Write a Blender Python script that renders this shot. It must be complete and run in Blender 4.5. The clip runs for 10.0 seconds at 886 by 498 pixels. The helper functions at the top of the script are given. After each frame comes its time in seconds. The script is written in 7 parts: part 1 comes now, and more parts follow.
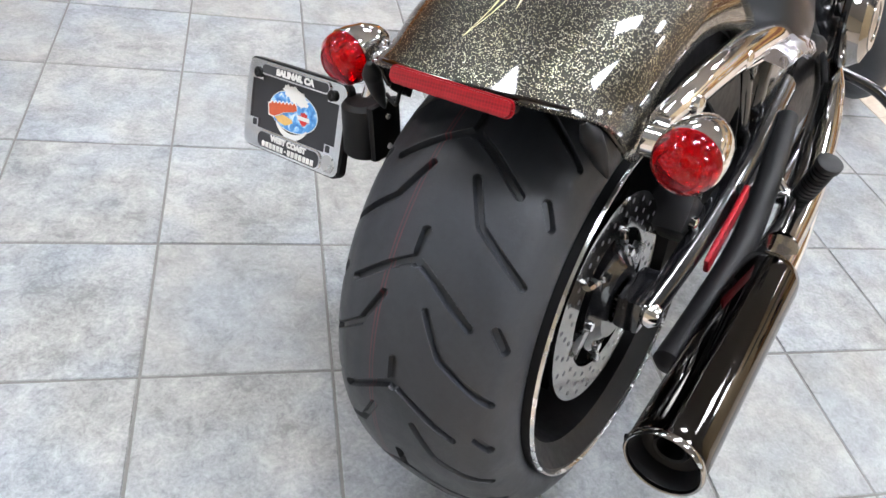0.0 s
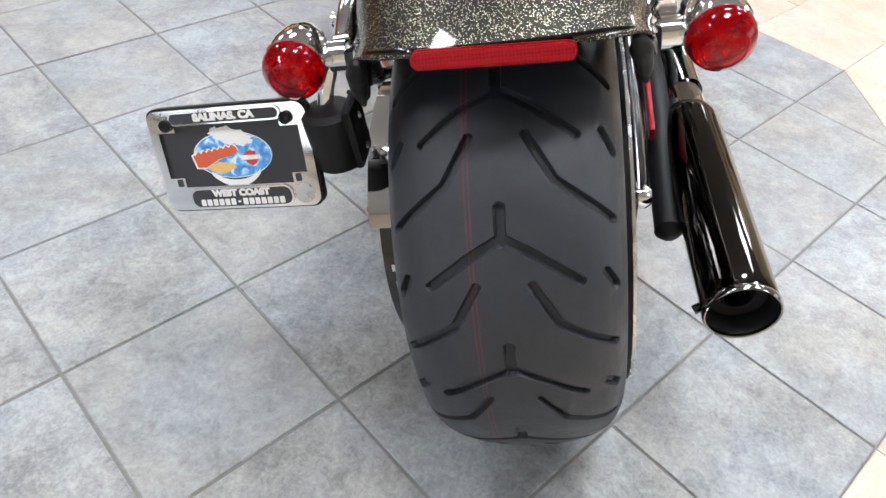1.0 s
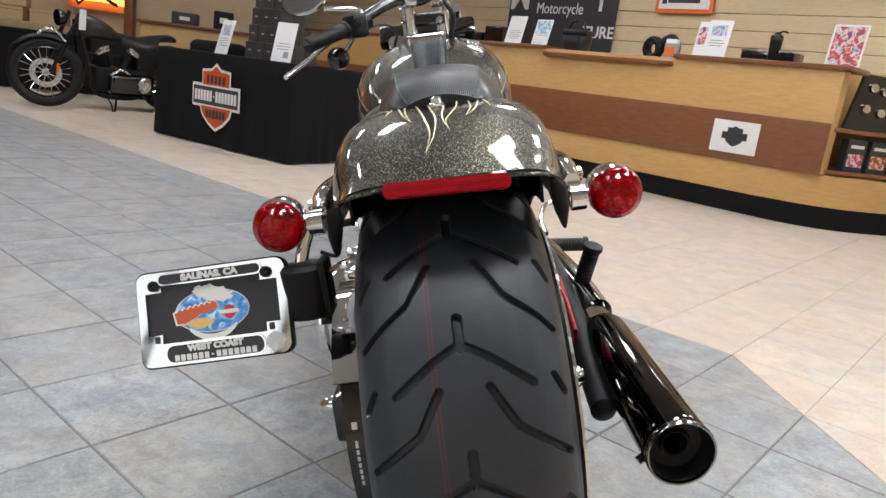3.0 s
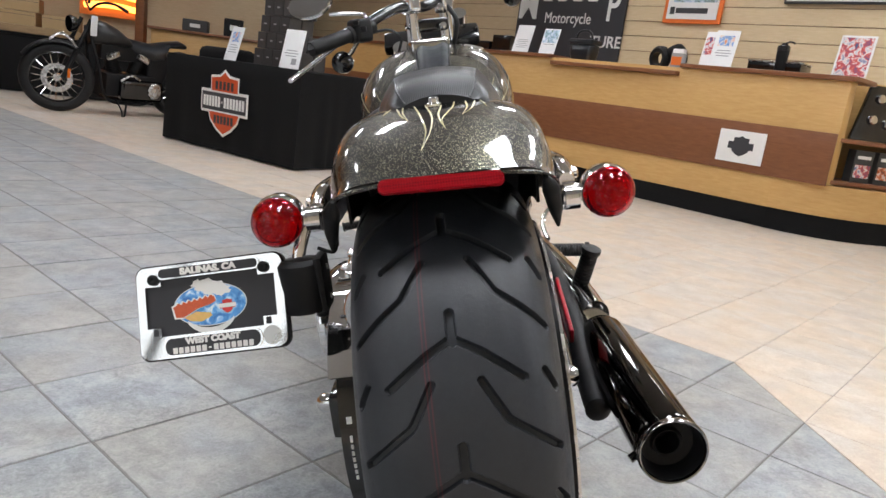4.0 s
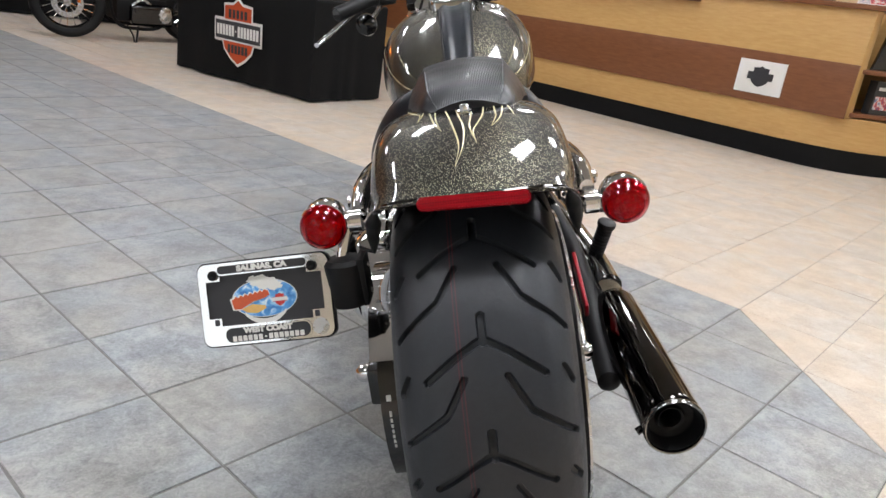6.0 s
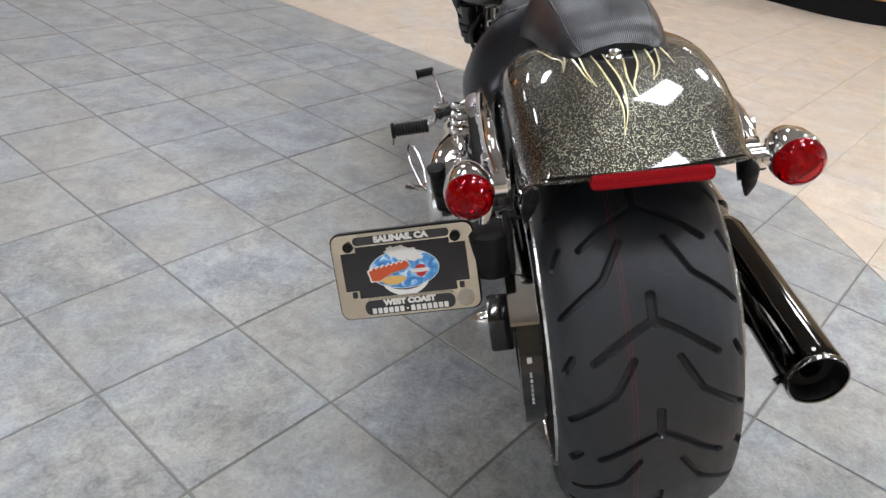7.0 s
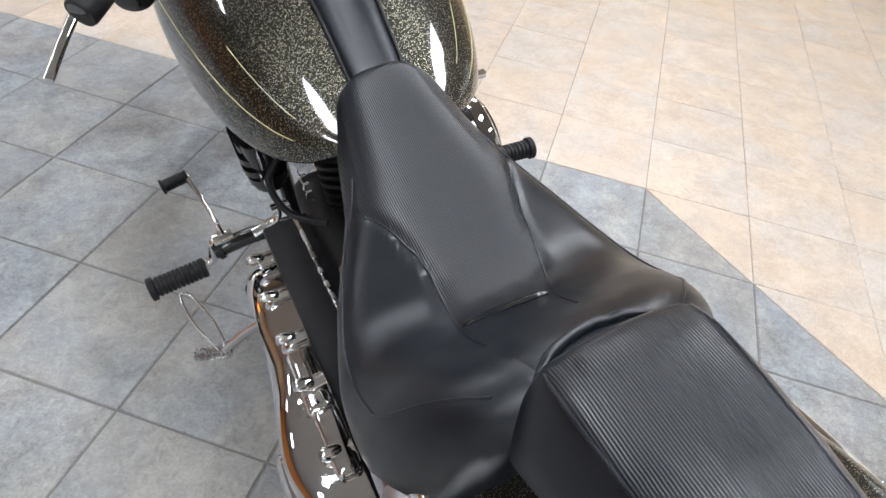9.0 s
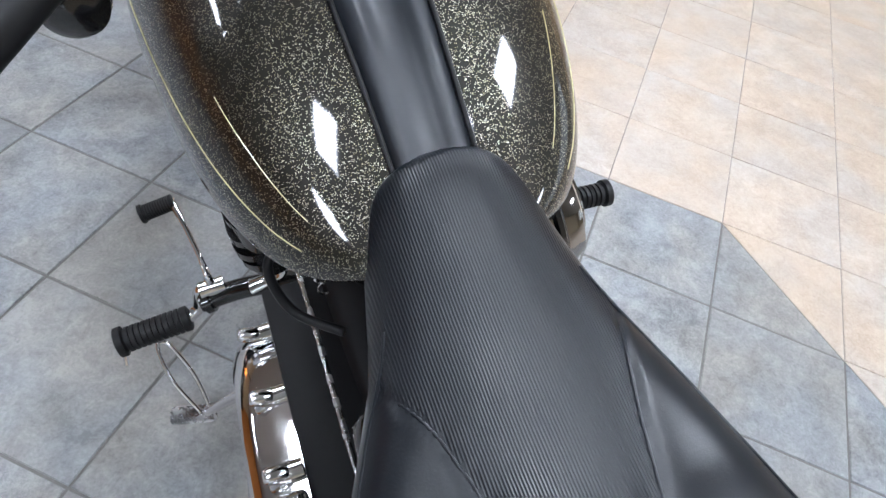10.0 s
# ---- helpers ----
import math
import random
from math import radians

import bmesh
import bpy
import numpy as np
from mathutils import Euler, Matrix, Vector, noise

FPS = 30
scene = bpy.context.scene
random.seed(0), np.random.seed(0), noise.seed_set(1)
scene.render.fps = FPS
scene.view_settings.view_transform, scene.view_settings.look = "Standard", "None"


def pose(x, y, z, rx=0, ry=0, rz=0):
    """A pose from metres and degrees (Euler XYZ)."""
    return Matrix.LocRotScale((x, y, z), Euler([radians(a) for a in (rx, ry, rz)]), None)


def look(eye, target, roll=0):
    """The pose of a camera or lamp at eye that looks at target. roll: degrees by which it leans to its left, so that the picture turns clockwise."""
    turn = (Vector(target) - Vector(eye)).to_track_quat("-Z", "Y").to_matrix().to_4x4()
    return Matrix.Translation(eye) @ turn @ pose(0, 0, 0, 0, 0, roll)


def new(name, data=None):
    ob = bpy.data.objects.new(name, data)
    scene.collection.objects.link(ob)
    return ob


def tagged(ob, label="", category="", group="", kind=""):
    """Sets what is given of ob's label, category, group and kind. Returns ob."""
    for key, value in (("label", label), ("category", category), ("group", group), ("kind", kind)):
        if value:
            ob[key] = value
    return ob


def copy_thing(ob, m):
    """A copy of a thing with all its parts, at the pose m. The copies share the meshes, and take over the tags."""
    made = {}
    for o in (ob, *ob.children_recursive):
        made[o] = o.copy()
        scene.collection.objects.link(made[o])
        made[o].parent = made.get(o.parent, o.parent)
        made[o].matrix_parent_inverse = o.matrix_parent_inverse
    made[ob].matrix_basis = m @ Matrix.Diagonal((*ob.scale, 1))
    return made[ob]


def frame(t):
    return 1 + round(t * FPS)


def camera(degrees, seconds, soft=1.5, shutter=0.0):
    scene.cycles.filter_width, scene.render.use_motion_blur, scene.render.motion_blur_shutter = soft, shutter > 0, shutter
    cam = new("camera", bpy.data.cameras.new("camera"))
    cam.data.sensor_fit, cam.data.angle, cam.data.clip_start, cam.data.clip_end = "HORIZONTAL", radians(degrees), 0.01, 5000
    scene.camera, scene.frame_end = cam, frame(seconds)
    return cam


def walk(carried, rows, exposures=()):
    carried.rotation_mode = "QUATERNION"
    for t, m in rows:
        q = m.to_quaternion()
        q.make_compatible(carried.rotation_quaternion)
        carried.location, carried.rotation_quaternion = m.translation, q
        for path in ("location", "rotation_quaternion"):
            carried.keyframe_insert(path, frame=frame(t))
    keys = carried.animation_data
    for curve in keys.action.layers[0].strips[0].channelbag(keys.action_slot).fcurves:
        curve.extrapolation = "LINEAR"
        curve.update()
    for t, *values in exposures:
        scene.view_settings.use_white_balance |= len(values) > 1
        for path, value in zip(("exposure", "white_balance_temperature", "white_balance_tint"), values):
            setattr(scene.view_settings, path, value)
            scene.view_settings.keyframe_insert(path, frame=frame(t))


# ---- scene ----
cam = camera(64.0, 10.0)
PATH = [
    (0, (0.137, -0.705, 0.974), (-0.588, 0.573, -0.384), 14.6),
    (0.5, (-0.037, -0.75, 0.951), (-0.503, 0.65, -0.399), 8.8),
    (1, (-0.162, -0.767, 0.928), (-0.229, 0.68, -0.45), 7.3),
    (1.5, (-0.195, -0.864, 0.897), (-0.046, 0.719, -0.317), 5.6),
    (2, (-0.172, -0.94, 0.841), (-0.051, 0.849, -0.044), 8.2),
    (2.5, (-0.171, -0.969, 0.777), (-0.141, 0.962, 0.258), 7.2),
    (4, (-0.151, -0.996, 0.746), (-0.161, 0.953, 0.301), 7.7),
    (4.5, (-0.145, -1.004, 0.749), (-0.161, 0.941, 0.285), 7.6),
    (5, (-0.145, -1.014, 0.751), (-0.17, 0.929, 0.279), 7.6),
    (5.2, (-0.148, -1.02, 0.756), (-0.176, 0.922, 0.28), 7.7),
    (6.5, (-0.277, -1.066, 0.943), (-0.268, 0.736, 0.074), 8.2),
    (7, (-0.415, -0.945, 0.96), (-0.345, 0.76, -0.084), 7.4),
    (7.5, (-0.507, -0.673, 0.948), (-0.337, 0.953, -0.204), 6.3),
    (8, (-0.54, -0.455, 1.015), (-0.184, 1.078, -0.213), 7.4),
    (8.5, (-0.542, -0.216, 1.112), (0.08, 1.211, -0.144), 7.6),
    (9, (-0.519, -0.018, 1.141), (0.238, 1.29, -0.169), 10.0),
    (9.5, (-0.459, 0.179, 1.12), (0.233, 1.451, -0.259), 13.3),
    (10, (-0.426, 0.325, 1.089), (0.264, 1.531, -0.35), 15.3),
]
EXPOSURES = [(0, 0.78, 6600, 10), (1.0, 0.62, 6600, 10), (1.5, 0.5, 6800, 10), (2.0, 0.3, 6800, 10), (2.5, 0.2, 6800, 10), (4.0, 0.2, 6800, 10), (5.2, 0.2, 6800, 10), (6.5, 0.12, 6800, 10), (8.0, 0.0, 6750, 10), (8.5, 0.0, 6750, 10), (9.0, 0.28, 6600, 10), (10, 0.22, 6150, 10)]
walk(cam, [(t, look(eye, target, roll)) for t, eye, target, roll in PATH], EXPOSURES)

# ---- light ----
world = bpy.data.worlds.new("world")
scene.world = world
world.use_nodes = True
world.node_tree.nodes["Background"].inputs[0].default_value = (0.9, 0.95, 1.0, 1)
world.node_tree.nodes["Background"].inputs[1].default_value = 0.02
LAMP = 34.0
DAYLIGHT = 4.0
CEILING = 3.1
LAMPS = [(0.15, 1.25, -40), (1.75, 2.8, -40), (-1.75, -0.45, -40), (-0.02, -0.5, -40), (1.35, 0.3, -40), (-3.3, -1.6, -40), (3.4, 4.2, -40), (-1.7, 3.4, -40), (-4.2, 2.6, -40), (3.2, -1.2, -40), (0.4, 5.2, -40), (-3.4, 6.0, -40), (2.6, 6.2, -40), (-5.6, 6.4, -40)]


# ---- materials ----
def nodes_of(m):
    return m.node_tree.nodes, m.node_tree.links


def make(name, colour=(0.5, 0.5, 0.5), rough=0.5, metal=0.0, coat=0.0, spec=0.5):
    m = bpy.data.materials.new(name)
    m.use_nodes = True
    b = m.node_tree.nodes["Principled BSDF"]
    b.inputs["Base Color"].default_value = (*colour, 1)
    b.inputs["Roughness"].default_value = rough
    b.inputs["Metallic"].default_value = metal
    b.inputs["Coat Weight"].default_value = coat
    b.inputs["Coat Roughness"].default_value = 0.03
    b.inputs["Specular IOR Level"].default_value = spec
    return m


def coords(m, scale=(1, 1, 1), kind="Object"):
    n, l = nodes_of(m)
    tc, mp = n.new("ShaderNodeTexCoord"), n.new("ShaderNodeMapping")
    mp.inputs["Scale"].default_value = scale
    l.new(tc.outputs[kind], mp.inputs["Vector"])
    return mp.outputs["Vector"]


def noise_node(m, vec, scale, detail=4.0, rough=0.6, distort=0.0):
    n, l = nodes_of(m)
    t = n.new("ShaderNodeTexNoise")
    t.inputs["Scale"].default_value, t.inputs["Detail"].default_value = scale, detail
    t.inputs["Roughness"].default_value, t.inputs["Distortion"].default_value = rough, distort
    l.new(vec, t.inputs["Vector"])
    return t.outputs["Fac"]


def ramp(m, fac, stops):
    n, l = nodes_of(m)
    r = n.new("ShaderNodeValToRGB")
    while len(r.color_ramp.elements) < len(stops):
        r.color_ramp.elements.new(0.5)
    for e, (p, c) in zip(r.color_ramp.elements, stops):
        e.position, e.color = p, (*c, 1) if len(c) == 3 else c
    l.new(fac, r.inputs["Fac"])
    return r.outputs["Color"]


def mix(m, fac, a, b, how="MIX"):
    n, l = nodes_of(m)
    x = n.new("ShaderNodeMix")
    x.data_type, x.blend_type = "RGBA", how
    for sock, v in ((x.inputs[0], fac), (x.inputs[6], a), (x.inputs[7], b)):
        if isinstance(v, bpy.types.NodeSocket):
            l.new(v, sock)
        else:
            sock.default_value = v if isinstance(v, float) else (*v, 1)
    return x.outputs[2]


def maths(m, how, a, b=0.0, c=0.0):
    n, l = nodes_of(m)
    x = n.new("ShaderNodeMath")
    x.operation = how
    for sock, v in zip(x.inputs, (a, b, c)):
        if isinstance(v, bpy.types.NodeSocket):
            l.new(v, sock)
        else:
            sock.default_value = v
    return x.outputs[0]


def put(m, what, value):
    n, l = nodes_of(m)
    l.new(value, n["Principled BSDF"].inputs[what])


def bump(m, height, strength=0.3, distance=0.001):
    n, l = nodes_of(m)
    b = n.new("ShaderNodeBump")
    b.inputs["Strength"].default_value, b.inputs["Distance"].default_value = strength, distance
    l.new(height, b.inputs["Height"])
    l.new(b.outputs["Normal"], n["Principled BSDF"].inputs["Normal"])


def chrome_material(name, tone=(0.82, 0.82, 0.83), rough=0.05):
    m = make(name, tone, rough, 1.0)
    v = coords(m)
    put(m, "Roughness", ramp(m, noise_node(m, v, 35, 5), [(0.3, (rough * 0.6,) * 3), (0.75, (rough * 1.9,) * 3)]))
    bump(m, noise_node(m, v, 14, 2), 0.02, 0.002)
    return m


def plain(name, colour, rough=0.5, metal=0.0, coat=0.0, scale=60, depth=0.25, relief=0.1, spec=0.5):
    """A surface of one paint with cloudy tone, uneven gloss and fine relief."""
    m = make(name, colour, rough, metal, coat, spec)
    v = coords(m)
    f = noise_node(m, v, scale, 6, 0.65)
    g = noise_node(m, v, scale * 0.12, 3)
    a = mix(m, f, tuple(c * (1 - depth) for c in colour), tuple(min(1, c * (1 + depth)) for c in colour))
    put(m, "Base Color", mix(m, maths(m, "MULTIPLY", g, 0.35), a, tuple(c * 0.75 for c in colour)))
    put(m, "Roughness", ramp(m, f, [(0.25, (max(0.02, rough - 0.08),) * 3), (0.8, (min(1, rough + 0.1),) * 3)]))
    bump(m, f, relief, 0.0006)
    return m


def flake_paint():
    m = make("metalflake paint", (0.012, 0.011, 0.009), 0.35, 0.0, 1.0, 0.15)
    n, l = nodes_of(m)
    v = coords(m)
    n["Principled BSDF"].inputs["Coat IOR"].default_value = 1.55
    n["Principled BSDF"].inputs["Coat Roughness"].default_value = 0.06
    vo = n.new("ShaderNodeTexVoronoi")
    vo.inputs["Scale"].default_value = 980
    l.new(v, vo.inputs["Vector"])
    sep = n.new("ShaderNodeSeparateColor")
    l.new(vo.outputs["Color"], sep.inputs[0])
    pick = maths(m, "GREATER_THAN", sep.outputs[0], 0.68)
    inner = maths(m, "LESS_THAN", vo.outputs["Distance"], 0.38)
    fl = maths(m, "MULTIPLY", pick, inner)
    tone = mix(m, sep.outputs[1], (0.30, 0.26, 0.13), (0.95, 0.92, 0.74))
    under = mix(m, noise_node(m, v, 30, 3), (0.008, 0.007, 0.005), (0.014, 0.012, 0.008))
    put(m, "Base Color", mix(m, fl, under, tone))
    put(m, "Metallic", fl)
    put(m, "Roughness", maths(m, "MULTIPLY_ADD", fl, -0.15, 0.45))
    geo = n.new("ShaderNodeNewGeometry")
    off = n.new("ShaderNodeVectorMath")
    off.operation = "SUBTRACT"
    l.new(vo.outputs["Color"], off.inputs[0])
    off.inputs[1].default_value = (0.5, 0.5, 0.5)
    sc = n.new("ShaderNodeVectorMath")
    sc.operation = "SCALE"
    l.new(off.outputs[0], sc.inputs[0])
    l.new(maths(m, "MULTIPLY", fl, 0.34), sc.inputs["Scale"])
    add = n.new("ShaderNodeVectorMath")
    l.new(geo.outputs["Normal"], add.inputs[0])
    l.new(sc.outputs[0], add.inputs[1])
    nn = n.new("ShaderNodeVectorMath")
    nn.operation = "NORMALIZE"
    l.new(add.outputs[0], nn.inputs[0])
    l.new(nn.outputs[0], n["Principled BSDF"].inputs["Normal"])
    return m


def rubber_tyre():
    m = make("tyre rubber", (0.010, 0.010, 0.011), 0.6, 0, 0, 0.5)
    n, l = nodes_of(m)
    v = coords(m)
    f = noise_node(m, v, 110, 8, 0.75)
    base = mix(m, f, (0.0125, 0.0145, 0.0185), (0.030, 0.034, 0.042))
    sx = n.new("ShaderNodeSeparateXYZ")
    l.new(v, sx.inputs[0])
    d = maths(m, "ABSOLUTE", maths(m, "ADD", sx.outputs[0], 0.034))
    line = maths(m, "LESS_THAN", maths(m, "ABSOLUTE", maths(m, "SUBTRACT", d, 0.0022)), 0.0009)
    worn = maths(m, "MULTIPLY", line, maths(m, "MULTIPLY_ADD", noise_node(m, v, 25, 3), 0.75, 0.1))
    put(m, "Base Color", mix(m, worn, base, (0.15, 0.025, 0.035)))
    put(m, "Roughness", ramp(m, noise_node(m, v, 18, 5, 0.65), [(0.3, (0.38,) * 3), (0.7, (0.58,) * 3)]))
    bump(m, f, 0.45, 0.0010)
    return m


def leather(name, ribs):
    m = make(name, (0.008, 0.0095, 0.012), 0.34, 0, 0, 0.50)
    n, l = nodes_of(m)
    v = coords(m)
    f = noise_node(m, v, 420, 4)
    w = noise_node(m, v, 22, 4)
    put(m, "Base Color", mix(m, w, (0.0042, 0.0056, 0.0082), (0.0075, 0.0102, 0.0148)))
    put(m, "Roughness", ramp(m, w, [(0.3, (0.29,) * 3), (0.75, (0.39,) * 3)]))
    if ribs:
        sx = n.new("ShaderNodeSeparateXYZ")
        l.new(v, sx.inputs[0])
        wave = maths(m, "SINE", maths(m, "MULTIPLY", maths(m, "ADD", sx.outputs[0], maths(m, "MULTIPLY", w, 0.0014)), 2450.0))
        bump(m, maths(m, "ADD", wave, maths(m, "MULTIPLY", f, 0.45)), 0.42, 0.0005)
    else:
        bump(m, f, 0.30, 0.0006)
    return m


def stone_tile(name, dark, mid, light, rough, per_object):
    m = make(name, mid, rough)
    n, l = nodes_of(m)
    v = coords(m, kind="Object")
    geo = n.new("ShaderNodeNewGeometry")
    if per_object:
        info = n.new("ShaderNodeObjectInfo")
        rnd = info.outputs["Random"]
    else:
        rnd = geo.outputs["Random Per Island"]
    shift = n.new("ShaderNodeVectorMath")
    shift.operation = "MULTIPLY_ADD"
    comb = n.new("ShaderNodeCombineXYZ")
    for i in range(3):
        l.new(rnd, comb.inputs[i])
    l.new(comb.outputs[0], shift.inputs[0])
    shift.inputs[1].default_value = (37.0, 91.0, 13.0)
    l.new(v, shift.inputs[2])
    p = shift.outputs[0]
    big = noise_node(m, p, 9, 5, 0.6, 0.4)
    fine = noise_node(m, p, 38, 9, 0.75, 0.8)
    pit = noise_node(m, p, 170, 5, 0.7)
    t = maths(m, "ADD", maths(m, "MULTIPLY", big, 0.34), maths(m, "ADD", maths(m, "MULTIPLY", fine, 0.40), maths(m, "MULTIPLY", pit, 0.26)))
    col = ramp(m, t, [(0.405, dark), (0.5, mid), (0.60, light)])
    # small dark flecks, bluer than the ground
    fleck = ramp(m, noise_node(m, p, 95, 5, 0.65, 1.0), [(0.30, (1, 1, 1)), (0.40, (0, 0, 0))])
    col = mix(m, maths(m, "MULTIPLY", fleck, 0.5), col, (dark[0] * 0.85, dark[1] * 0.88, dark[2] * 0.97))
    col = mix(m, maths(m, "MULTIPLY", rnd, 0.13), col, tuple(c * 0.7 for c in mid))
    warm = maths(m, "GREATER_THAN", maths(m, "FRACT", maths(m, "MULTIPLY", rnd, 7.31)), 0.72)
    col = mix(m, maths(m, "MULTIPLY", warm, 0.2), col, (mid[0] * 1.12, mid[1] * 1.03, mid[2] * 0.92))
    # faint warm and cool clouds
    cloud = noise_node(m, p, 5, 3, 0.5, 0.2)
    tint = ramp(m, cloud, [(0.38, (0.94, 0.985, 1.05)), (0.5, (1, 1, 1)), (0.62, (1.05, 1.0, 0.94))])
    col = mix(m, 0.8, col, tint, "MULTIPLY")
    put(m, "Base Color", col)
    put(m, "Roughness", ramp(m, fine, [(0.3, (rough - 0.1,) * 3), (0.75, (rough + 0.12,) * 3)]))
    bump(m, maths(m, "ADD", maths(m, "MULTIPLY", t, 2.0), pit), 0.28, 0.0011)
    return m


def wood_material(name, a, b, rough=0.35, scale=(1, 1, 1)):
    m = make(name, a, rough)
    v = coords(m, scale)
    g = noise_node(m, v, 9, 7, 0.6, 0.4)
    put(m, "Base Color", mix(m, ramp(m, g, [(0.3, (0, 0, 0)), (0.7, (1, 1, 1))]), a, b))
    put(m, "Roughness", ramp(m, g, [(0.3, (rough,) * 3), (0.8, (rough + 0.12,) * 3)]))
    bump(m, g, 0.05, 0.001)
    return m


def glow(name, colour, strength):
    m = bpy.data.materials.new(name)
    m.use_nodes = True
    n, l = nodes_of(m)
    n.remove(n["Principled BSDF"])
    e = n.new("ShaderNodeEmission")
    e.inputs[0].default_value, e.inputs[1].default_value = (*colour, 1), strength
    l.new(e.outputs[0], n["Material Output"].inputs[0])
    return m


def red_lens():
    m = make("red lens", (0.4, 0.002, 0.008), 0.03, 0.0, 0.3, 0.3)
    b = m.node_tree.nodes["Principled BSDF"]
    b.inputs["Transmission Weight"].default_value = 0.95
    b.inputs["IOR"].default_value = 1.3
    v = coords(m)
    f = noise_node(m, v, 130, 3)
    put(m, "Base Color", mix(m, f, (0.70, 0.002, 0.016), (0.86, 0.008, 0.030)))
    bump(m, f, 0.04, 0.001)
    return m


def reflector_material():
    m = make("red reflector", (0.3, 0.01, 0.01), 0.3, 0.0, 0.0, 0.25)
    n, l = nodes_of(m)
    v = coords(m)
    vo = n.new("ShaderNodeTexVoronoi")
    vo.inputs["Scale"].default_value = 330
    vo.inputs["Randomness"].default_value = 0.15
    l.new(v, vo.inputs["Vector"])
    put(m, "Base Color", mix(m, vo.outputs["Distance"], (0.14, 0.001, 0.005), (0.42, 0.006, 0.014)))
    bump(m, vo.outputs["Distance"], 0.4, 0.001)
    return m


def picture(name, stops, scale, rough=0.35):
    """Printed colours in patches, for pictures too small to make out."""
    m = make(name, stops[0][1], rough)
    n, l = nodes_of(m)
    v = coords(m)
    put(m, "Base Color", ramp(m, noise_node(m, v, scale, 3, 0.5, 0.8), stops))
    return m


CHROME = chrome_material("chrome")
# the next two are chrome with dark reflections put into a lower tone
CHROME_DARK = chrome_material("darkened chrome", (0.30, 0.29, 0.28), 0.07)
CHROME_MID = chrome_material("dimmed chrome", (0.55, 0.545, 0.54), 0.05)
SATIN = chrome_material("satin steel", (0.55, 0.55, 0.55), 0.22)
BLACK_CHROME = chrome_material("black chrome", (0.055, 0.052, 0.05), 0.06)
SATIN_CHROME = chrome_material("polished alloy", (0.50, 0.49, 0.52), 0.24)
MACHINED = chrome_material("machined alloy", (0.72, 0.72, 0.71), 0.2)
FLAKE = flake_paint()
GOLD = plain("gold pinstripe", (0.62, 0.56, 0.30), 0.3, 0.0, 0.6, 80, 0.1)
TYRE = rubber_tyre()
RUBBER = plain("black rubber", (0.009, 0.009, 0.010), 0.5, 0, 0, 150, 0.3, 0.25, 0.3)
BLACK = plain("black paint", (0.006, 0.006, 0.007), 0.15, 0.0, 0.6, 40, 0.3)
MATT_BLACK = plain("matt black", (0.007, 0.007, 0.008), 0.5, 0, 0, 70, 0.3, 0.2, 0.25)
LEATHER = leather("black leather", False)
RIBBED = leather("ribbed black vinyl", True)
GLOSS_VINYL = make("glossy black vinyl", (0.008, 0.009, 0.011), 0.10, 0, 0.4)
LENS = red_lens()
REFLECTOR = reflector_material()
AMBER = make("amber reflector", (0.75, 0.16, 0.01), 0.2, 0, 0.8)
BOWL = chrome_material("faceted red bowl", (0.95, 0.30, 0.22), 0.12)
_v = coords(BOWL)
_t = BOWL.node_tree.nodes.new("ShaderNodeTexVoronoi")
_t.inputs["Scale"].default_value = 190
BOWL.node_tree.links.new(_v, _t.inputs["Vector"])
bump(BOWL, _t.outputs["Distance"], 0.45, 0.003)
CONSOLE = plain("black satin console", (0.012, 0.015, 0.020), 0.39, 0, 0, 30, 0.2, 0.05)
BULB = make("bulb", (0.9, 0.55, 0.4), 0.15, 0.6)
GREY_TILE = stone_tile("grey slate tile", (0.160, 0.164, 0.168), (0.270, 0.275, 0.278), (0.39, 0.392, 0.386), 0.40, True)
GREY_FAR = stone_tile("grey slate tile afar", (0.160, 0.164, 0.168), (0.270, 0.275, 0.278), (0.39, 0.392, 0.386), 0.40, False)
BEIGE_TILE = stone_tile("beige stone tile", (0.445, 0.362, 0.288), (0.538, 0.455, 0.376), (0.620, 0.552, 0.480), 0.40, True)
BEIGE_FAR = stone_tile("beige stone tile afar", (0.445, 0.362, 0.288), (0.538, 0.455, 0.376), (0.620, 0.552, 0.480), 0.40, False)
GROUT = plain("grout", (0.185, 0.178, 0.168), 0.85, 0, 0, 120, 0.3, 0.4)
WALL = plain("cream wall paint", (0.70, 0.62, 0.48), 0.7, 0, 0, 40, 0.06, 0.2)
WARM_WALL = plain("orange wall paint", (0.62, 0.24, 0.06), 0.6, 0, 0, 40, 0.06, 0.2)
CEIL = plain("white ceiling board", (0.42, 0.412, 0.40), 0.85, 0, 0, 90, 0.08, 0.4)
MAPLE = wood_material("pale maple laminate", (0.50, 0.29, 0.10), (0.58, 0.36, 0.14), 0.35, (1, 1, 6))
CHERRY = wood_material("cherry laminate", (0.16, 0.055, 0.022), (0.22, 0.085, 0.035), 0.3, (1, 1, 6))
SLAT = wood_material("slatwall laminate", (0.60, 0.46, 0.28), (0.68, 0.54, 0.35), 0.45, (1, 1, 8))
CLOTH = plain("black tablecloth", (0.006, 0.006, 0.0065), 0.9, 0, 0, 300, 0.3, 0.5, 0.2)
KICK = plain("black kick board", (0.006, 0.006, 0.007), 0.55, 0, 0, 30, 0.3, 0.1, 0.15)
PAPER = plain("white paper", (0.80, 0.80, 0.80), 0.6, 0, 0, 60, 0.04, 0.05)
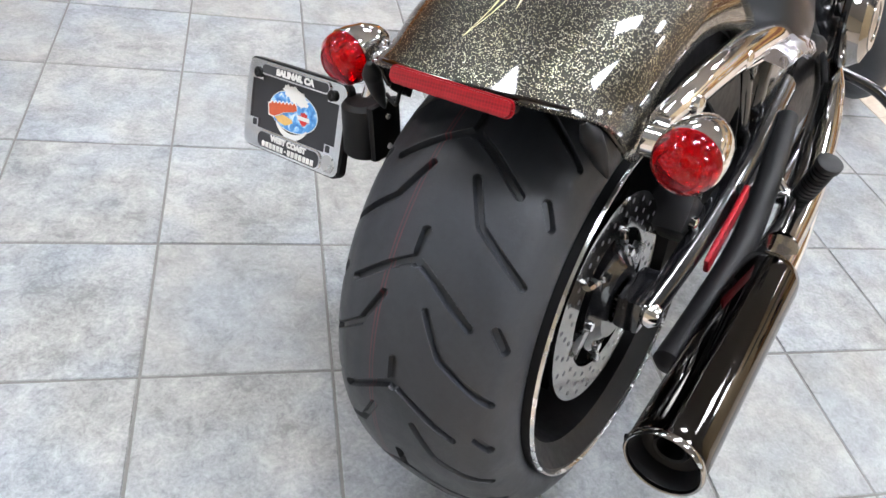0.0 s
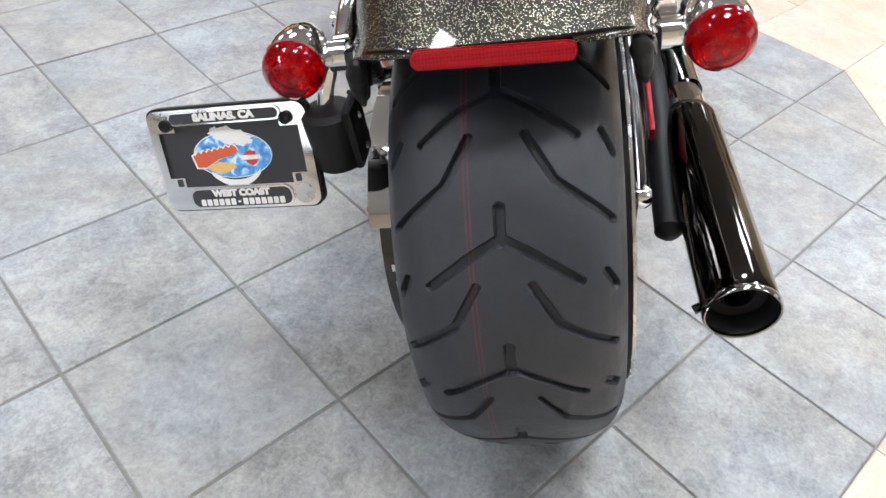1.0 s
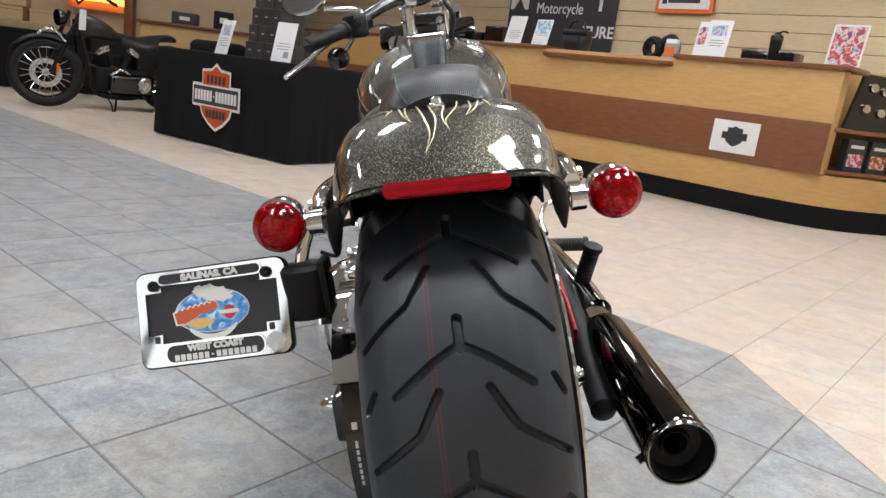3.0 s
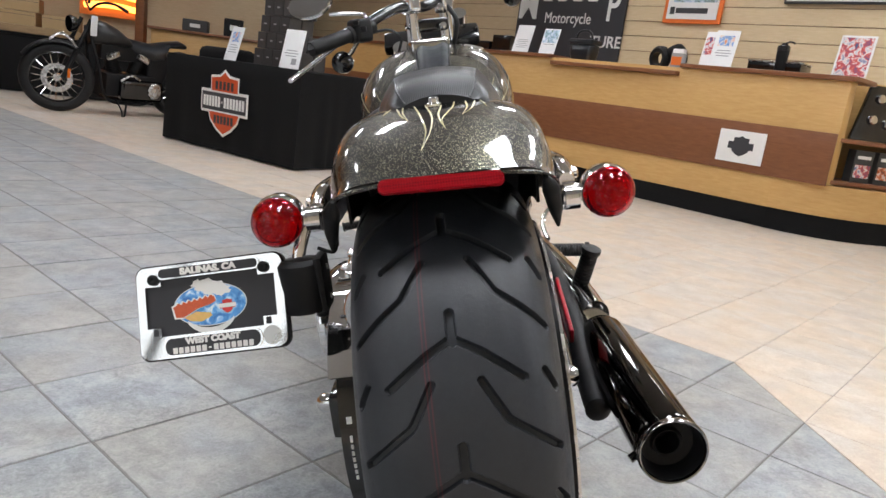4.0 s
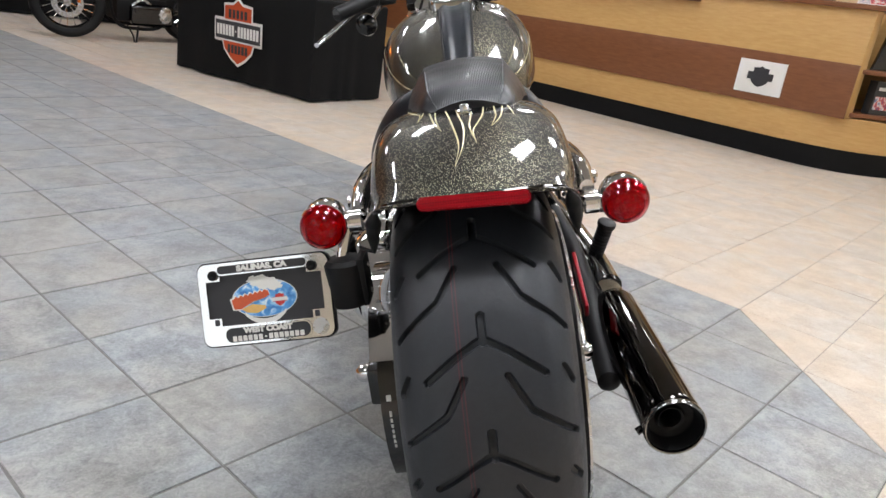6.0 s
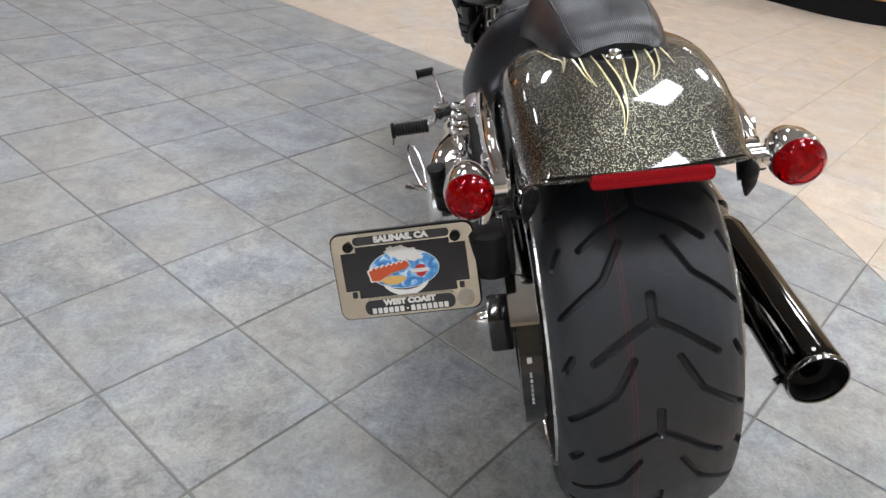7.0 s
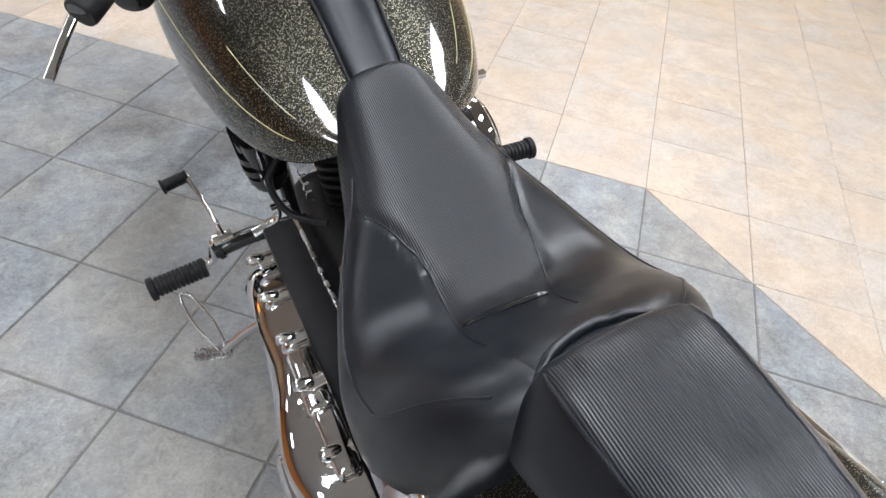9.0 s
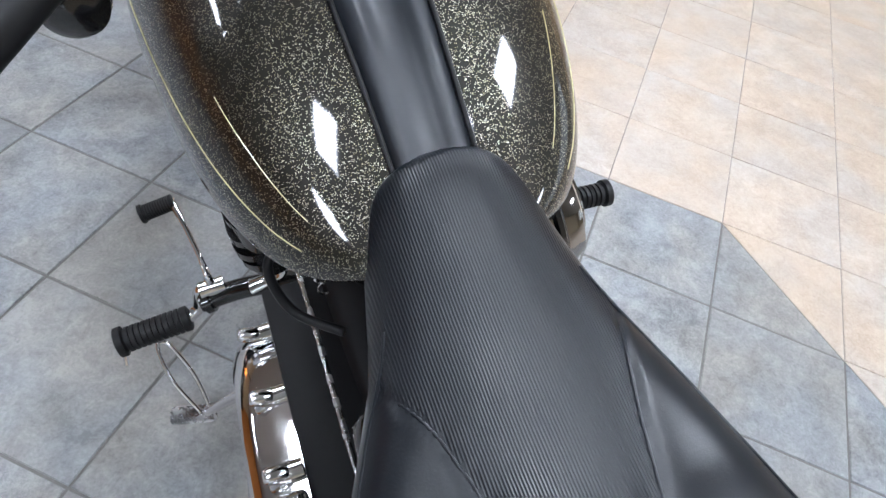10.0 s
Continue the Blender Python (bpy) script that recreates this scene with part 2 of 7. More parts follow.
INK = make("dark ink", (0.03, 0.03, 0.035), 0.5)
CARD = plain("dark grey carton", (0.035, 0.033, 0.033), 0.5, 0, 0, 60, 0.2)
SHIELD_ORANGE = plain("deep orange print", (0.58, 0.075, 0.015), 0.5, 0, 0, 60, 0.08)
ORANGE = plain("orange print", (0.75, 0.16, 0.02), 0.5, 0, 0, 60, 0.08)
WHITE_PRINT = plain("white print", (0.80, 0.79, 0.76), 0.5, 0, 0, 60, 0.05)
GREY_PRINT = plain("grey print", (0.30, 0.30, 0.31), 0.5, 0, 0, 60, 0.1)
STEEL = plain("brushed steel", (0.5, 0.5, 0.5), 0.35, 1.0, 0, 120, 0.1)
GLOW = glow("lamp diffuser", (0.94, 0.99, 1.08), LAMP)
NEON = glow("orange neon", (1.0, 0.30, 0.05), 6.0)
CLEAR = make("window glass", (1, 1, 1), 0.0)
CLEAR.node_tree.nodes["Principled BSDF"].inputs["Transmission Weight"].default_value = 1.0
MIRROR = make("mirror glass", (0.8, 0.8, 0.82), 0.02, 1.0)


# ---- mesh helpers ----
def part(name, bm, material, parent=None, label="", smooth=True, recalc=True):
    me = bpy.data.meshes.new(name)
    if recalc:
        bmesh.ops.recalc_face_normals(bm, faces=bm.faces)
    bm.to_mesh(me)
    bm.free()
    for mt in material if isinstance(material, (list, tuple)) else (material,):
        me.materials.append(mt)
    if smooth:
        me.shade_smooth()
        me.set_sharp_from_angle(angle=radians(38))
    ob = new(name, me)
    ob.parent = parent
    if label:
        tagged(ob, label)
    return ob


def thing(name, label, category, m=None, group="", kind=""):
    ob = new(name)
    ob.empty_display_size = 0.1
    if m is not None:
        ob.matrix_basis = m
    return tagged(ob, label, category, group, kind)


def join(*parts):
    out = bmesh.new()
    for b in parts:
        me = bpy.data.meshes.new("tmp")
        b.to_mesh(me)
        b.free()
        out.from_mesh(me)
        bpy.data.meshes.remove(me)
    return out


def box(size, at=(0, 0, 0), turn=None, bevel=0.0, seg=2):
    bm = bmesh.new()
    bmesh.ops.create_cube(bm, size=1)
    bmesh.ops.scale(bm, vec=size, verts=bm.verts)
    if bevel:
        bmesh.ops.bevel(bm, geom=bm.edges[:], offset=bevel, segments=seg, affect="EDGES", profile=0.6)
    if turn is not None:
        bmesh.ops.transform(bm, matrix=turn.to_4x4(), verts=bm.verts)
    bmesh.ops.translate(bm, vec=at, verts=bm.verts)
    return bm


def spline(pts, steps=6):
    """A smooth line through the points."""
    p = [Vector(q) for q in pts]
    if len(p) < 3 or steps < 2:
        return p
    out = []
    for i in range(len(p) - 1):
        a, b, c, d = p[max(i - 1, 0)], p[i], p[i + 1], p[min(i + 2, len(p) - 1)]
        for k in range(steps):
            t = k / steps
            out.append(0.5 * (2 * b + (c - a) * t + (2 * a - 5 * b + 4 * c - d) * t * t + (3 * b - a - 3 * c + d) * t ** 3))
    return out + [p[-1]]


def loft(rings, cap=True, closed=True):
    bm = bmesh.new()
    vs = [[bm.verts.new(q) for q in r] for r in rings]
    n = len(vs[0])
    for a, b in zip(vs, vs[1:]):
        for i in range(n if closed else n - 1):
            j = (i + 1) % n
            bm.faces.new((a[i], a[j], b[j], b[i]))
    if cap and closed:
        bm.faces.new(vs[0][::-1])
        bm.faces.new(vs[-1])
    return bm


def tube(pts, r, n=14, steps=6, squash=1.0, cap=True):
    """A round bar along a smooth line; r is one radius or one for each point."""
    line = spline(pts, steps)
    k = len(line)
    rs = [r] * k if not isinstance(r, (list, tuple)) else [float(np.interp(i / (k - 1) * (len(r) - 1), range(len(r)), r)) for i in range(k)]
    rings, up = [], None
    for i, p in enumerate(line):
        d = (line[min(i + 1, k - 1)] - line[max(i - 1, 0)]).normalized()
        if up is None:
            up = Vector((0, 0, 1)) if abs(d.z) < 0.9 else Vector((0, 1, 0))
        side = d.cross(up).normalized()
        up = side.cross(d).normalized()
        rings.append([p + rs[i] * (math.cos(a) * side + squash * math.sin(a) * up) for a in np.linspace(0, 2 * math.pi, n, endpoint=False)])
    return loft(rings, cap)


def lathe(profile, at, axis, n=48, cap=False, arc=None):
    """Turns (along, radius) pairs about an axis."""
    axis = Vector(axis).normalized()
    side = axis.cross(Vector((0, 0, 1)) if abs(axis.z) < 0.9 else Vector((0, 1, 0))).normalized()
    up = side.cross(axis)
    angles = np.linspace(0, 2 * math.pi, n, endpoint=False)
    rings = [[Vector(at) + axis * s + max(r, 1e-5) * (math.cos(a) * side + math.sin(a) * up) for a in angles] for s, r in profile]
    return loft(rings, cap)


def plate(outline, depth, m=None, bevel=0.0):
    """A flat piece: an outline in x and y, given thickness along z."""
    bm = bmesh.new()
    f = bm.faces.new([bm.verts.new((x, y, 0)) for x, y in outline])
    if f.normal.z < 0:
        bmesh.ops.reverse_faces(bm, faces=[f])
    ret = bmesh.ops.extrude_face_region(bm, geom=[f])
    bmesh.ops.translate(bm, vec=(0, 0, depth), verts=[v for v in ret["geom"] if isinstance(v, bmesh.types.BMVert)])
    if bevel:
        bmesh.ops.bevel(bm, geom=[e for e in bm.edges], offset=bevel, segments=2, affect="EDGES")
    bmesh.ops.recalc_face_normals(bm, faces=bm.faces)
    if m is not None:
        bmesh.ops.transform(bm, matrix=m, verts=bm.verts)
    return bm


def disc(r, n=32, sx=1.0, sy=1.0, at=(0, 0)):
    return [(at[0] + sx * r * math.cos(a), at[1] + sy * r * math.sin(a)) for a in np.linspace(0, 2 * math.pi, n, endpoint=False)]


def rounded(w, h, r, n=5):
    out = []
    for cx, cy, a0 in ((w / 2 - r, h / 2 - r, 0), (-w / 2 + r, h / 2 - r, 90), (-w / 2 + r, -h / 2 + r, 180), (w / 2 - r, -h / 2 + r, 270)):
        out += [(cx + r * math.cos(radians(a0 + 90 * k / n)), cy + r * math.sin(radians(a0 + 90 * k / n))) for k in range(n + 1)]
    return out


def frame_plate(outer, inner, depth, m=None):
    """A flat ring between two outlines with the same number of points."""
    n = len(outer)
    rings = [[Vector((x, y, z)) for x, y in o] for o, z in ((outer, 0), (outer, depth), (inner, depth), (inner, 0), (outer, 0))]
    bm = loft(rings, cap=False)
    bmesh.ops.remove_doubles(bm, verts=bm.verts, dist=1e-6)
    if m is not None:
        bmesh.ops.transform(bm, matrix=m, verts=bm.verts)
    return bm


def letters(name, text, size, m, material, parent, depth=0.0006, bold=0.0, squeeze=1.0, label=""):
    cu = bpy.data.curves.new("letters", "FONT")
    cu.body, cu.size, cu.extrude, cu.align_x, cu.align_y, cu.offset = text, size, depth, "CENTER", "CENTER", bold
    ob = bpy.data.objects.new("tmp", cu)
    scene.collection.objects.link(ob)
    me = bpy.data.meshes.new_from_object(ob)
    bpy.data.objects.remove(ob)
    me.transform(m @ Matrix.Diagonal((squeeze, 1, 1, 1)))
    me.materials.append(material)
    o = new(name, me)
    o.parent = parent
    if label:
        tagged(o, label)
    return o


def frame_of(origin, right, up):
    """A pose whose x and y run along right and up."""
    r, u = Vector(right).normalized(), Vector(up)
    n = r.cross(u).normalized()
    u = n.cross(r)
    m = Matrix((r, u, n)).transposed().to_4x4()
    m.translation = origin
    return m


# ---- the room ----
X0, X1, Y0, Y1 = -9.0, 7.0, -4.5, 12.0
PITCH, TILE_TURN = 0.29762, 50.08
TILE_AT = Vector((-0.7374, -0.1962, 0))
TU = Vector((0.64174, 0.76692, 0))
TV = Vector((0.76692, -0.64174, 0))


def wall(name, a, b, height=CEILING, thick=0.15, material=None):
    a, b = Vector((*a, 0)), Vector((*b, 0))
    d = b - a
    n = Vector((d.y, -d.x, 0)).normalized()
    turn = Matrix.Rotation(math.atan2(d.y, d.x), 4, "Z")
    bm = box((d.length, thick, height), (0, 0, 0))
    bmesh.ops.transform(bm, matrix=Matrix.Translation((a + b) / 2 - n * thick / 2 + Vector((0, 0, height / 2))) @ turn, verts=bm.verts)
    ob = part(name, bm, material or WALL, smooth=False)
    return tagged(ob, "cream painted showroom wall", "wall", kind="structure")




def window_wall(name, a, b, u0, u1, z0, z1, panes):
    """A wall with one long shop window from u0 to u1 along it, glazed and lit by the sky outside."""
    a, b = Vector((*a, 0)), Vector((*b, 0))
    d = (b - a).normalized()
    at = lambda u: tuple((a + d * u)[:2])
    full = (b - a).length
    n = Vector((d.y, -d.x, 0))
    wall(name + "_1", at(0), at(u0))
    wall(name + "_2", at(u1), at(full))
    wall(name + "_3", at(u0), at(u1), z0)
    top = wall(name + "_4", at(u0), at(u1), CEILING - z1)
    top.location.z = z1
    m = Matrix((d, Vector((0, 0, 1)), n)).transposed().to_4x4()
    m.translation = a + d * (u0 + u1) / 2 - n * 0.06 + Vector((0, 0, (z0 + z1) / 2))
    w, h = u1 - u0, z1 - z0
    win = thing("window_1", "long shop window with a dark metal frame", "window", m, kind="structure")
    part("window_frame", frame_plate([(-w / 2, -h / 2), (w / 2, -h / 2), (w / 2, h / 2), (-w / 2, h / 2)], [(-w / 2 + 0.06, -h / 2 + 0.06), (w / 2 - 0.06, -h / 2 + 0.06), (w / 2 - 0.06, h / 2 - 0.06), (-w / 2 + 0.06, h / 2 - 0.06)], 0.08), BLACK, win, smooth=False)
    for k in range(panes):
        x = -w / 2 + w * (k + 0.5) / panes
        p = part("pane", box((w / panes - 0.06, h - 0.12, 0.006), (x, 0, 0.03)), CLEAR, win, smooth=False)
        p.visible_shadow = False
        if k:
            part("mullion", box((0.06, h - 0.12, 0.07), (-w / 2 + w * k / panes, 0, 0.035)), BLACK, win, smooth=False)
    li = bpy.data.lights.new("daylight", "AREA")
    li.shape, li.size, li.size_y, li.energy, li.color = "RECTANGLE", w, h, DAYLIGHT * w * h, (0.88, 0.95, 1.0)
    lo = new("daylight", li)
    lo.matrix_world = look(tuple(m.translation - n * 0.14), tuple(m.translation + n))
    return win


window_wall("wall_south", (X1, Y0), (X0, Y0), 9.2, 12.6, 0.12, 2.35, 3)
tagged(wall("wall_west", (X0, Y0), (X0, Y1), material=WARM_WALL), "orange painted showroom wall", "wall", kind="structure")
wall("wall_north", (X0, Y1), (X1, Y1))
window_wall("wall_east", (X1, Y1), (X1, Y0), 9.5, 15.6, 0.95, 2.75, 4)
ceiling = part("ceiling", box((X1 - X0 + 0.3, Y1 - Y0 + 0.3, 0.1), ((X0 + X1) / 2, (Y0 + Y1) / 2, CEILING + 0.05)), CEIL, smooth=False)
tagged(ceiling, "white board ceiling of the showroom", "ceiling", kind="structure")


def ceiling_light(x, y, turn, w=0.42, h=0.75):
    ob = thing("ceiling_light", "white recessed fluorescent ceiling panel, lit", "lamp", pose(x, y, CEILING - 0.03, 0, 0, turn), "ceiling lights")
    part("frame", frame_plate(rounded(w + 0.05, h + 0.05, 0.01), rounded(w - 0.01, h - 0.01, 0.01), 0.028), CEIL, ob)
    part("diffuser", box((w, h, 0.008), (0, 0, 0.012)), GLOW, ob, "glowing white diffuser", smooth=False)
    return ob


lamp = ceiling_light(LAMPS[0][0], LAMPS[0][1], LAMPS[0][2])
for x, y, turn in LAMPS[1:]:
    copy_thing(lamp, pose(x, y, CEILING - 0.03, 0, 0, turn))


# ---- counter and what stands on it ----
CA, CD = Vector((1.412, 5.382, 0)), Vector((0.7026, -0.7116, 0))
CN = Vector((0.7116, 0.7026, 0))  # away from the customers


def counter_pose(u, back=0.0, z=0.0, turn=0.0):
    """x runs along the counter to its end, y away from the customers."""
    m = Matrix((CD, CN, Vector((0, 0, 1)))).transposed().to_4x4()
    m.translation = CA + CD * u + CN * back + Vector((0, 0, z))
    return m @ Matrix.Rotation(radians(turn), 4, "Z")


END, BEND = 1.585, 1.20  # where the upper part stops and where the base begins to curve
counter = thing("service_counter", "long maple service counter with a cherry band and black kick board", "counter", counter_pose(0))
L0 = -7.0
part("kick_board", box((BEND - L0, 0.40, 0.17), ((BEND + L0) / 2, 0.24, 0.085), bevel=0.004), KICK, counter, "black kick board")
part("body", box((BEND - L0, 0.13, 0.24), ((BEND + L0) / 2, 0.085, 0.285), bevel=0.004), MAPLE, counter)
part("body", box((END - L0, 0.13, 0.75), ((END + L0) / 2, 0.085, 0.780), bevel=0.004), MAPLE, counter)
part("inner_frame", box((END - L0 - 0.3, 0.40, 0.95), ((END + L0) / 2 - 0.2, 0.36, 0.660), bevel=0.004), MAPLE, counter)
part("band", box((END - L0, 0.016, 0.38), ((END + L0) / 2, 0.012, 0.59), bevel=0.003), CHERRY, counter, "dark cherry band")
part("countertop", box((END - 0.20, 0.42, 0.035), ((END + 0.30) / 2, 0.19, 1.170), bevel=0.008), CHERRY, counter, "raised cherry counter top")
part("countertop", box((1.36, 0.62, 0.035), (-0.44, 0.27, 1.105), bevel=0.008), CHERRY, counter, "lower cherry counter top")
part("countertop", box((5.86, 0.62, 0.035), (-4.06, 0.29, 1.165), bevel=0.008), CHERRY, counter, "raised cherry counter top")
badge = part("badge", plate(rounded(0.375, 0.25, 0.004), 0.008, frame_of((0.905, 0.002, 0.585), (1, 0, 0), (0, 0, 1))), WHITE_PRINT, counter, "white square sign with a dark shield shape", smooth=False)


def shield_outline(w, h):
    """A shield crossed by a bar, symmetrical about its middle."""
    right = [(0.0, 0.5), (0.10, 0.42), (0.30, 0.40), (0.30, 0.19), (0.5, 0.19), (0.5, -0.16), (0.34, -0.16), (0.30, -0.28), (0.16, -0.41), (0.0, -0.5)]
    pts = right + [(-x, y) for x, y in right[-2:0:-1]]
    return [(x * w, y * h) for x, y in pts]


part("badge_shield", plate(shield_outline(0.205, 0.160), 0.004, frame_of((0.905, -0.006, 0.59), (1, 0, 0), (0, 0, 1))), INK, badge, "dark shield shape", smooth=False)

# low return of the counter with shelves, past its end
RA = CA + CD * (END + 0.04) + CN * 0.02
RD = Vector((0.969, 0.247, 0)).normalized()
RN = Vector((-RD.y, RD.x, 0))


def return_pose(u, back=0.0, z=0.0):
    m = Matrix((RD, RN, Vector((0, 0, 1)))).transposed().to_4x4()
    m.translation = RA + RD * u + RN * back + Vector((0, 0, z))
    return m


shelf_unit = thing("display_shelf", "maple display shelves with cherry edges at the counter's end", "shelf", return_pose(0))


def bent_base(back, z0, z1, depth):
    """The base that leaves the counter's line in a curve and runs on along the return."""
    a, c = CA + CD * BEND + CN * back, CA + CD * (END + 0.04) + CN * back
    e = c + RD * 0.42
    path = [(a.lerp(c, t).lerp(c.lerp(e, t), t), c.lerp(e, t) - a.lerp(c, t)) for t in np.linspace(0, 1, 21)] + [(c + RD * 2.45, RD)]
    inv = return_pose(0).inverted()
    rings = []
    for p, d in path:
        n = Vector((-d.y, d.x, 0)).normalized() * depth
        rings.append([inv @ (q + Vector((0, 0, z))) for q, z in ((p, z0), (p, z1), (p + n, z1), (p + n, z0))])
    return loft(rings)


part("kick_board", bent_base(0.04, 0.0, 0.17, 0.30), KICK, shelf_unit, "curved black kick board")
part("body", bent_base(0.02, 0.168, 0.403, 0.32), MAPLE, shelf_unit, "curved maple base")
part("back_panel", box((2.45, 0.03, 0.8), (1.225, 0.47, 0.80), bevel=0.003), MAPLE, shelf_unit)
for z in (0.43, 0.74):
    part("shelf", box((2.45, 0.40, 0.03), (1.225, 0.27, z), bevel=0.005), CHERRY, shelf_unit, "cherry shelf board")

# slatted wall behind the counter
SW = 1.15
slatwall = thing("wall_slatted", "tan slatwall boards behind the counter", "wall", counter_pose(0, SW), kind="structure")
part("backing", box((14.0, 0.04, CEILING), (-2.0, 0.05, CEILING / 2)), CHERRY, slatwall, smooth=False)
slat_bm = box((14.0, 0.018, 0.146), (0, 0, 0), bevel=0.003, seg=1)
first = part("slat", slat_bm, SLAT, slatwall, smooth=False)
first.location = (-2.0, 0.015, 0.08)
for k in range(1, 20):
    s = new("slat", first.data)
    s.parent, s.location = slatwall, (-2.0, 0.015, 0.08 + 0.152 * k)


def leaflet(name, label, m, w, h, back, material=PAPER, lines=0, art=None, art_at=(0, 0.2, 0.5, 0.3)):
    """A printed sheet on a stand; x across, y up the sheet, leaning back."""
    ob = thing(name, label, "sign", m @ Matrix.Rotation(radians(90 - back), 4, "X"))
    part("sheet", plate(rounded(w, h, 0.003), 0.003, Matrix.Translation((0, h / 2, 0))), material, ob, smooth=False)
    if art is not None:
        ax, ay, aw, ah = art_at
        part("print", plate(rounded(w * aw, h * ah, 0.002), 0.002, Matrix.Translation((ax * w, h * (0.5 + ay), 0.0025))), art, ob, "printed picture", smooth=False)
    for k in range(lines):
        part("text_line", plate(rounded(w * (0.7 if k % 2 else 0.55), h * 0.022, 0.0005), 0.001, Matrix.Translation((0, h * (0.46 - 0.07 * k), 0.0028))), GREY_PRINT, ob, smooth=False)
    return ob


EAGLE = picture("eagle print", [(0.30, (0.75, 0.2, 0.05)), (0.45, (0.75, 0.72, 0.68)), (0.55, (0.08, 0.22, 0.55)), (0.68, (0.55, 0.7, 0.85))], 26)
ROAD_PRINT = picture("landscape print", [(0.3, (0.12, 0.22, 0.1)), (0.5, (0.35, 0.5, 0.65)), (0.65, (0.7, 0.75, 0.8))], 22)
RED_PRINT = picture("red and blue print", [(0.32, (0.08, 0.09, 0.2)), (0.47, (0.6, 0.07, 0.06)), (0.56, (0.75, 0.72, 0.7)), (0.7, (0.1, 0.12, 0.3))], 24)
ORANGE_PRINT = picture("orange print picture", [(0.35, (0.02, 0.02, 0.02)), (0.5, (0.6, 0.13, 0.02)), (0.62, (0.65, 0.6, 0.55))], 30)

leaflet("counter_sign", "white sheet with an oval colour picture on a stand", counter_pose(0.52, 0.12, 1.185), 0.20, 0.31, 12, lines=3, art=EAGLE, art_at=(0.0, 0.22, 0.66, 0.28))
leaflet("price_list", "narrow white and red price list on a stand", counter_pose(0.36, 0.17, 1.185), 0.10, 0.30, 12, lines=2, art=RED_PRINT, art_at=(0, 0.1, 0.8, 0.5))
leaflet("event_poster", "red and blue event poster propped on the counter", counter_pose(1.50, 0.16, 1.185), 0.24, 0.31, 10, art=RED_PRINT, art_at=(0, 0, 0.88, 0.9))
leaflet("counter_sign", "white sheet with a printed page", counter_pose(-1.62, 0.06, 1.185), 0.22, 0.28, 14, lines=5)
leaflet("counter_sign", "white sheet with a landscape picture", counter_pose(-1.32, 0.12, 1.185), 0.20, 0.26, 14, lines=2, art=ROAD_PRINT, art_at=(0, 0.2, 0.9, 0.5))

bottle = thing("shaker_bottle", "black plastic shaker bottle with a carrying loop", "bottle", counter_pose(0.98, 0.20, 1.188))
part("body", lathe([(0, 0.0), (0, 0.036), (0.01, 0.04), (0.15, 0.046), (0.165, 0.046), (0.165, 0.0)], (0, 0, 0), (0, 0, 1), 24), MATT_BLACK, bottle)
part("lid", lathe([(0.166, 0.0), (0.166, 0.049), (0.20, 0.047), (0.21, 0.03), (0.225, 0.02), (0.225, 0.0)], (0, 0, 0), (0, 0, 1), 24), BLACK, bottle, "screw lid")
part("loop", tube([(0.0, 0, 0.22), (0.03, 0, 0.235), (0.065, 0, 0.232), (0.075, 0, 0.22)], 0.006, 8), BLACK, bottle)

printer = thing("card_printer", "low black and silver desk device", "printer", counter_pose(0.93, 0.30, 1.188))
part("body", box((0.42, 0.2, 0.075), (0, 0, 0.038), bevel=0.006), BLACK, printer)
part("top", box((0.43, 0.21, 0.012), (0, 0, 0.082), bevel=0.003), SATIN, printer, "silver top")

for u, hh, lab in ((-2.0, 0.17, "black card reader box"), (-2.3, 0.10, "dark flat box of cards")):
    t = thing("desk_box", lab, "box", counter_pose(u, 0.25, 1.183))
    part("body", box((0.26, 0.16, hh), (0, 0, hh / 2), bevel=0.006), BLACK, t)

helmet_holder = thing("air_cleaner_cover", "black round air cleaner cover with a hole", "motorcycle part", counter_pose(-0.05, 0.15, 1.123))
part("ring", lathe([(-0.04, 0.055), (-0.045, 0.085), (-0.02, 0.105), (0.02, 0.105), (0.045, 0.085), (0.04, 0.055), (-0.04, 0.055)], (0, 0, 0.105), (0.2, 1, 0.1), 32), MATT_BLACK, helmet_holder)
part("arm", tube([(0.07, 0, 0.15), (0.16, 0.01, 0.19), (0.20, 0.01, 0.10), (0.14, 0, 0.02)], [0.04, 0.05, 0.05, 0.04], 12), MATT_BLACK, helmet_holder)

leaf_rack = thing("leaflet_rack", "clear rack with orange and grey leaflets", "rack", counter_pose(0.17, 0.08, 1.123))
part("stack", box((0.11, 0.06, 0.15), (0, 0, 0.075), bevel=0.003), GREY_PRINT, leaf_rack, smooth=False)
part("leaflet", box((0.09, 0.004, 0.07), (0, -0.033, 0.085)), ORANGE, leaf_rack, smooth=False)
part("leaflet", box((0.10, 0.05, 0.035), (0, 0, 0.168), bevel=0.002), PAPER, leaf_rack, smooth=False)

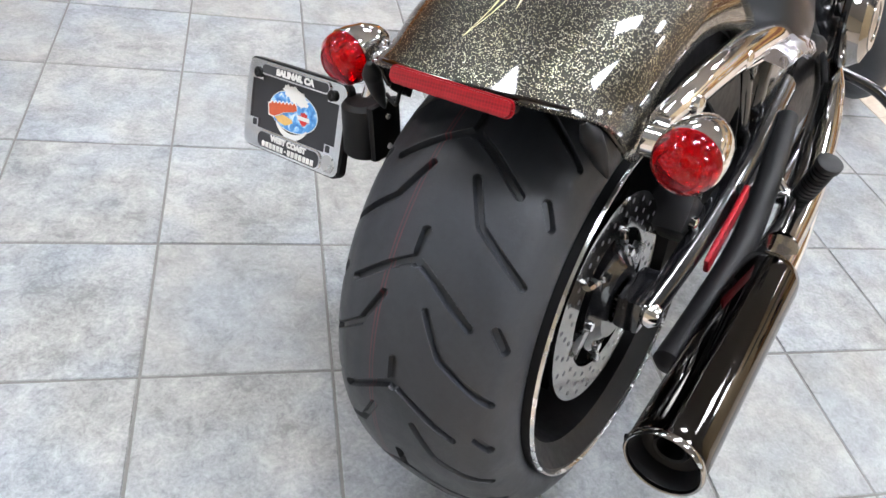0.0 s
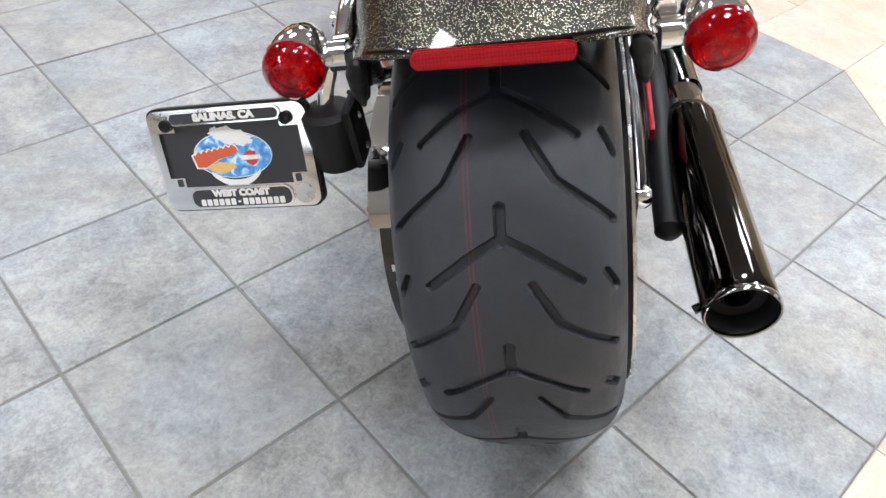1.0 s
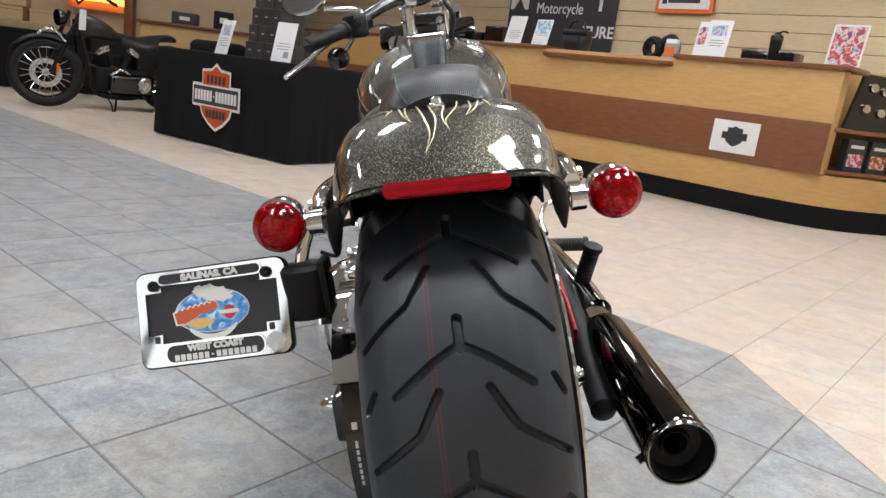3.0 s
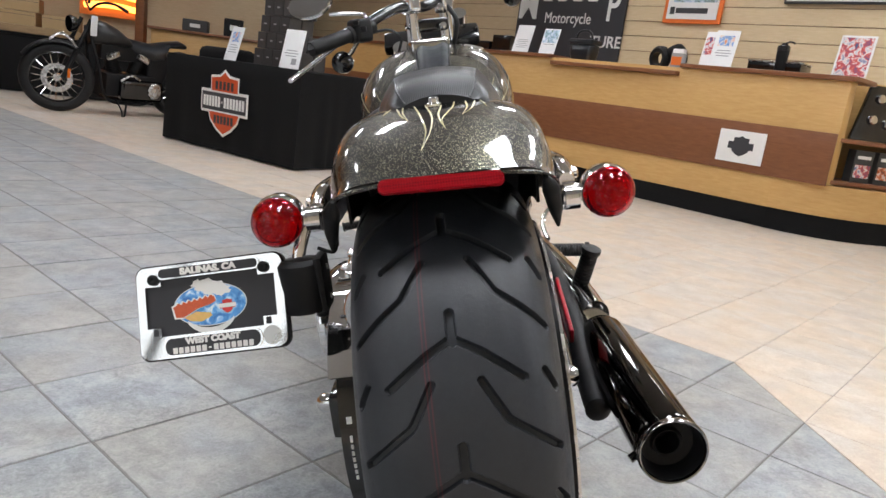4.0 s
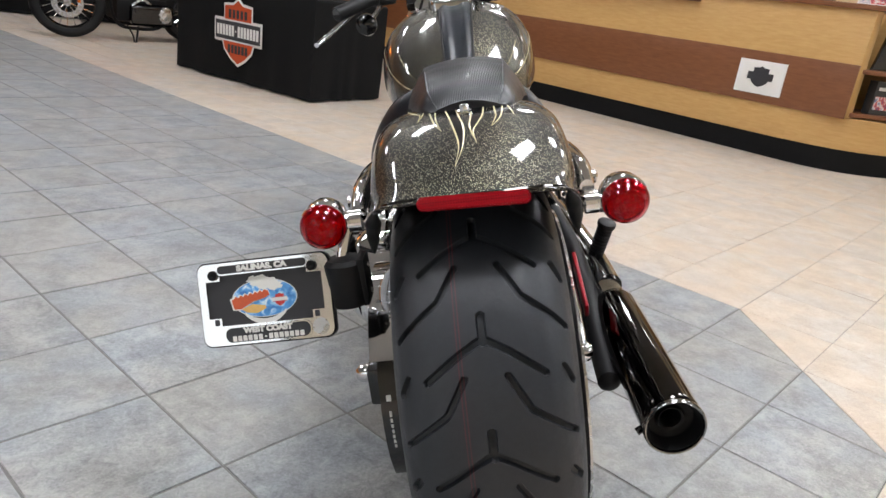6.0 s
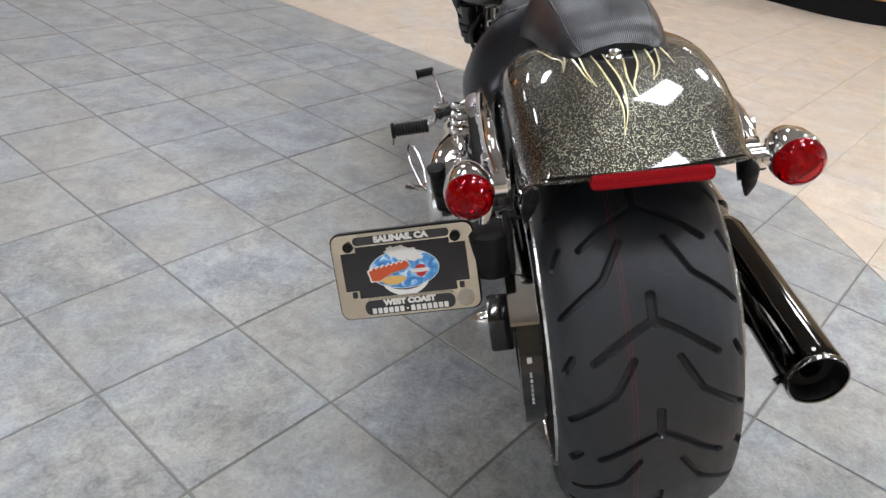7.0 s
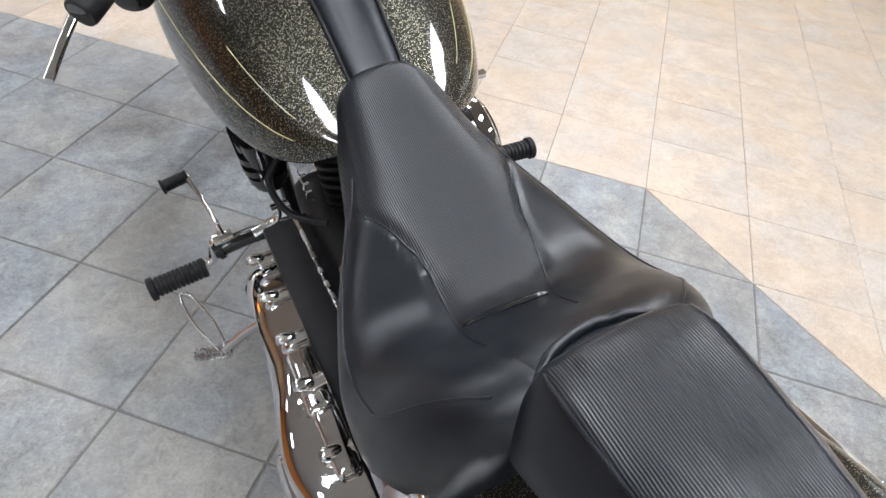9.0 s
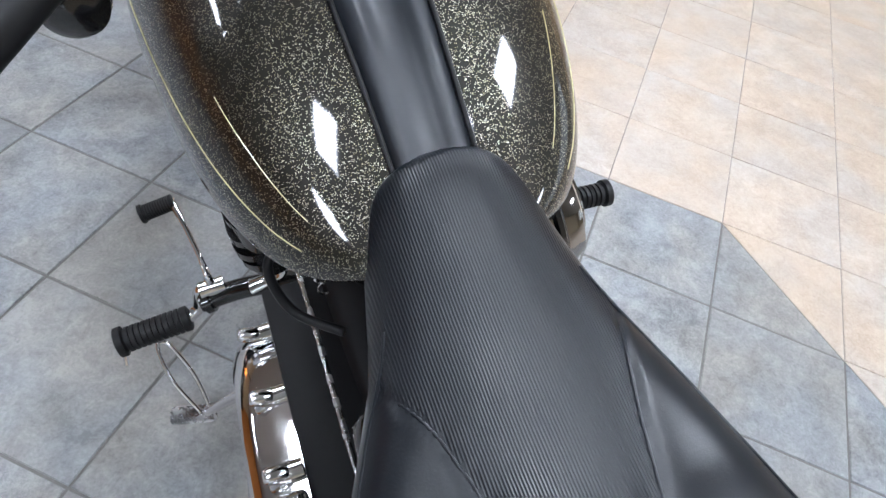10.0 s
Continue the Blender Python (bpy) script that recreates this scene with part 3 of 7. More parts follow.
bag = thing("leather_bag", "black leather saddle bag standing on the counter", "bag", counter_pose(-0.90, 0.18, 1.123))
rings = []
for z, w, d in ((0, 0.10, 0.06), (0.02, 0.115, 0.07), (0.10, 0.135, 0.08), (0.17, 0.14, 0.075), (0.19, 0.125, 0.06)):
    rings.append([Vector((x * 2, y * 2, z)) for x, y in rounded(w, d, 0.025)])
part("body", loft(rings), LEATHER, bag)
part("flap", box((0.29, 0.165, 0.05), (0, 0, 0.205), bevel=0.02), LEATHER, bag, "leather flap")
part("strap", tube([(-0.1, -0.02, 0.22), (-0.06, -0.03, 0.30), (0.06, -0.03, 0.30), (0.1, -0.02, 0.22)], 0.012, 10), LEATHER, bag)
part("foot", box((0.26, 0.15, 0.02), (0, 0, 0.01), bevel=0.008), MATT_BLACK, bag)

# wall signs
sign = thing("wall_sign", "black sign with white lettering hung on the slatwall", "sign", counter_pose(-1.91, SW - 0.03, 1.20))
part("board", box((1.52, 0.03, 0.95), (0, 0, 0.475), bevel=0.003), INK, sign, smooth=False)
fm = lambda x, z: frame_of((x, -0.017, z), (1, 0, 0), (0, 0, 1))
letters("lettering", "M", 0.46, fm(-0.60, 0.60), WHITE_PRINT, sign, 0.002, 0.006, 0.9)
letters("lettering", "P", 0.46, fm(0.60, 0.60), WHITE_PRINT, sign, 0.002, 0.006, 0.7)
for x in (-0.32, -0.11, 0.11, 0.32):
    part("lettering_bar", plate(rounded(0.13, 0.16, 0.01), 0.002, fm(x, 0.74)), WHITE_PRINT, sign, "plain white bar", smooth=False)
letters("lettering", "Motorcycle", 0.17, fm(0.0, 0.47), WHITE_PRINT, sign, 0.002, 0.0, 0.85)
letters("lettering", "TURE", 0.17, fm(0.57, 0.23), WHITE_PRINT, sign, 0.002, 0.003, 1.0)
frame_sign = thing("helmet_poster", "orange framed poster with small pictures on the slatwall", "poster", counter_pose(-0.38, SW - 0.03, 1.66))
part("frame", box((0.62, 0.03, 0.8), (0, 0, 0.4), bevel=0.005), ORANGE, frame_sign, smooth=False)
part("sheet", box((0.54, 0.01, 0.72), (0, -0.017, 0.4)), PAPER, frame_sign, smooth=False)
part("picture", box((0.46, 0.006, 0.14), (0.02, -0.025, 0.27)), ROAD_PRINT, frame_sign, smooth=False)
part("picture", box((0.5, 0.006, 0.20), (0, -0.025, 0.5)), picture("yellow print", [(0.3, (0.7, 0.55, 0.1)), (0.5, (0.2, 0.35, 0.2)), (0.65, (0.7, 0.7, 0.65))], 12), frame_sign, smooth=False)
part("lettering_bar", box((0.34, 0.006, 0.05), (0, -0.025, 0.12)), INK, frame_sign, smooth=False)
part("lettering_bar", box((0.05, 0.006, 0.07), (-0.21, -0.025, 0.12), bevel=0.002), INK, frame_sign, smooth=False)
dark_sign = thing("wall_sign", "long black framed sign with white letters", "sign", counter_pose(1.35, SW - 0.03, 1.86))
part("board", box((1.7, 0.03, 0.34), (0, 0, 0.17), bevel=0.003), INK, dark_sign, smooth=False)
part("border", frame_plate(rounded(1.66, 0.30, 0.01), rounded(1.64, 0.28, 0.01), 0.004, fm(0, 0.17)), WHITE_PRINT, dark_sign, smooth=False)
letters("lettering", "suspens", 0.17, fm(-0.15, 0.14), WHITE_PRINT, dark_sign, 0.002, 0.0, 1.3)


def boxed_goods(label, m, w, d, h, face, dark=CARD):
    t = thing("goods_box", label, "box", m, "goods on the shelves")
    part("carton", box((w, d, h), (0, 0, h / 2), bevel=0.003), dark, t, smooth=False)
    part("front_print", box((w * 0.8, 0.004, h * 0.4), (0, -d / 2 - 0.001, h * 0.35)), face, t, smooth=False)
    part("front_stripe", box((w * 0.7, 0.004, h * 0.1), (0, -d / 2 - 0.001, h * 0.78)), WHITE_PRINT, t, smooth=False)
    return t


for k in range(6):
    boxed_goods("dark carton with an orange printed front", return_pose(0.33 + 0.21 * k, 0.16, 0.447), 0.17, 0.08, 0.24, ORANGE_PRINT if k % 2 else RED_PRINT)
for k in range(2):
    g = thing("gauge_panel", "black display board with round chrome gauges", "display", return_pose(0.44 + 0.62 * k, 0.20, 0.757))
    part("board", plate([(-0.22, 0), (0.26, 0), (0.26, 0.42), (-0.06, 0.42)], 0.03, frame_of((0, 0.02, 0), (1, 0, 0), (0, 0.2, 1)), 0.004), BLACK, g)
    for gx, gz in ((0.02, 0.32), (-0.04, 0.16), (0.13, 0.30), (0.10, 0.14)):
        part("gauge", lathe([(0, 0), (0, 0.032), (0.012, 0.036), (0.02, 0.03), (0.02, 0)], (gx, 0.02 + 0.2 * gz - 0.035, gz), (0, -1, 0.2), 24), CHROME, g, "round chrome gauge")

# ---- table with the black cloth ----
TA, TB = Vector((-2.689, 5.09, 0)), Vector((-1.34, 4.157, 0))
TX = (TB - TA).normalized()
TN = Vector((-TX.y, TX.x, 0))
TL, TD, TH = (TB - TA).length, 0.75, 0.72
tm = Matrix((TX, TN, Vector((0, 0, 1)))).transposed().to_4x4()
tm.translation = TA
table = thing("folding_table", "folding table hidden by its black cloth", "table", tm)
part("tabletop", box((TL - 0.04, TD - 0.04, 0.03), (TL / 2, TD / 2, TH - 0.02), bevel=0.006), STEEL, table)
for x in (0.15, TL - 0.15):
    for y in (0.12, TD - 0.12):
        part("leg", tube([(x, y, 0), (x, y, TH - 0.03)], 0.014, 10, 1), STEEL, table)
cloth = thing("tablecloth", "black fitted tablecloth with a printed shield, hanging to the floor", "tablecloth", tm)
rings = []
edge = []
for (ax, ay), (bx, by) in zip(((0, 0), (TL, 0), (TL, TD), (0, TD)), ((TL, 0), (TL, TD), (0, TD), (0, 0))):
    for k in range(28):
        edge.append((ax + (bx - ax) * k / 28, ay + (by - ay) * k / 28))
for z, flare in ((0.012, 0.028), (0.2, 0.02), (0.4, 0.012), (0.6, 0.006), (TH - 0.012, 0.003), (TH, -0.004)):
    ring = []
    for k, (x, y) in enumerate(edge):
        cx, cy = x - TL / 2, y - TD / 2
        f = 1 + (0.004 if z < TH else -0.006)
        wob = flare * 0.55 * math.sin(k * 0.9 + 2.0 * math.sin(k * 0.31)) * (1 - z / TH)
        dx = math.copysign(1, cx) if abs(abs(cx) - TL / 2) < 1e-3 else 0
        dy = math.copysign(1, cy) if abs(abs(cy) - TD / 2) < 1e-3 else 0
        ring.append(Vector((TL / 2 + cx * f + dx * (flare * 0.4 + wob), TD / 2 + cy * f + dy * (flare * 0.4 + wob), z)))
    rings.append(ring)
bm = loft(rings, cap=False)
bm.faces.new([v for v in bm.verts if abs(v.co.z - TH) < 1e-4])
part("skirt", bm, CLOTH, cloth)
sm = frame_of((0.82, -0.024, 0.385), (1, 0, 0), (0, -0.02, 1))
part("shield_print", plate(shield_outline(0.575, 0.52), 0.003, sm), WHITE_PRINT, cloth, "white edged orange and black shield", smooth=False)
part("shield_print", plate(shield_outline(0.535, 0.475), 0.003, sm @ Matrix.Translation((0, 0, 0.002))), SHIELD_ORANGE, cloth, smooth=False)
part("shield_print", plate([(-0.288, -0.075), (0.288, -0.075), (0.288, 0.09), (-0.288, 0.09)], 0.003, sm @ Matrix.Translation((0, 0, 0.004))), WHITE_PRINT, cloth, smooth=False)
part("shield_print", plate([(-0.273, -0.062), (0.273, -0.062), (0.273, 0.077), (-0.273, 0.077)], 0.003, sm @ Matrix.Translation((0, 0, 0.006))), INK, cloth, smooth=False)
for k in range(14):
    w = 0.0135 if k != 6 else 0.006
    part("shield_print", plate([(-w, -0.034), (w, -0.034), (w, 0.048), (-w, 0.048)] if k != 6 else [(-w, 0.0), (w, 0.0), (w, 0.014), (-w, 0.014)], 0.002, sm @ Matrix.Translation((-0.2405 + 0.037 * k, 0, 0.0085))), WHITE_PRINT, cloth, "plain white bar", smooth=False)
for y, x in [(0.135, (k - 2) * 0.048) for k in range(5)] + [(-0.13, (k - 2.5) * 0.042) for k in range(6)]:
    part("shield_print", plate([(-0.016, -0.032), (0.016, -0.032), (0.016, 0.032), (-0.016, 0.032)], 0.002, sm @ Matrix.Translation((x, y, 0.0045))), INK, cloth, "plain black bar", smooth=False)


def carton(x, y, z, turn=0.0):
    t = thing("small_carton", "small dark grey carton stacked on the table", "box", tm @ pose(x, y, z, 0, 0, turn), "stacked cartons")
    part("carton", box((0.105, 0.12, 0.125), (0, 0, 0.0625), bevel=0.003), CARD, t, smooth=False)
    part("mark", box((0.03, 0.003, 0.012), (0, -0.061, 0.062)), GREY_PRINT, t, "small grey mark", smooth=False)
    return t


crate = carton(0.86, 0.30, TH)
for lay, count in ((0, 5), (1, 4), (2, 3), (3, 3)):
    for k in range(count):
        for row in range(2):
            if (lay, k, row) != (0, 0, 0):
                copy_thing(crate, tm @ pose(0.86 + 0.112 * k + 0.03 * lay, 0.30 + 0.13 * row, TH + 0.127 * lay, 0, 0, 2.0 * math.sin(k * 3 + lay * 5 + row)))
leaflet("table_sign", "white sheet with an oval colour picture on a stand", tm @ pose(0.58, 0.18, TH, 0, 0, -4), 0.17, 0.28, 16, lines=4, art=EAGLE, art_at=(0.0, 0.2, 0.62, 0.3))
leaflet("table_sign", "white sheet with printed pictures on a stand", tm @ pose(1.36, 0.12, TH, 0, 0, 4), 0.20, 0.29, 12, lines=3, art=GREY_PRINT, art_at=(0.2, -0.32, 0.25, 0.16))
rings = []
for z, s in ((0, 1.0), (0.05, 1.0), (0.08, 0.92), (0.095, 0.75)):
    rings.append([Vector((x * s, y * s, z)) for x, y in rounded(0.46, 0.30, 0.06)])
cov = thing("covered_case", "low case under a black cloth on the table", "case", tm @ pose(0.26, 0.40, TH))
part("cover", loft(rings), CLOTH, cov)

# ---- far corner behind the parked motorcycle ----
drape = thing("draped_table", "long table under a black cloth along the far wall", "table", pose(-4.9, 7.9, 0, 0, 0, 20))
part("skirt", box((4.4, 0.75, 0.66), (0, 0.35, 0.34), bevel=0.02), CLOTH, drape, "hanging black cloth")
part("top_cloth", box((4.43, 0.78, 0.03), (0, 0.35, 0.685), bevel=0.012), CLOTH, drape, "black cloth over the top")
part("hem", box((4.41, 0.012, 0.02), (0, -0.028, 0.024), bevel=0.004), CLOTH, drape)
CARDBOARD = plain("cardboard", (0.36, 0.24, 0.12), 0.8, 0, 0, 50, 0.12, 0.2)
dm = pose(-4.9, 7.9, 0, 0, 0, 20)
plank = thing("wooden_plank", "rough wooden plank lying on the draped table", "board", dm @ pose(-0.78, 0.22, 0.702))
part("board", box((1.5, 0.34, 0.09), (0, 0, 0.045), bevel=0.006), wood_material("rough pine", (0.22, 0.14, 0.07), (0.32, 0.21, 0.11), 0.7, (1, 6, 6)), plank)
for x, z, w in ((-1.22, 0.793, 0.42), (-0.75, 0.793, 0.42), (-0.28, 0.793, 0.40), (-1.20, 0.955, 0.42), (-0.72, 0.955, 0.42)):
    c = thing("brown_carton", "brown cardboard carton stacked on the draped table", "box", dm @ pose(x, 0.22, z, 0, 0, 3 * math.sin(9 * x + 7 * z)), "brown cartons")
    part("carton", box((w, 0.30, 0.155), (0, 0, 0.0785), bevel=0.005), CARDBOARD, c, smooth=False)
    part("tape", box((w * 1.004, 0.05, 0.003), (0, 0, 0.157)), ORANGE_PRINT, c, "strip of tape", smooth=False)
    part("flap_gap", box((w * 0.98, 0.002, 0.004), (0, -0.1505, 0.118)), INK, c, smooth=False)
back_counter = thing("back_counter", "maple counter with a cherry top at the back of the shop", "counter", pose(-3.25, 9.15, 0, 0, 0, 12))
part("body", box((2.6, 0.45, 0.98), (0, 0.25, 0.49), bevel=0.005), MAPLE, back_counter)
part("countertop", box((2.7, 0.55, 0.035), (0, 0.23, 1.0), bevel=0.006), CHERRY, back_counter, "cherry counter top")
part("band", box((2.58, 0.012, 0.22), (0, 0.022, 0.56), bevel=0.003), CHERRY, back_counter, "dark cherry band")
for k, (x, w, h) in enumerate(((-0.75, 0.34, 0.16), (-0.25, 0.26, 0.24), (0.55, 0.30, 0.20), (0.95, 0.22, 0.14))):
    t = thing("desk_box", "dark box of goods on the back counter", "box", pose(-3.25, 9.15, 1.018, 0, 0, 12) @ pose(x, 0.2, 0, 0, 0, 8 * (k % 3)))
    part("body", box((w, 0.2, h), (0, 0, h / 2), bevel=0.02, seg=3), MATT_BLACK if k % 2 else CARD, t)
    part("label", box((w * 0.4, 0.003, h * 0.3), (0, -0.101, h * 0.5)), WHITE_PRINT, t, "pale label", smooth=False)
neon = thing("neon_sign", "glowing orange wall sign above the display", "sign", pose(-5.55, 9.86, 1.08, 0, 0, 6.9))
part("panel", box((0.9, 0.05, 0.62), (0, 0, 0.31), bevel=0.01), WARM_WALL, neon, smooth=False)
for z in (0.14, 0.30, 0.48):
    part("tube", tube([(-0.36, -0.06, z), (0, -0.07, z + 0.03), (0.36, -0.06, z)], 0.045, 10), NEON, neon, "glowing orange tube")
post = thing("wooden_post", "dark wooden display post", "post", pose(-4.72, 9.02, 0))
part("post", box((0.12, 0.12, CEILING - 0.01), (0, 0, CEILING / 2), bevel=0.01), CHERRY, post)
part("base", box((0.16, 0.16, 0.10), (0, 0, 0.05), bevel=0.01), CHERRY, post)
wall("wall_far", (-9.0, 9.6), (-3.2, 10.3), CEILING, 0.12, SLAT)


# ---- the motorcycle in the foreground ----
# In its own space: x to its right, y ahead, z up from the rear wheel's contact; it leans on its stand.
bike = thing("motorcycle", "black metalflake cruiser motorcycle with gold pinstripes leaning on its side stand", "motorcycle", pose(-0.0145, -0.0075, -0.003, 0, 0, 2.0) @ pose(0, 0, 0, 0, -14.2, 0))
AY, AZ = 0.002, 0.3285
HUB = Vector((0, AY, AZ))


# rear tyre with its cut tread
PROF = [(0.0, 0.3190), (0.03, 0.3178), (0.055, 0.3143), (0.08, 0.3070), (0.096, 0.2985), (0.108, 0.2865), (0.1165, 0.2690), (0.120, 0.2550), (0.118, 0.2430), (0.113, 0.2360), (0.106, 0.2320)]


def tread_depth(s, a, period):
    """How far the tread is cut at s across and a along (metres)."""
    runs = []
    for side in (1, -1):
        runs += [([(0.0, -0.030), (side * 0.030, -0.047), (side * 0.074, -0.078)], 0.0045),
                 ([(side * 0.027, 0.066), (side * 0.052, 0.022), (side * 0.113, -0.020)], 0.0042),
                 ([(side * 0.101, 0.070), (side * 0.116, 0.050)], 0.0050)]
    runs.append(([(0.0, -0.002), (0.0, -0.034)], 0.0058))
    best = np.full(s.shape, 1.0)
    for pts, half in runs:
        for (x0, y0), (x1, y1) in zip(pts, pts[1:]):
            for shift in (-period, 0.0, period):
                dx, dy = x1 - x0, y1 - y0
                t = np.clip(((s - x0) * dx + (a - y0 - shift) * dy) / (dx * dx + dy * dy), 0, 1)
                best = np.minimum(best, np.hypot(s - x0 - t * dx, a - y0 - shift - t * dy) - half)
    return 0.0068 * np.clip((0.0003 - best) / 0.0012, 0, 1)


def rear_tyre():
    p = np.array([(-x, r) for x, r in PROF[:0:-1]] + PROF)
    arc = np.concatenate([[0], np.cumsum(np.hypot(*np.diff(p, axis=0).T))])
    arc -= arc[-1] / 2
    s = np.concatenate([np.linspace(arc[0], -0.124, 14, endpoint=False), np.linspace(-0.124, 0.124, 222), np.linspace(arc[-1], 0.124, 14, endpoint=False)[::-1]])
    fine = np.linspace(arc[0], arc[-1], 400)
    px, pr = np.interp(fine, arc, p[:, 0]), np.interp(fine, arc, p[:, 1])
    kern = np.ones(15) / 15
    px = np.convolve(np.pad(px, 7, "reflect", reflect_type="odd"), kern, "valid")
    pr = np.convolve(np.pad(pr, 7, "reflect", reflect_type="odd"), kern, "valid")
    x, r = np.interp(s, fine, px), np.interp(s, fine, pr)
    tx, tr = np.gradient(x, s), np.gradient(r, s)
    ln = np.hypot(tx, tr)
    nx, nr = -tr / ln, tx / ln
    count = 14
    period = 2 * math.pi * 0.319 / count
    th = np.concatenate([np.linspace(radians(-75), radians(80), 790, endpoint=False), np.linspace(radians(80), radians(285), 470, endpoint=False)])
    a = ((th - radians(38.9)) * 0.319 / period + 0.5) % 1.0 * period - 0.5 * period
    S, A = np.meshgrid(s, a)
    cut = tread_depth(S, A, period)
    X = x[None, :] - nx[None, :] * cut
    R = r[None, :] - nr[None, :] * cut
    V = np.stack([X - 0.004, AY - R * np.cos(th)[:, None], AZ + R * np.sin(th)[:, None]], -1).reshape(-1, 3)
    n, m = len(s), len(th)
    i, j = np.meshgrid(np.arange(m), np.arange(n - 1), indexing="ij")
    k = (i + 1) % m
    Q = np.stack([i * n + j, k * n + j, k * n + j + 1, i * n + j + 1], -1).reshape(-1, 4)
    me = bpy.data.meshes.new("tyre")
    me.vertices.add(len(V))
    me.vertices.foreach_set("co", V.ravel())
    me.loops.add(Q.size)
    me.loops.foreach_set("vertex_index", Q.ravel())
    me.polygons.add(len(Q))
    me.polygons.foreach_set("loop_start", np.arange(len(Q)) * 4)
    me.update(calc_edges=True)
    me.validate()
    me.materials.append(TYRE)
    me.shade_smooth()
    me.set_sharp_from_angle(angle=radians(32))
    return me


rear_wheel = part("rear_wheel", lathe([(-0.110, 0.238), (-0.122, 0.238), (-0.122, 0.230), (-0.112, 0.222), (-0.10, 0.205), (0.10, 0.205), (0.112, 0.222), (0.122, 0.230), (0.122, 0.238), (0.110, 0.238)], HUB, (1, 0, 0), 96), MATT_BLACK, bike, "black alloy wheel with a bright machined lip")
ty = new("tyre", rear_tyre())
ty.parent = rear_wheel
tagged(ty, "wide black tyre with chevron grooves and a faded red line")
part("rim_lip", lathe([(0.1225, 0.2385), (0.1260, 0.2375), (0.1260, 0.2350), (0.1225, 0.2335), (0.1225, 0.2385)], HUB, (1, 0, 0), 96), MACHINED, rear_wheel, "bright machined rim edge")
part("rim_lip", lathe([(-0.1225, 0.2385), (-0.1260, 0.2375), (-0.1260, 0.2350), (-0.1225, 0.2335), (-0.1225, 0.2385)], HUB, (1, 0, 0), 96), MACHINED, rear_wheel, "bright machined rim edge")
part("hub", lathe([(-0.10, 0.0), (-0.10, 0.045), (-0.07, 0.06), (0.07, 0.06), (0.10, 0.045), (0.10, 0.0)], HUB, (1, 0, 0), 36), BLACK, rear_wheel)
spoke_bm = loft([[Vector((x, y, z)) for x, y in ((-0.016, -0.011), (0.016, -0.011), (0.016, 0.011), (-0.016, 0.011))] for z in (0.05, 0.12, 0.21)], True)
for k in range(10):
    a = 2 * math.pi * k / 10
    b = spoke_bm.copy()
    bmesh.ops.transform(b, matrix=Matrix.Translation(HUB + Vector((0.045, 0, 0))) @ Matrix.Rotation(a, 4, "X") @ Matrix.Rotation(radians(-9), 4, "Y"), verts=b.verts)
    part("spoke", b, BLACK, rear_wheel)
spoke_bm.free()
rotor = part("brake_disc", lathe([(0.092, 0.098), (0.092, 0.1465), (0.098, 0.1465), (0.098, 0.098), (0.092, 0.098)], HUB, (1, 0, 0), 72), CHROME_DARK, bike, "drilled steel brake disc")
for a in np.linspace(0, 2 * math.pi, 7)[:-1]:
    part("disc_arm", tube([HUB + Vector((0.095, 0.055 * math.cos(a), 0.055 * math.sin(a))), HUB + Vector((0.095, 0.10 * math.cos(a + 0.35), 0.10 * math.sin(a + 0.35)))], 0.009, 8, 1, 0.5), SATIN, rotor)
holes = []
for ring, cnt in ((0.109, 24), (0.122, 24), (0.136, 24)):
    for k in range(cnt):
        a = 2 * math.pi * (k + (ring - 0.109) * 40) / cnt
        holes.append(lathe([(0.0982, 0.0), (0.0982, 0.0036), (0.0975, 0.0040)], HUB + Vector((0, ring * math.cos(a), ring * math.sin(a))), (1, 0, 0), 8))
part("drill_holes", join(*holes), INK, rotor, "small drilled holes")
part("rotor_carrier", lathe([(0.085, 0.03), (0.085, 0.075), (0.10, 0.075), (0.104, 0.06), (0.112, 0.05), (0.112, 0.03)], HUB, (1, 0, 0), 36), BLACK, rotor)
for k in range(6):
    a = 2 * math.pi * k / 6
    part("rotor_bolt", lathe([(0.10, 0), (0.10, 0.007), (0.108, 0.006), (0.108, 0)], HUB + Vector((0, 0.066 * math.cos(a), 0.066 * math.sin(a))), (1, 0, 0), 10), CHROME, rotor)
caliper = part("brake_caliper", box((0.062, 0.105, 0.062), (0.112, 0.172, AZ + 0.045), Matrix.Rotation(radians(-40), 3, "X"), 0.015), MATT_BLACK, bike, "black brake caliper")
part("caliper_bolt", lathe([(0, 0), (0, 0.010), (0.008, 0.010), (0.010, 0.006), (0.010, 0)], (0.143, 0.142, AZ + 0.060), (1, 0, 0), 12), CHROME, caliper)
part("caliper_bolt", lathe([(0, 0), (0, 0.010), (0.008, 0.010), (0.010, 0.006), (0.010, 0)], (0.143, 0.202, AZ + 0.035), (1, 0, 0), 12), CHROME, caliper)
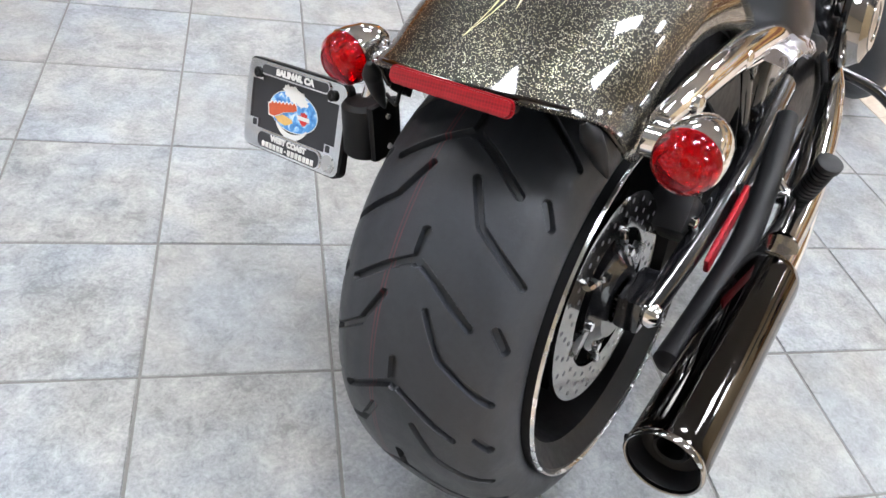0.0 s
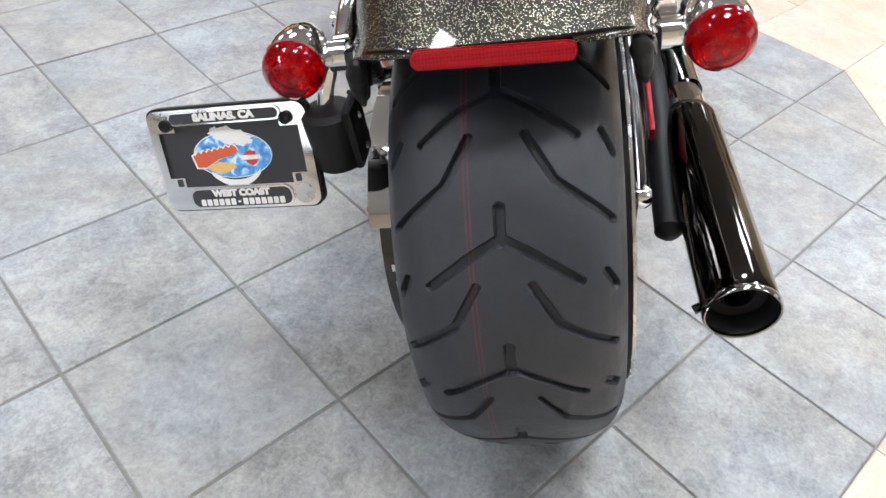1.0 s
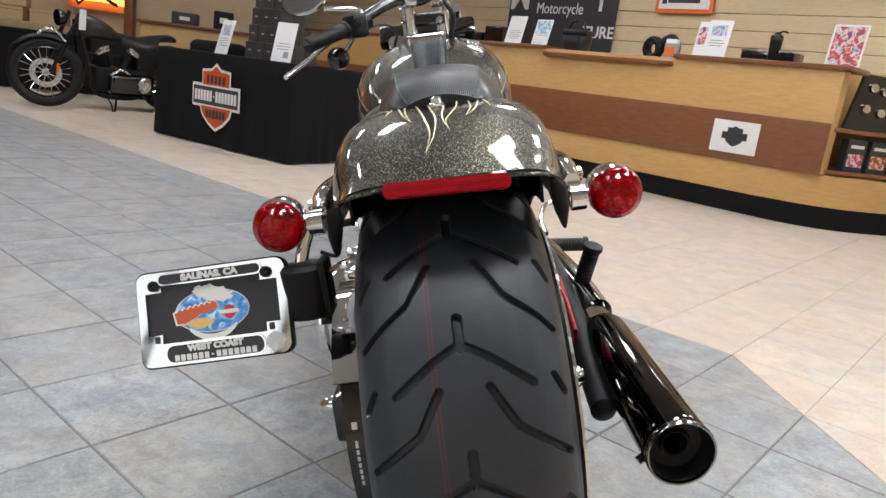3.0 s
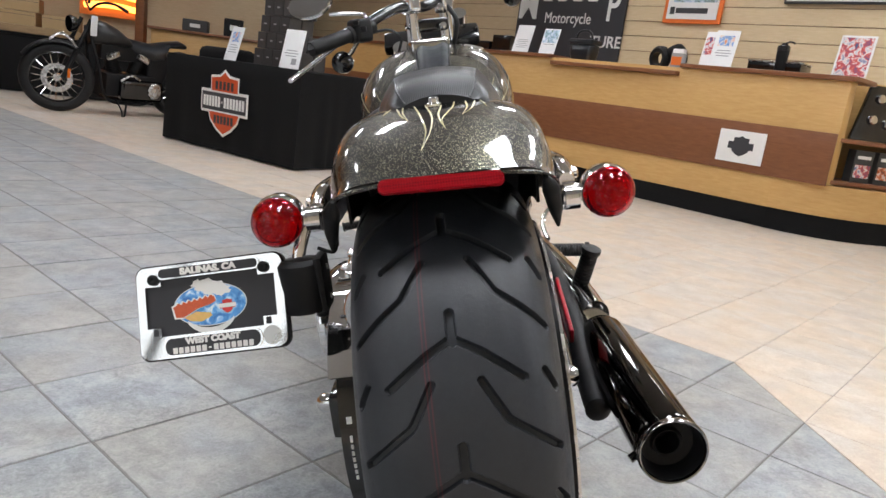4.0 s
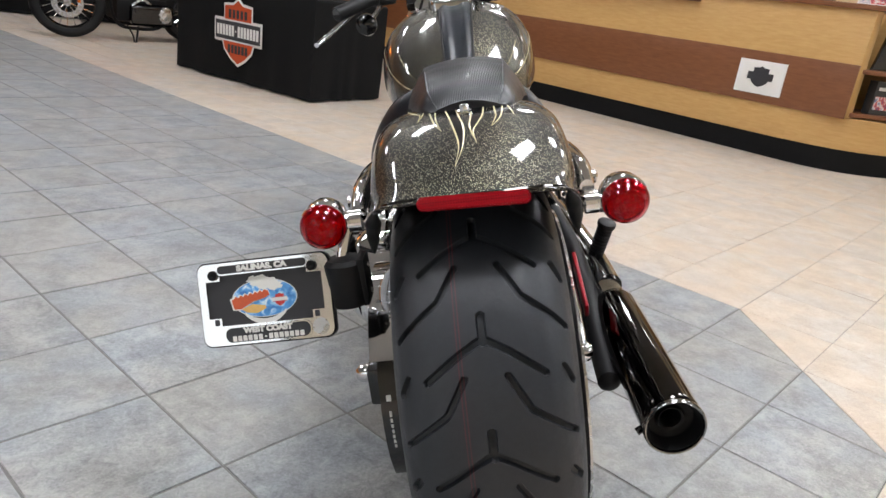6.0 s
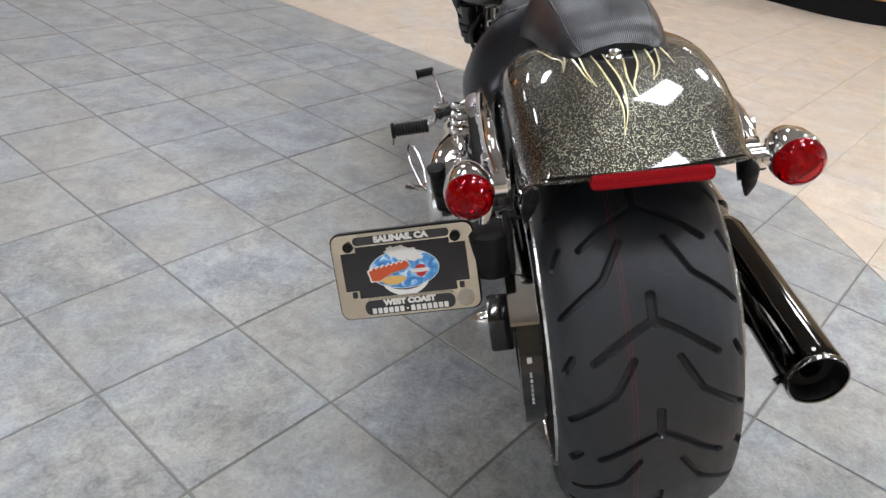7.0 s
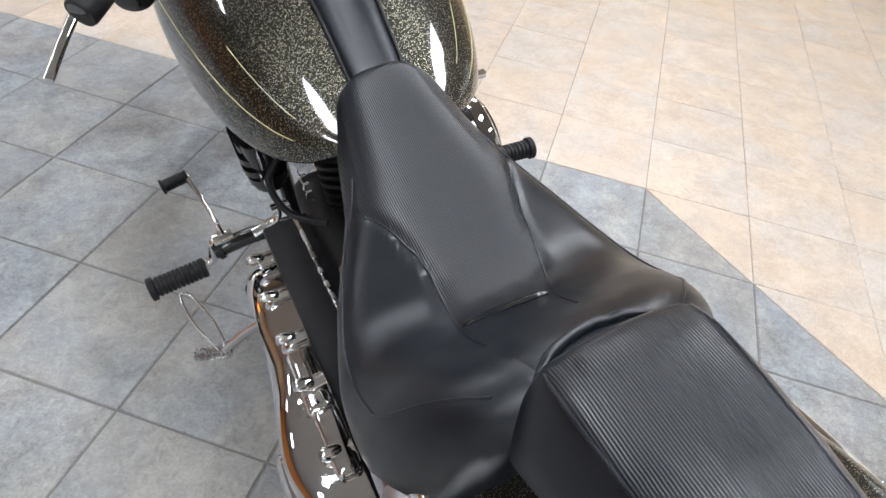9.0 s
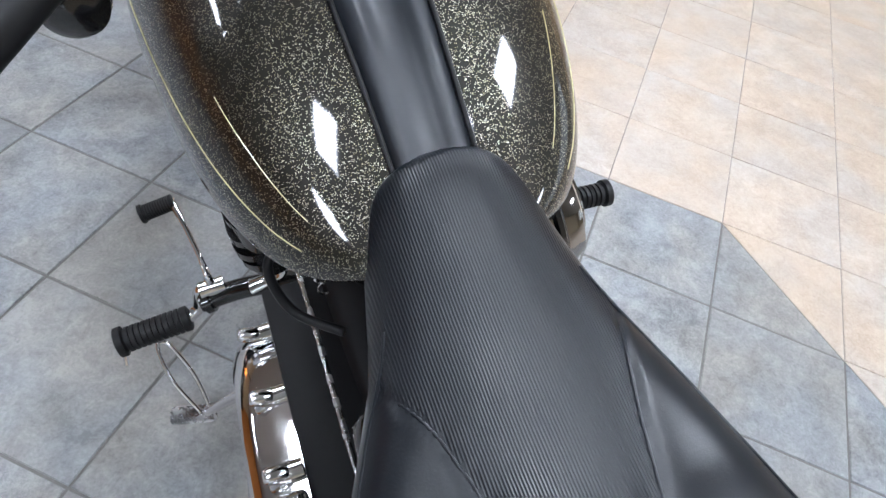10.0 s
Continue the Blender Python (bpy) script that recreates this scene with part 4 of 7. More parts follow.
# axle
axle = part("rear_axle", join(tube([(-0.205, AY, AZ), (0.158, AY, AZ)], 0.0125, 18, 1), lathe([(-0.224, 0.0), (-0.222, 0.009), (-0.215, 0.0145), (-0.199, 0.0155), (-0.197, 0.0)], HUB, (1, 0, 0), 24), lathe([(0.15, 0.0), (0.15, 0.017), (0.160, 0.017), (0.168, 0.011), (0.170, 0.0)], HUB, (1, 0, 0), 24)), CHROME, bike, "chrome rear axle with acorn ends")
part("axle_block", box((0.040, 0.075, 0.066), (-0.181, AY + 0.004, AZ - 0.012), None, 0.008), BLACK, axle)
part("axle_block", box((0.036, 0.085, 0.050), (0.132, AY + 0.02, AZ), None, 0.008), BLACK, axle)
for s in (-1, 1):
    arm = part("swingarm", tube([(s * 0.150, 0.0, AZ), (s * 0.155, 0.16, AZ + 0.035), (s * 0.152, 0.34, AZ + 0.08), (s * 0.13, 0.56, AZ + 0.11)], [0.016, 0.018, 0.020, 0.025], 14, 6, 1.15), BLACK, bike, "black swingarm")
    part("swingarm_strip", tube([(s * 0.161, 0.03, AZ - 0.012), (s * 0.166, 0.14, AZ + 0.030), (s * 0.165, 0.25, AZ + 0.076)], 0.0032, 8), CHROME, arm, "chrome strip")
part("side_reflector", box((0.008, 0.145, 0.028), (0.181, 0.185, 0.372), Matrix.Rotation(radians(22), 3, "X"), 0.0035), REFLECTOR, bike, "red side reflector")
part("side_reflector", box((0.008, 0.145, 0.028), (-0.181, 0.185, 0.372), Matrix.Rotation(radians(22), 3, "X"), 0.0035), REFLECTOR, bike, "red side reflector")


def arc_plate(x0, x1, r, a0, a1, thick, n=24):
    rings = []
    for a in np.linspace(radians(a0), radians(a1), n):
        c, s = -math.cos(a), math.sin(a)
        rings.append([Vector((x, AY + q * c, AZ + q * s)) for x, q in ((x0, r), (x1, r), (x1, r + thick), (x0, r + thick))])
    return loft(rings)


part("belt_guard", arc_plate(-0.168, -0.128, 0.176, 33, 112, 0.006), CHROME, bike, "chrome belt guard")
lower_guard = part("belt_guard", arc_plate(-0.160, -0.126, 0.166, -38, 33.5, 0.004), BLACK, bike, "black lower belt guard with small white marks")
for a0, a1 in ((6, 9), (3, 5), (0, 2), (-3, -1), (-6, -4), (-9, -7), (-12, -10)):
    part("guard_mark", arc_plate(-0.149, -0.1455, 0.1702, a0, a1, 0.0006, 3), WHITE_PRINT, lower_guard, "small white bar")
part("guard_mark", arc_plate(-0.151, -0.144, 0.1702, 14, 17, 0.0006, 4), WHITE_PRINT, lower_guard, "small white shield shape")
pulley = part("belt_pulley", lathe([(-0.160, 0.10), (-0.160, 0.145), (-0.130, 0.145), (-0.130, 0.10), (-0.160, 0.10)], HUB, (1, 0, 0), 72), BLACK, bike, "black rear belt pulley")
part("pulley_face", lathe([(-0.150, 0.04), (-0.150, 0.10), (-0.140, 0.10), (-0.140, 0.04), (-0.150, 0.04)], HUB, (1, 0, 0), 48), SATIN, pulley)
part("drive_belt", join(tube([(-0.145, 0.02, AZ + 0.148), (-0.15, 0.22, AZ + 0.135), (-0.152, 0.40, AZ + 0.112)], 0.012, 8, 4, 0.35), tube([(-0.145, 0.02, AZ - 0.148), (-0.15, 0.22, AZ - 0.11), (-0.152, 0.40, AZ - 0.07)], 0.012, 8, 4, 0.35)), RUBBER, bike, "toothed black drive belt")

# rear fender
FC = Vector((0.003, 0.02, 0.335))
FW, FN = 0.142, 3.0


def fender_r(th):
    return float(np.interp(th, (54, 60, 70, 90, 120, 150), (0.4115, 0.411, 0.411, 0.412, 0.413, 0.410)))


def fender_low(th):
    return float(np.interp(th, (54, 57, 60, 63, 68, 76, 90, 150), (0.322, 0.297, 0.282, 0.288, 0.310, 0.327, 0.337, 0.337)))


def fender_point(x, th, lift=0.0):
    rt, rb = fender_r(th), fender_low(th)
    q = rb + (rt - rb) * max(0.0, 1 - min(1, abs(x) / FW) ** FN) ** (1 / FN) + lift
    a = radians(th)
    return FC + Vector((x, -q * math.cos(a), q * math.sin(a)))


def fender():
    rings = []
    for th in [55.0, 55.6, 56.5, 58, 60, 62, 64, 67, 70] + list(range(74, 146, 4)):
        rt, rb = fender_r(th), fender_low(th)
        a, ring = radians(th), []
        for p in np.linspace(-90, 90, 61):
            s, c = math.sin(radians(p)), math.cos(radians(p))
            x = FW * math.copysign(abs(s) ** (2 / FN), s)
            # the lip sweeps forward towards its lower tips
            sweep = 5.0 * (abs(s) ** 3) * max(0.0, (70 - th) / 15)
            q = rb + (rt - rb) * c ** (2 / FN)
            b = radians(th + sweep)
            ring.append(FC + Vector((x, -q * math.cos(b), q * math.sin(b))))
        rings.append(ring)
    return loft(rings, cap=False, closed=False)


fen = part("rear_fender", fender(), [FLAKE, MATT_BLACK], bike, "black metalflake bobbed rear fender", recalc=False)
sol = fen.modifiers.new("thickness", "SOLIDIFY")
sol.thickness, sol.offset, sol.material_offset = 0.0035, -1.0, 1
part("fender_lip", tube([fender_point(x, 55.3 + 5.0 * (1 - max(0.0, 1 - (abs(x) / FW) ** 2)) ** 1.5, -0.001) for x in np.linspace(-0.1405, 0.1405, 33)], 0.0032, 8, 2), BLACK_CHROME, fen, "rolled dark lip")


def stroke(pts, w):
    """A tapering brush line on the fender, through (x, angle) points."""
    line = spline([(x, t / 100, 0) for x, t in pts], 10)
    n = len(line)
    bm = bmesh.new()
    prev = None
    for i, p in enumerate(line):
        d = line[min(i + 1, n - 1)] - line[max(i - 1, 0)]
        d = Vector((d.x, d.y * 0.75 * 1.0, 0)).normalized()
        side = Vector((-d.y, d.x / 0.75, 0))
        half = w * (0.35 + 0.9 * math.sin(math.pi * min(1, 0.12 + i / n)) ** 0.8)
        row = []
        for sg in (-1, 0, 1):
            q = p + side * half * sg
            row.append(bm.verts.new(fender_point(q.x, q.y * 100, 0.0007 if sg == 0 else 0.0004)))
        if prev:
            bm.faces.new((prev[0], prev[1], row[1], row[0]))
            bm.faces.new((prev[1], prev[2], row[2], row[1]))
        prev = row
    return bm


STROKES = [
    [(-0.030, 88), (-0.024, 82), (-0.0175, 75.5), (-0.0125, 70.5), (-0.0125, 67.0), (-0.0185, 62.3)],
    [(-0.0135, 88), (-0.010, 82), (-0.0045, 76.5), (-0.0035, 72.5), (-0.008, 67.2), (-0.0185, 62.3)],
    [(0.0105, 87), (0.0085, 81), (0.005, 76), (0.0070, 72.2), (0.0120, 68.8)],
    [(0.0275, 87), (0.0245, 80.5), (0.0165, 76.5), (0.009, 73), (0.0120, 68.8)],
    [(-0.0535, 88), (-0.0475, 82), (-0.043, 78), (-0.0335, 74.3)],
    [(-0.0425, 88), (-0.0415, 81), (-0.039, 78), (-0.0335, 74.3)],
    [(0.0415, 87), (0.0425, 80.5), (0.041, 78), (0.034, 74.3)],
    [(0.0555, 87), (0.0515, 81), (0.046, 77.5), (0.034, 74.3)],
    [(-0.088, 96), (-0.077, 89), (-0.065, 85.5), (-0.0675, 80.7)],
    [(-0.060, 88), (-0.0605, 85.8), (-0.063, 83.5), (-0.0675, 80.7)],
    [(0.060, 87.5), (0.0635, 84), (0.066, 81.5), (0.068, 79)],
]
for s in STROKES:
    part("pinstripe", stroke(s, 0.0010), GOLD, fen, "hand painted gold pinstripe", smooth=False)


def filler(a, b):
    la, lb = spline([(x, t, 0) for x, t in a], 8), spline([(x, t, 0) for x, t in b], 8)
    return loft([[fender_point(p.x, p.y, 0.0002), fender_point((p.x + q.x) / 2, (p.y + q.y) / 2, 0.0003), fender_point(q.x, q.y, 0.0002)] for p, q in zip(la, lb)], False, False)


for k in (0, 2, 4, 6):
    part("painted_flame", filler(STROKES[k], STROKES[k + 1]), BLACK, fen, "plain black painted flame", smooth=False)

# reflector under the lip
m = frame_of((0.0035, -0.2155, 0.6655), (1, 0, -0.03), (0, 0.35, 1))
rr = part("rear_reflector", plate(rounded(0.138, 0.0175, 0.0075, 8), 0.006, m, 0.0018), REFLECTOR, bike, "long red rear reflector")
part("reflector_base", plate(rounded(0.130, 0.012, 0.005, 8), 0.014, m @ Matrix.Translation((0, 0.001, -0.0135))), MATT_BLACK, rr)

# fender struts, turn signals
for s in (-1, 1):
    side_shape = [(-0.080, 0.612), (-0.072, 0.594), (-0.03, 0.598), (0.10, 0.603), (0.28, 0.575), (0.36, 0.555), (0.37, 0.585), (0.28, 0.612), (0.10, 0.634), (-0.05, 0.636), (-0.075, 0.632)]
    st = part("fender_strut", plate(side_shape, 0.010, frame_of((0.1455 if s > 0 else -0.1555, 0, 0), (0, 1, 0), (0, 0, 1)), 0.003), CHROME, bike, "chrome fender strut")
    part("fender_tip", tube([(s * 0.122, -0.186, 0.655), (s * 0.127, -0.178, 0.640), (s * 0.132, -0.165, 0.615), (s * 0.1360, -0.151, 0.590)], [0.003, 0.0105, 0.0085, 0.0015], 16, 6, 1.0), MATT_BLACK, fen, "pointed black lower corner")
    part("strut_bar", tube([(s * 0.158, -0.10, 0.634), (s * 0.161, -0.02, 0.640), (s * 0.160, 0.12, 0.634), (s * 0.157, 0.26, 0.612), (s * 0.152, 0.36, 0.582)], [0.010, 0.0165, 0.0185, 0.019, 0.018], 18, 6, 1.15), CHROME, st, "rounded chrome bar")
    for y in (-0.05, 0.10):
        part("strut_bolt", lathe([(0, 0), (0, 0.010), (0.006, 0.010), (0.009, 0.005), (0.009, 0)], (s * 0.172, y, 0.636), (s, 0, 0), 16), CHROME, st)
    rings = []
    for y, up, out in ((0.240, 0.0, -0.008), (0.250, 0.003, -0.004), (0.30, 0.000, -0.004), (0.36, -0.014, -0.006), (0.42, -0.034, -0.010), (0.46, -0.052, -0.018), (0.468, -0.058, -0.022)):
        rings.append([Vector((s * x, y, z + up)) for x, z in ((0.128, 0.590), (0.134, 0.604), (0.150, 0.612), (0.178 + out, 0.609), (0.194 + out, 0.602), (0.201 + out, 0.592), (0.197 + out, 0.584), (0.180 + out, 0.588), (0.150, 0.592))])
    part("frame_cover", loft(rings), SATIN_CHROME, bike, "polished frame cover behind the seat")
for s, at in ((-1, Vector((-0.2005, -0.140, 0.6315))), (1, Vector((0.2010, -0.138, 0.622)))):
    sig = part("turn_signal", lathe([(0.0, 0.0300), (0.002, 0.0320), (0.010, 0.0325), (0.030, 0.0305), (0.050, 0.0240), (0.066, 0.014), (0.074, 0.005), (0.076, 0.0)], at, (0, 1, 0.06), 40), CHROME, bike, "bullet turn signal with a red lens")
    part("lens", lathe([(0.001, 0.0308), (-0.006, 0.0306), (-0.012, 0.0285), (-0.018, 0.0225), (-0.0205, 0.0205), (-0.0195, 0.0190), (-0.0225, 0.0120), (-0.0245, 0.0), (-0.0215, 0.0), (-0.0185, 0.012), (-0.010, 0.025), (0.001, 0.0285), (0.001, 0.0308)], at, (0, 1, 0.06), 40), LENS, sig, "clear red lens")
    part("lamp_reflector", lathe([(0.003, 0.0285), (0.012, 0.022), (0.022, 0.010), (0.024, 0.0)], at, (0, 1, 0.06), 32), BOWL, sig)
    part("bulb", lathe([(-0.006, 0.0), (-0.004, 0.005), (0.004, 0.008), (0.014, 0.006), (0.02, 0.004)], at, (0, 1, 0.06), 16), BULB, sig)
    part("stem", tube([(at.x - s * 0.02, at.y + 0.030, at.z + 0.0), (at.x - s * 0.04, at.y + 0.032, at.z - 0.002), (s * 0.155, at.y + 0.030, at.z - 0.006)], [0.008, 0.010, 0.014], 14), CHROME, sig, "chrome stem")
    part("stem_collar", lathe([(-0.008, 0.0), (-0.008, 0.016), (0.010, 0.016), (0.012, 0.010), (0.012, 0)], (s * 0.160, at.y + 0.030, at.z - 0.006), (s, 0, 0), 20), CHROME, sig)

# licence plate on its side bracket
PC = Vector((-0.2955, -0.1450, 0.5365))
pm = frame_of(PC, (1, -0.055, 0.024), (0, 0.34, 1))
PWD, PHT = 0.186, 0.114
lp = part("licence_plate", plate(rounded(PWD - 0.008, PHT - 0.008, 0.008), 0.003, pm), plain("black plate print", (0.020, 0.019, 0.024), 0.4, 0, 0, 60, 0.2, 0.05), bike, "black dealer plate with an oval colour picture in a chrome frame", smooth=False)
outer = rounded(PWD, PHT, 0.012, 6)


def inner_outline():
    """The frame's opening, with notches round the four bolts."""
    w, h = PWD / 2, PHT / 2
    return [(w - 0.031, h - 0.0165), (-w + 0.031, h - 0.0165), (-w + 0.031, h - 0.0245), (-w + 0.0105, h - 0.0245), (-w + 0.0105, -h + 0.038), (-w + 0.028, -h + 0.038), (-w + 0.028, -h + 0.027),
            (w - 0.028, -h + 0.027), (w - 0.028, -h + 0.038), (w - 0.0105, -h + 0.038), (w - 0.0105, h - 0.0245), (w - 0.031, h - 0.0245)]


def holed(outer, inner, depth, m):
    bm = bmesh.new()
    eds = []
    for pts in (outer, inner):
        vs = [bm.verts.new((x, y, 0)) for x, y in pts]
        eds += [bm.edges.new((a, b)) for a, b in zip(vs, vs[1:] + vs[:1])]
    bmesh.ops.triangle_fill(bm, use_beauty=True, edges=eds)
    ret = bmesh.ops.extrude_face_region(bm, geom=bm.faces[:])
    bmesh.ops.translate(bm, vec=(0, 0, depth), verts=[v for v in ret["geom"] if isinstance(v, bmesh.types.BMVert)])
    bmesh.ops.recalc_face_normals(bm, faces=bm.faces)
    bmesh.ops.transform(bm, matrix=m, verts=bm.verts)
    return bm


part("plate_frame", holed(outer, inner_outline(), 0.005, pm @ Matrix.Translation((0, 0, 0.002))), CHROME, lp, "chrome plate frame with black lettering panels", smooth=False)
part("plate_edge", holed(rounded(PWD + 0.004, PHT + 0.004, 0.013, 6), rounded(PWD - 0.002, PHT - 0.002, 0.011, 6), 0.010, pm @ Matrix.Translation((0, 0, -0.006))), MATT_BLACK, lp, smooth=False)
top = pm @ Matrix.Translation((0, PHT / 2 - 0.0095, 0.0071))
low = pm @ Matrix.Translation((0.0, -PHT / 2 + 0.0135, 0.0071))
part("name_panel", plate(rounded(0.128, 0.0125, 0.006), 0.0008, top), INK, lp, smooth=False)
part("panel_rim", holed(rounded(0.1315, 0.0150, 0.0074), rounded(0.1270, 0.0112, 0.0055), 0.0018, top), CHROME, lp, "raised chrome rim", smooth=False)
part("panel_rim", holed(rounded(0.1250, 0.0240, 0.0105), rounded(0.1205, 0.0200, 0.0085), 0.0018, low), CHROME, lp, "raised chrome rim", smooth=False)
part("name_panel", plate(rounded(0.122, 0.0215, 0.009), 0.0008, low), INK, lp, smooth=False)
letters("lettering", "SALINAS, CA", 0.0108, top @ Matrix.Translation((0, 0, 0.0012)), WHITE_PRINT, lp, 0.0003, 0.0007, 1.16)
letters("lettering", "WEST COAST", 0.0100, low @ Matrix.Translation((0, 0.0050, 0.0012)), WHITE_PRINT, lp, 0.0003, 0.0007, 1.12)
for k in range(14):
    part("lettering_bar", plate(rounded(0.0055 if k != 6 else 0.003, 0.0074 if k != 6 else 0.002, 0.0006, 2), 0.0006, low @ Matrix.Translation((-0.0485 + 0.0074 * k, -0.0052, 0.0009))), WHITE_PRINT, lp, "plain white bar", smooth=False)
for sx in (-1, 1):
    at = pm @ Vector((sx * (PWD / 2 - 0.0225), PHT / 2 - 0.0160, 0.0068))
    nrm = pm.to_3x3() @ Vector((0, 0, 1))
    part("plate_bolt", lathe([(0, 0), (0, 0.0068), (0.004, 0.0068), (0.005, 0.005), (0.005, 0.003), (0.003, 0.0)], at, nrm, 16), MATT_BLACK, lp, "black bolt head")
    part("frame_slot", plate(rounded(0.0065, 0.0085, 0.001, 2), 0.0006, pm @ Matrix.Translation((sx * (PWD / 2 - 0.0215), -PHT / 2 + 0.0325, 0.0071))), INK, lp, smooth=False)
part("emblem", plate(disc(0.0115, 28), 0.0008, pm @ Matrix.Translation((PWD / 2 - 0.0185, -PHT / 2 + 0.0145, 0.0071))), SATIN, lp, "faint round emblem", smooth=False)
# the oval picture: blue water, white crest, orange lettering shapes and a red badge, as plain shapes
om = pm @ Matrix.Translation((-0.002, 0.0035, 0.0032))
WATER = picture("blue water print", [(0.32, (0.03, 0.16, 0.50)), (0.5, (0.08, 0.33, 0.72)), (0.62, (0.35, 0.62, 0.85)), (0.7, (0.75, 0.85, 0.9))], 90)
part("oval_print", plate(disc(0.0468, 40, 1.0, 0.560), 0.0004, om), WHITE_PRINT, lp, smooth=False)
part("oval_print", plate(disc(0.0458, 40, 1.0, 0.55), 0.0004, om @ Matrix.Translation((0, 0, 0.0003))), WATER, lp, "blue wave picture", smooth=False)
crest = [(0.0235 * math.cos(a) * (1 + 0.07 * math.sin(11 * a) + 0.04 * math.sin(17 * a)) + 0.003 - 0.006 * math.sin(a), 0.0105 * math.sin(a) * (1 + 0.12 * math.sin(9 * a + 1) + 0.06 * math.sin(19 * a)) + 0.0210 - 0.05 * math.cos(a) * 0.06) for a in np.linspace(0, 2 * math.pi, 90, endpoint=False)]
part("crest_print", plate(crest, 0.0004, om @ Matrix.Translation((0, 0, 0.0006))), WHITE_PRINT, lp, "white crest", smooth=False)
sand = [(-0.034, -0.013), (-0.018, -0.007), (0.000, -0.010), (0.002, -0.014), (-0.012, -0.020), (-0.026, -0.018)]
part("sand_print", plate(sand, 0.0004, om @ Matrix.Translation((0, 0, 0.0006))), plain("sand print", (0.80, 0.50, 0.16), 0.4, 0, 0, 200, 0.2), lp, smooth=False)
red = plain("orange red print", (0.62, 0.10, 0.03), 0.4, 0, 0, 200, 0.25)
word = [(-0.044, -0.012), (-0.047, 0.001)] + [(x, 0.0035 + 0.15 * (x + 0.044) + 0.0014 * math.sin(x * 900)) for x in np.linspace(-0.044, 0.006, 36)] + [(0.008, 0.004), (0.002, 0.0005), (-0.016, -0.0035), (-0.034, -0.0125)]
part("word_shape", plate([(x * 1.05, y * 1.05 + (0.0013 if y > 0 else -0.0010)) for x, y in word], 0.0004, om @ Matrix.Translation((0, 0, 0.0009))), WHITE_PRINT, lp, "white edge of the shape", smooth=False)
part("word_shape", plate(word, 0.0004, om @ Matrix.Translation((0, 0, 0.0012))), red, lp, "plain orange shape", smooth=False)
part("badge_shape", plate(shield_outline(0.020, 0.018), 0.0004, om @ Matrix.Translation((0.022, -0.004, 0.0009))), plain("red badge print", (0.55, 0.03, 0.03), 0.4, 0, 0, 200, 0.1), lp, "plain red shape", smooth=False)
part("badge_shape", plate(rounded(0.022, 0.005, 0.001), 0.0004, om @ Matrix.Translation((0.022, -0.0035, 0.0012))), WHITE_PRINT, lp, smooth=False)
ribbon = [(0.036 * math.sin(a), -0.026 * math.cos(a) - 0.002) for a in np.linspace(-0.95, 0.95, 14)] + [(0.036 * 1.0 * math.sin(a), -0.0335 * math.cos(a) - 0.002) for a in np.linspace(0.95, -0.95, 14)]
part("ribbon_print", plate(ribbon, 0.0004, om @ Matrix.Translation((0, 0, 0.0009))), WHITE_PRINT, lp, "white ribbon", smooth=False)
brk = part("plate_bracket", join(lathe([(-0.034, 0.0), (-0.034, 0.026), (-0.030, 0.029), (0.026, 0.029), (0.032, 0.024), (0.034, 0.0)], (-0.182, -0.135, 0.550), (0, 0.05, 1), 28), box((0.012, 0.05, 0.070), (-0.158, -0.130, 0.550), None, 0.006)), MATT_BLACK, bike, "black side bracket with the plate lamp")
for z in (0.530, 0.568):
    part("bracket_screw", lathe([(0, 0), (0, 0.004), (0.002, 0.003), (0.002, 0)], (-0.1515, -0.130, z), (1, 0, 0), 10), SATIN, brk)
part("bracket_arm", tube([(-0.186, -0.128, 0.578), (-0.180, -0.122, 0.600), (-0.168, -0.112, 0.628)], 0.0085, 12, 6, 0.55), CHROME, brk, "chrome bracket arm")
part("lamp_wire", tube([(-0.16, -0.12, 0.59), (-0.140, -0.128, 0.585), (-0.135, -0.125, 0.60), (-0.138, -0.10, 0.62)], 0.0025, 8), RUBBER, brk, "black wire loop")

# muffler and exhaust
M0, M1 = Vector((0.2520, -0.172, 0.2905)), Vector((0.2450, 0.218, 0.305))
md = M1 - M0
muf = part("muffler", lathe([(0.0, 0.0415), (0.004, 0.0440), (0.02, 0.0445), (0.36, 0.0445), (0.375, 0.043), (0.39, 0.034)], M0, md, 56), BLACK_CHROME, bike, "black chrome muffler with a dark open end")
part("end_cap", lathe([(-0.001, 0.0405), (-0.005, 0.0415), (-0.006, 0.0432), (-0.004, 0.0450), (0.002, 0.0455), (0.004, 0.0443)], M0, md, 56), CHROME_DARK, muf, "bright end ring")
part("end_inner", lathe([(-0.004, 0.0415), (0.008, 0.038), (0.022, 0.034), (0.024, 0.021), (0.018, 0.019), (0.020, 0.016), (0.06, 0.016), (0.06, 0.0)], M0, md, 48), MATT_BLACK, muf, "dark funnel inside the end")
part("clamp_screw", tube([M0 + Vector((-0.041, 0.02, -0.012)), M0 + Vector((-0.050, 0.018, -0.016))], 0.006, 10, 1), BLACK, muf)
part("exhaust_pipe", tube([M1 - md.normalized() * 0.01, (0.242, 0.32, 0.315), (0.225, 0.48, 0.32), (0.205, 0.64, 0.335), (0.175, 0.80, 0.36), (0.14, 0.92, 0.38)], [0.034, 0.030, 0.029, 0.029, 0.028, 0.024], 22), CHROME, bike, "chrome exhaust pipe")
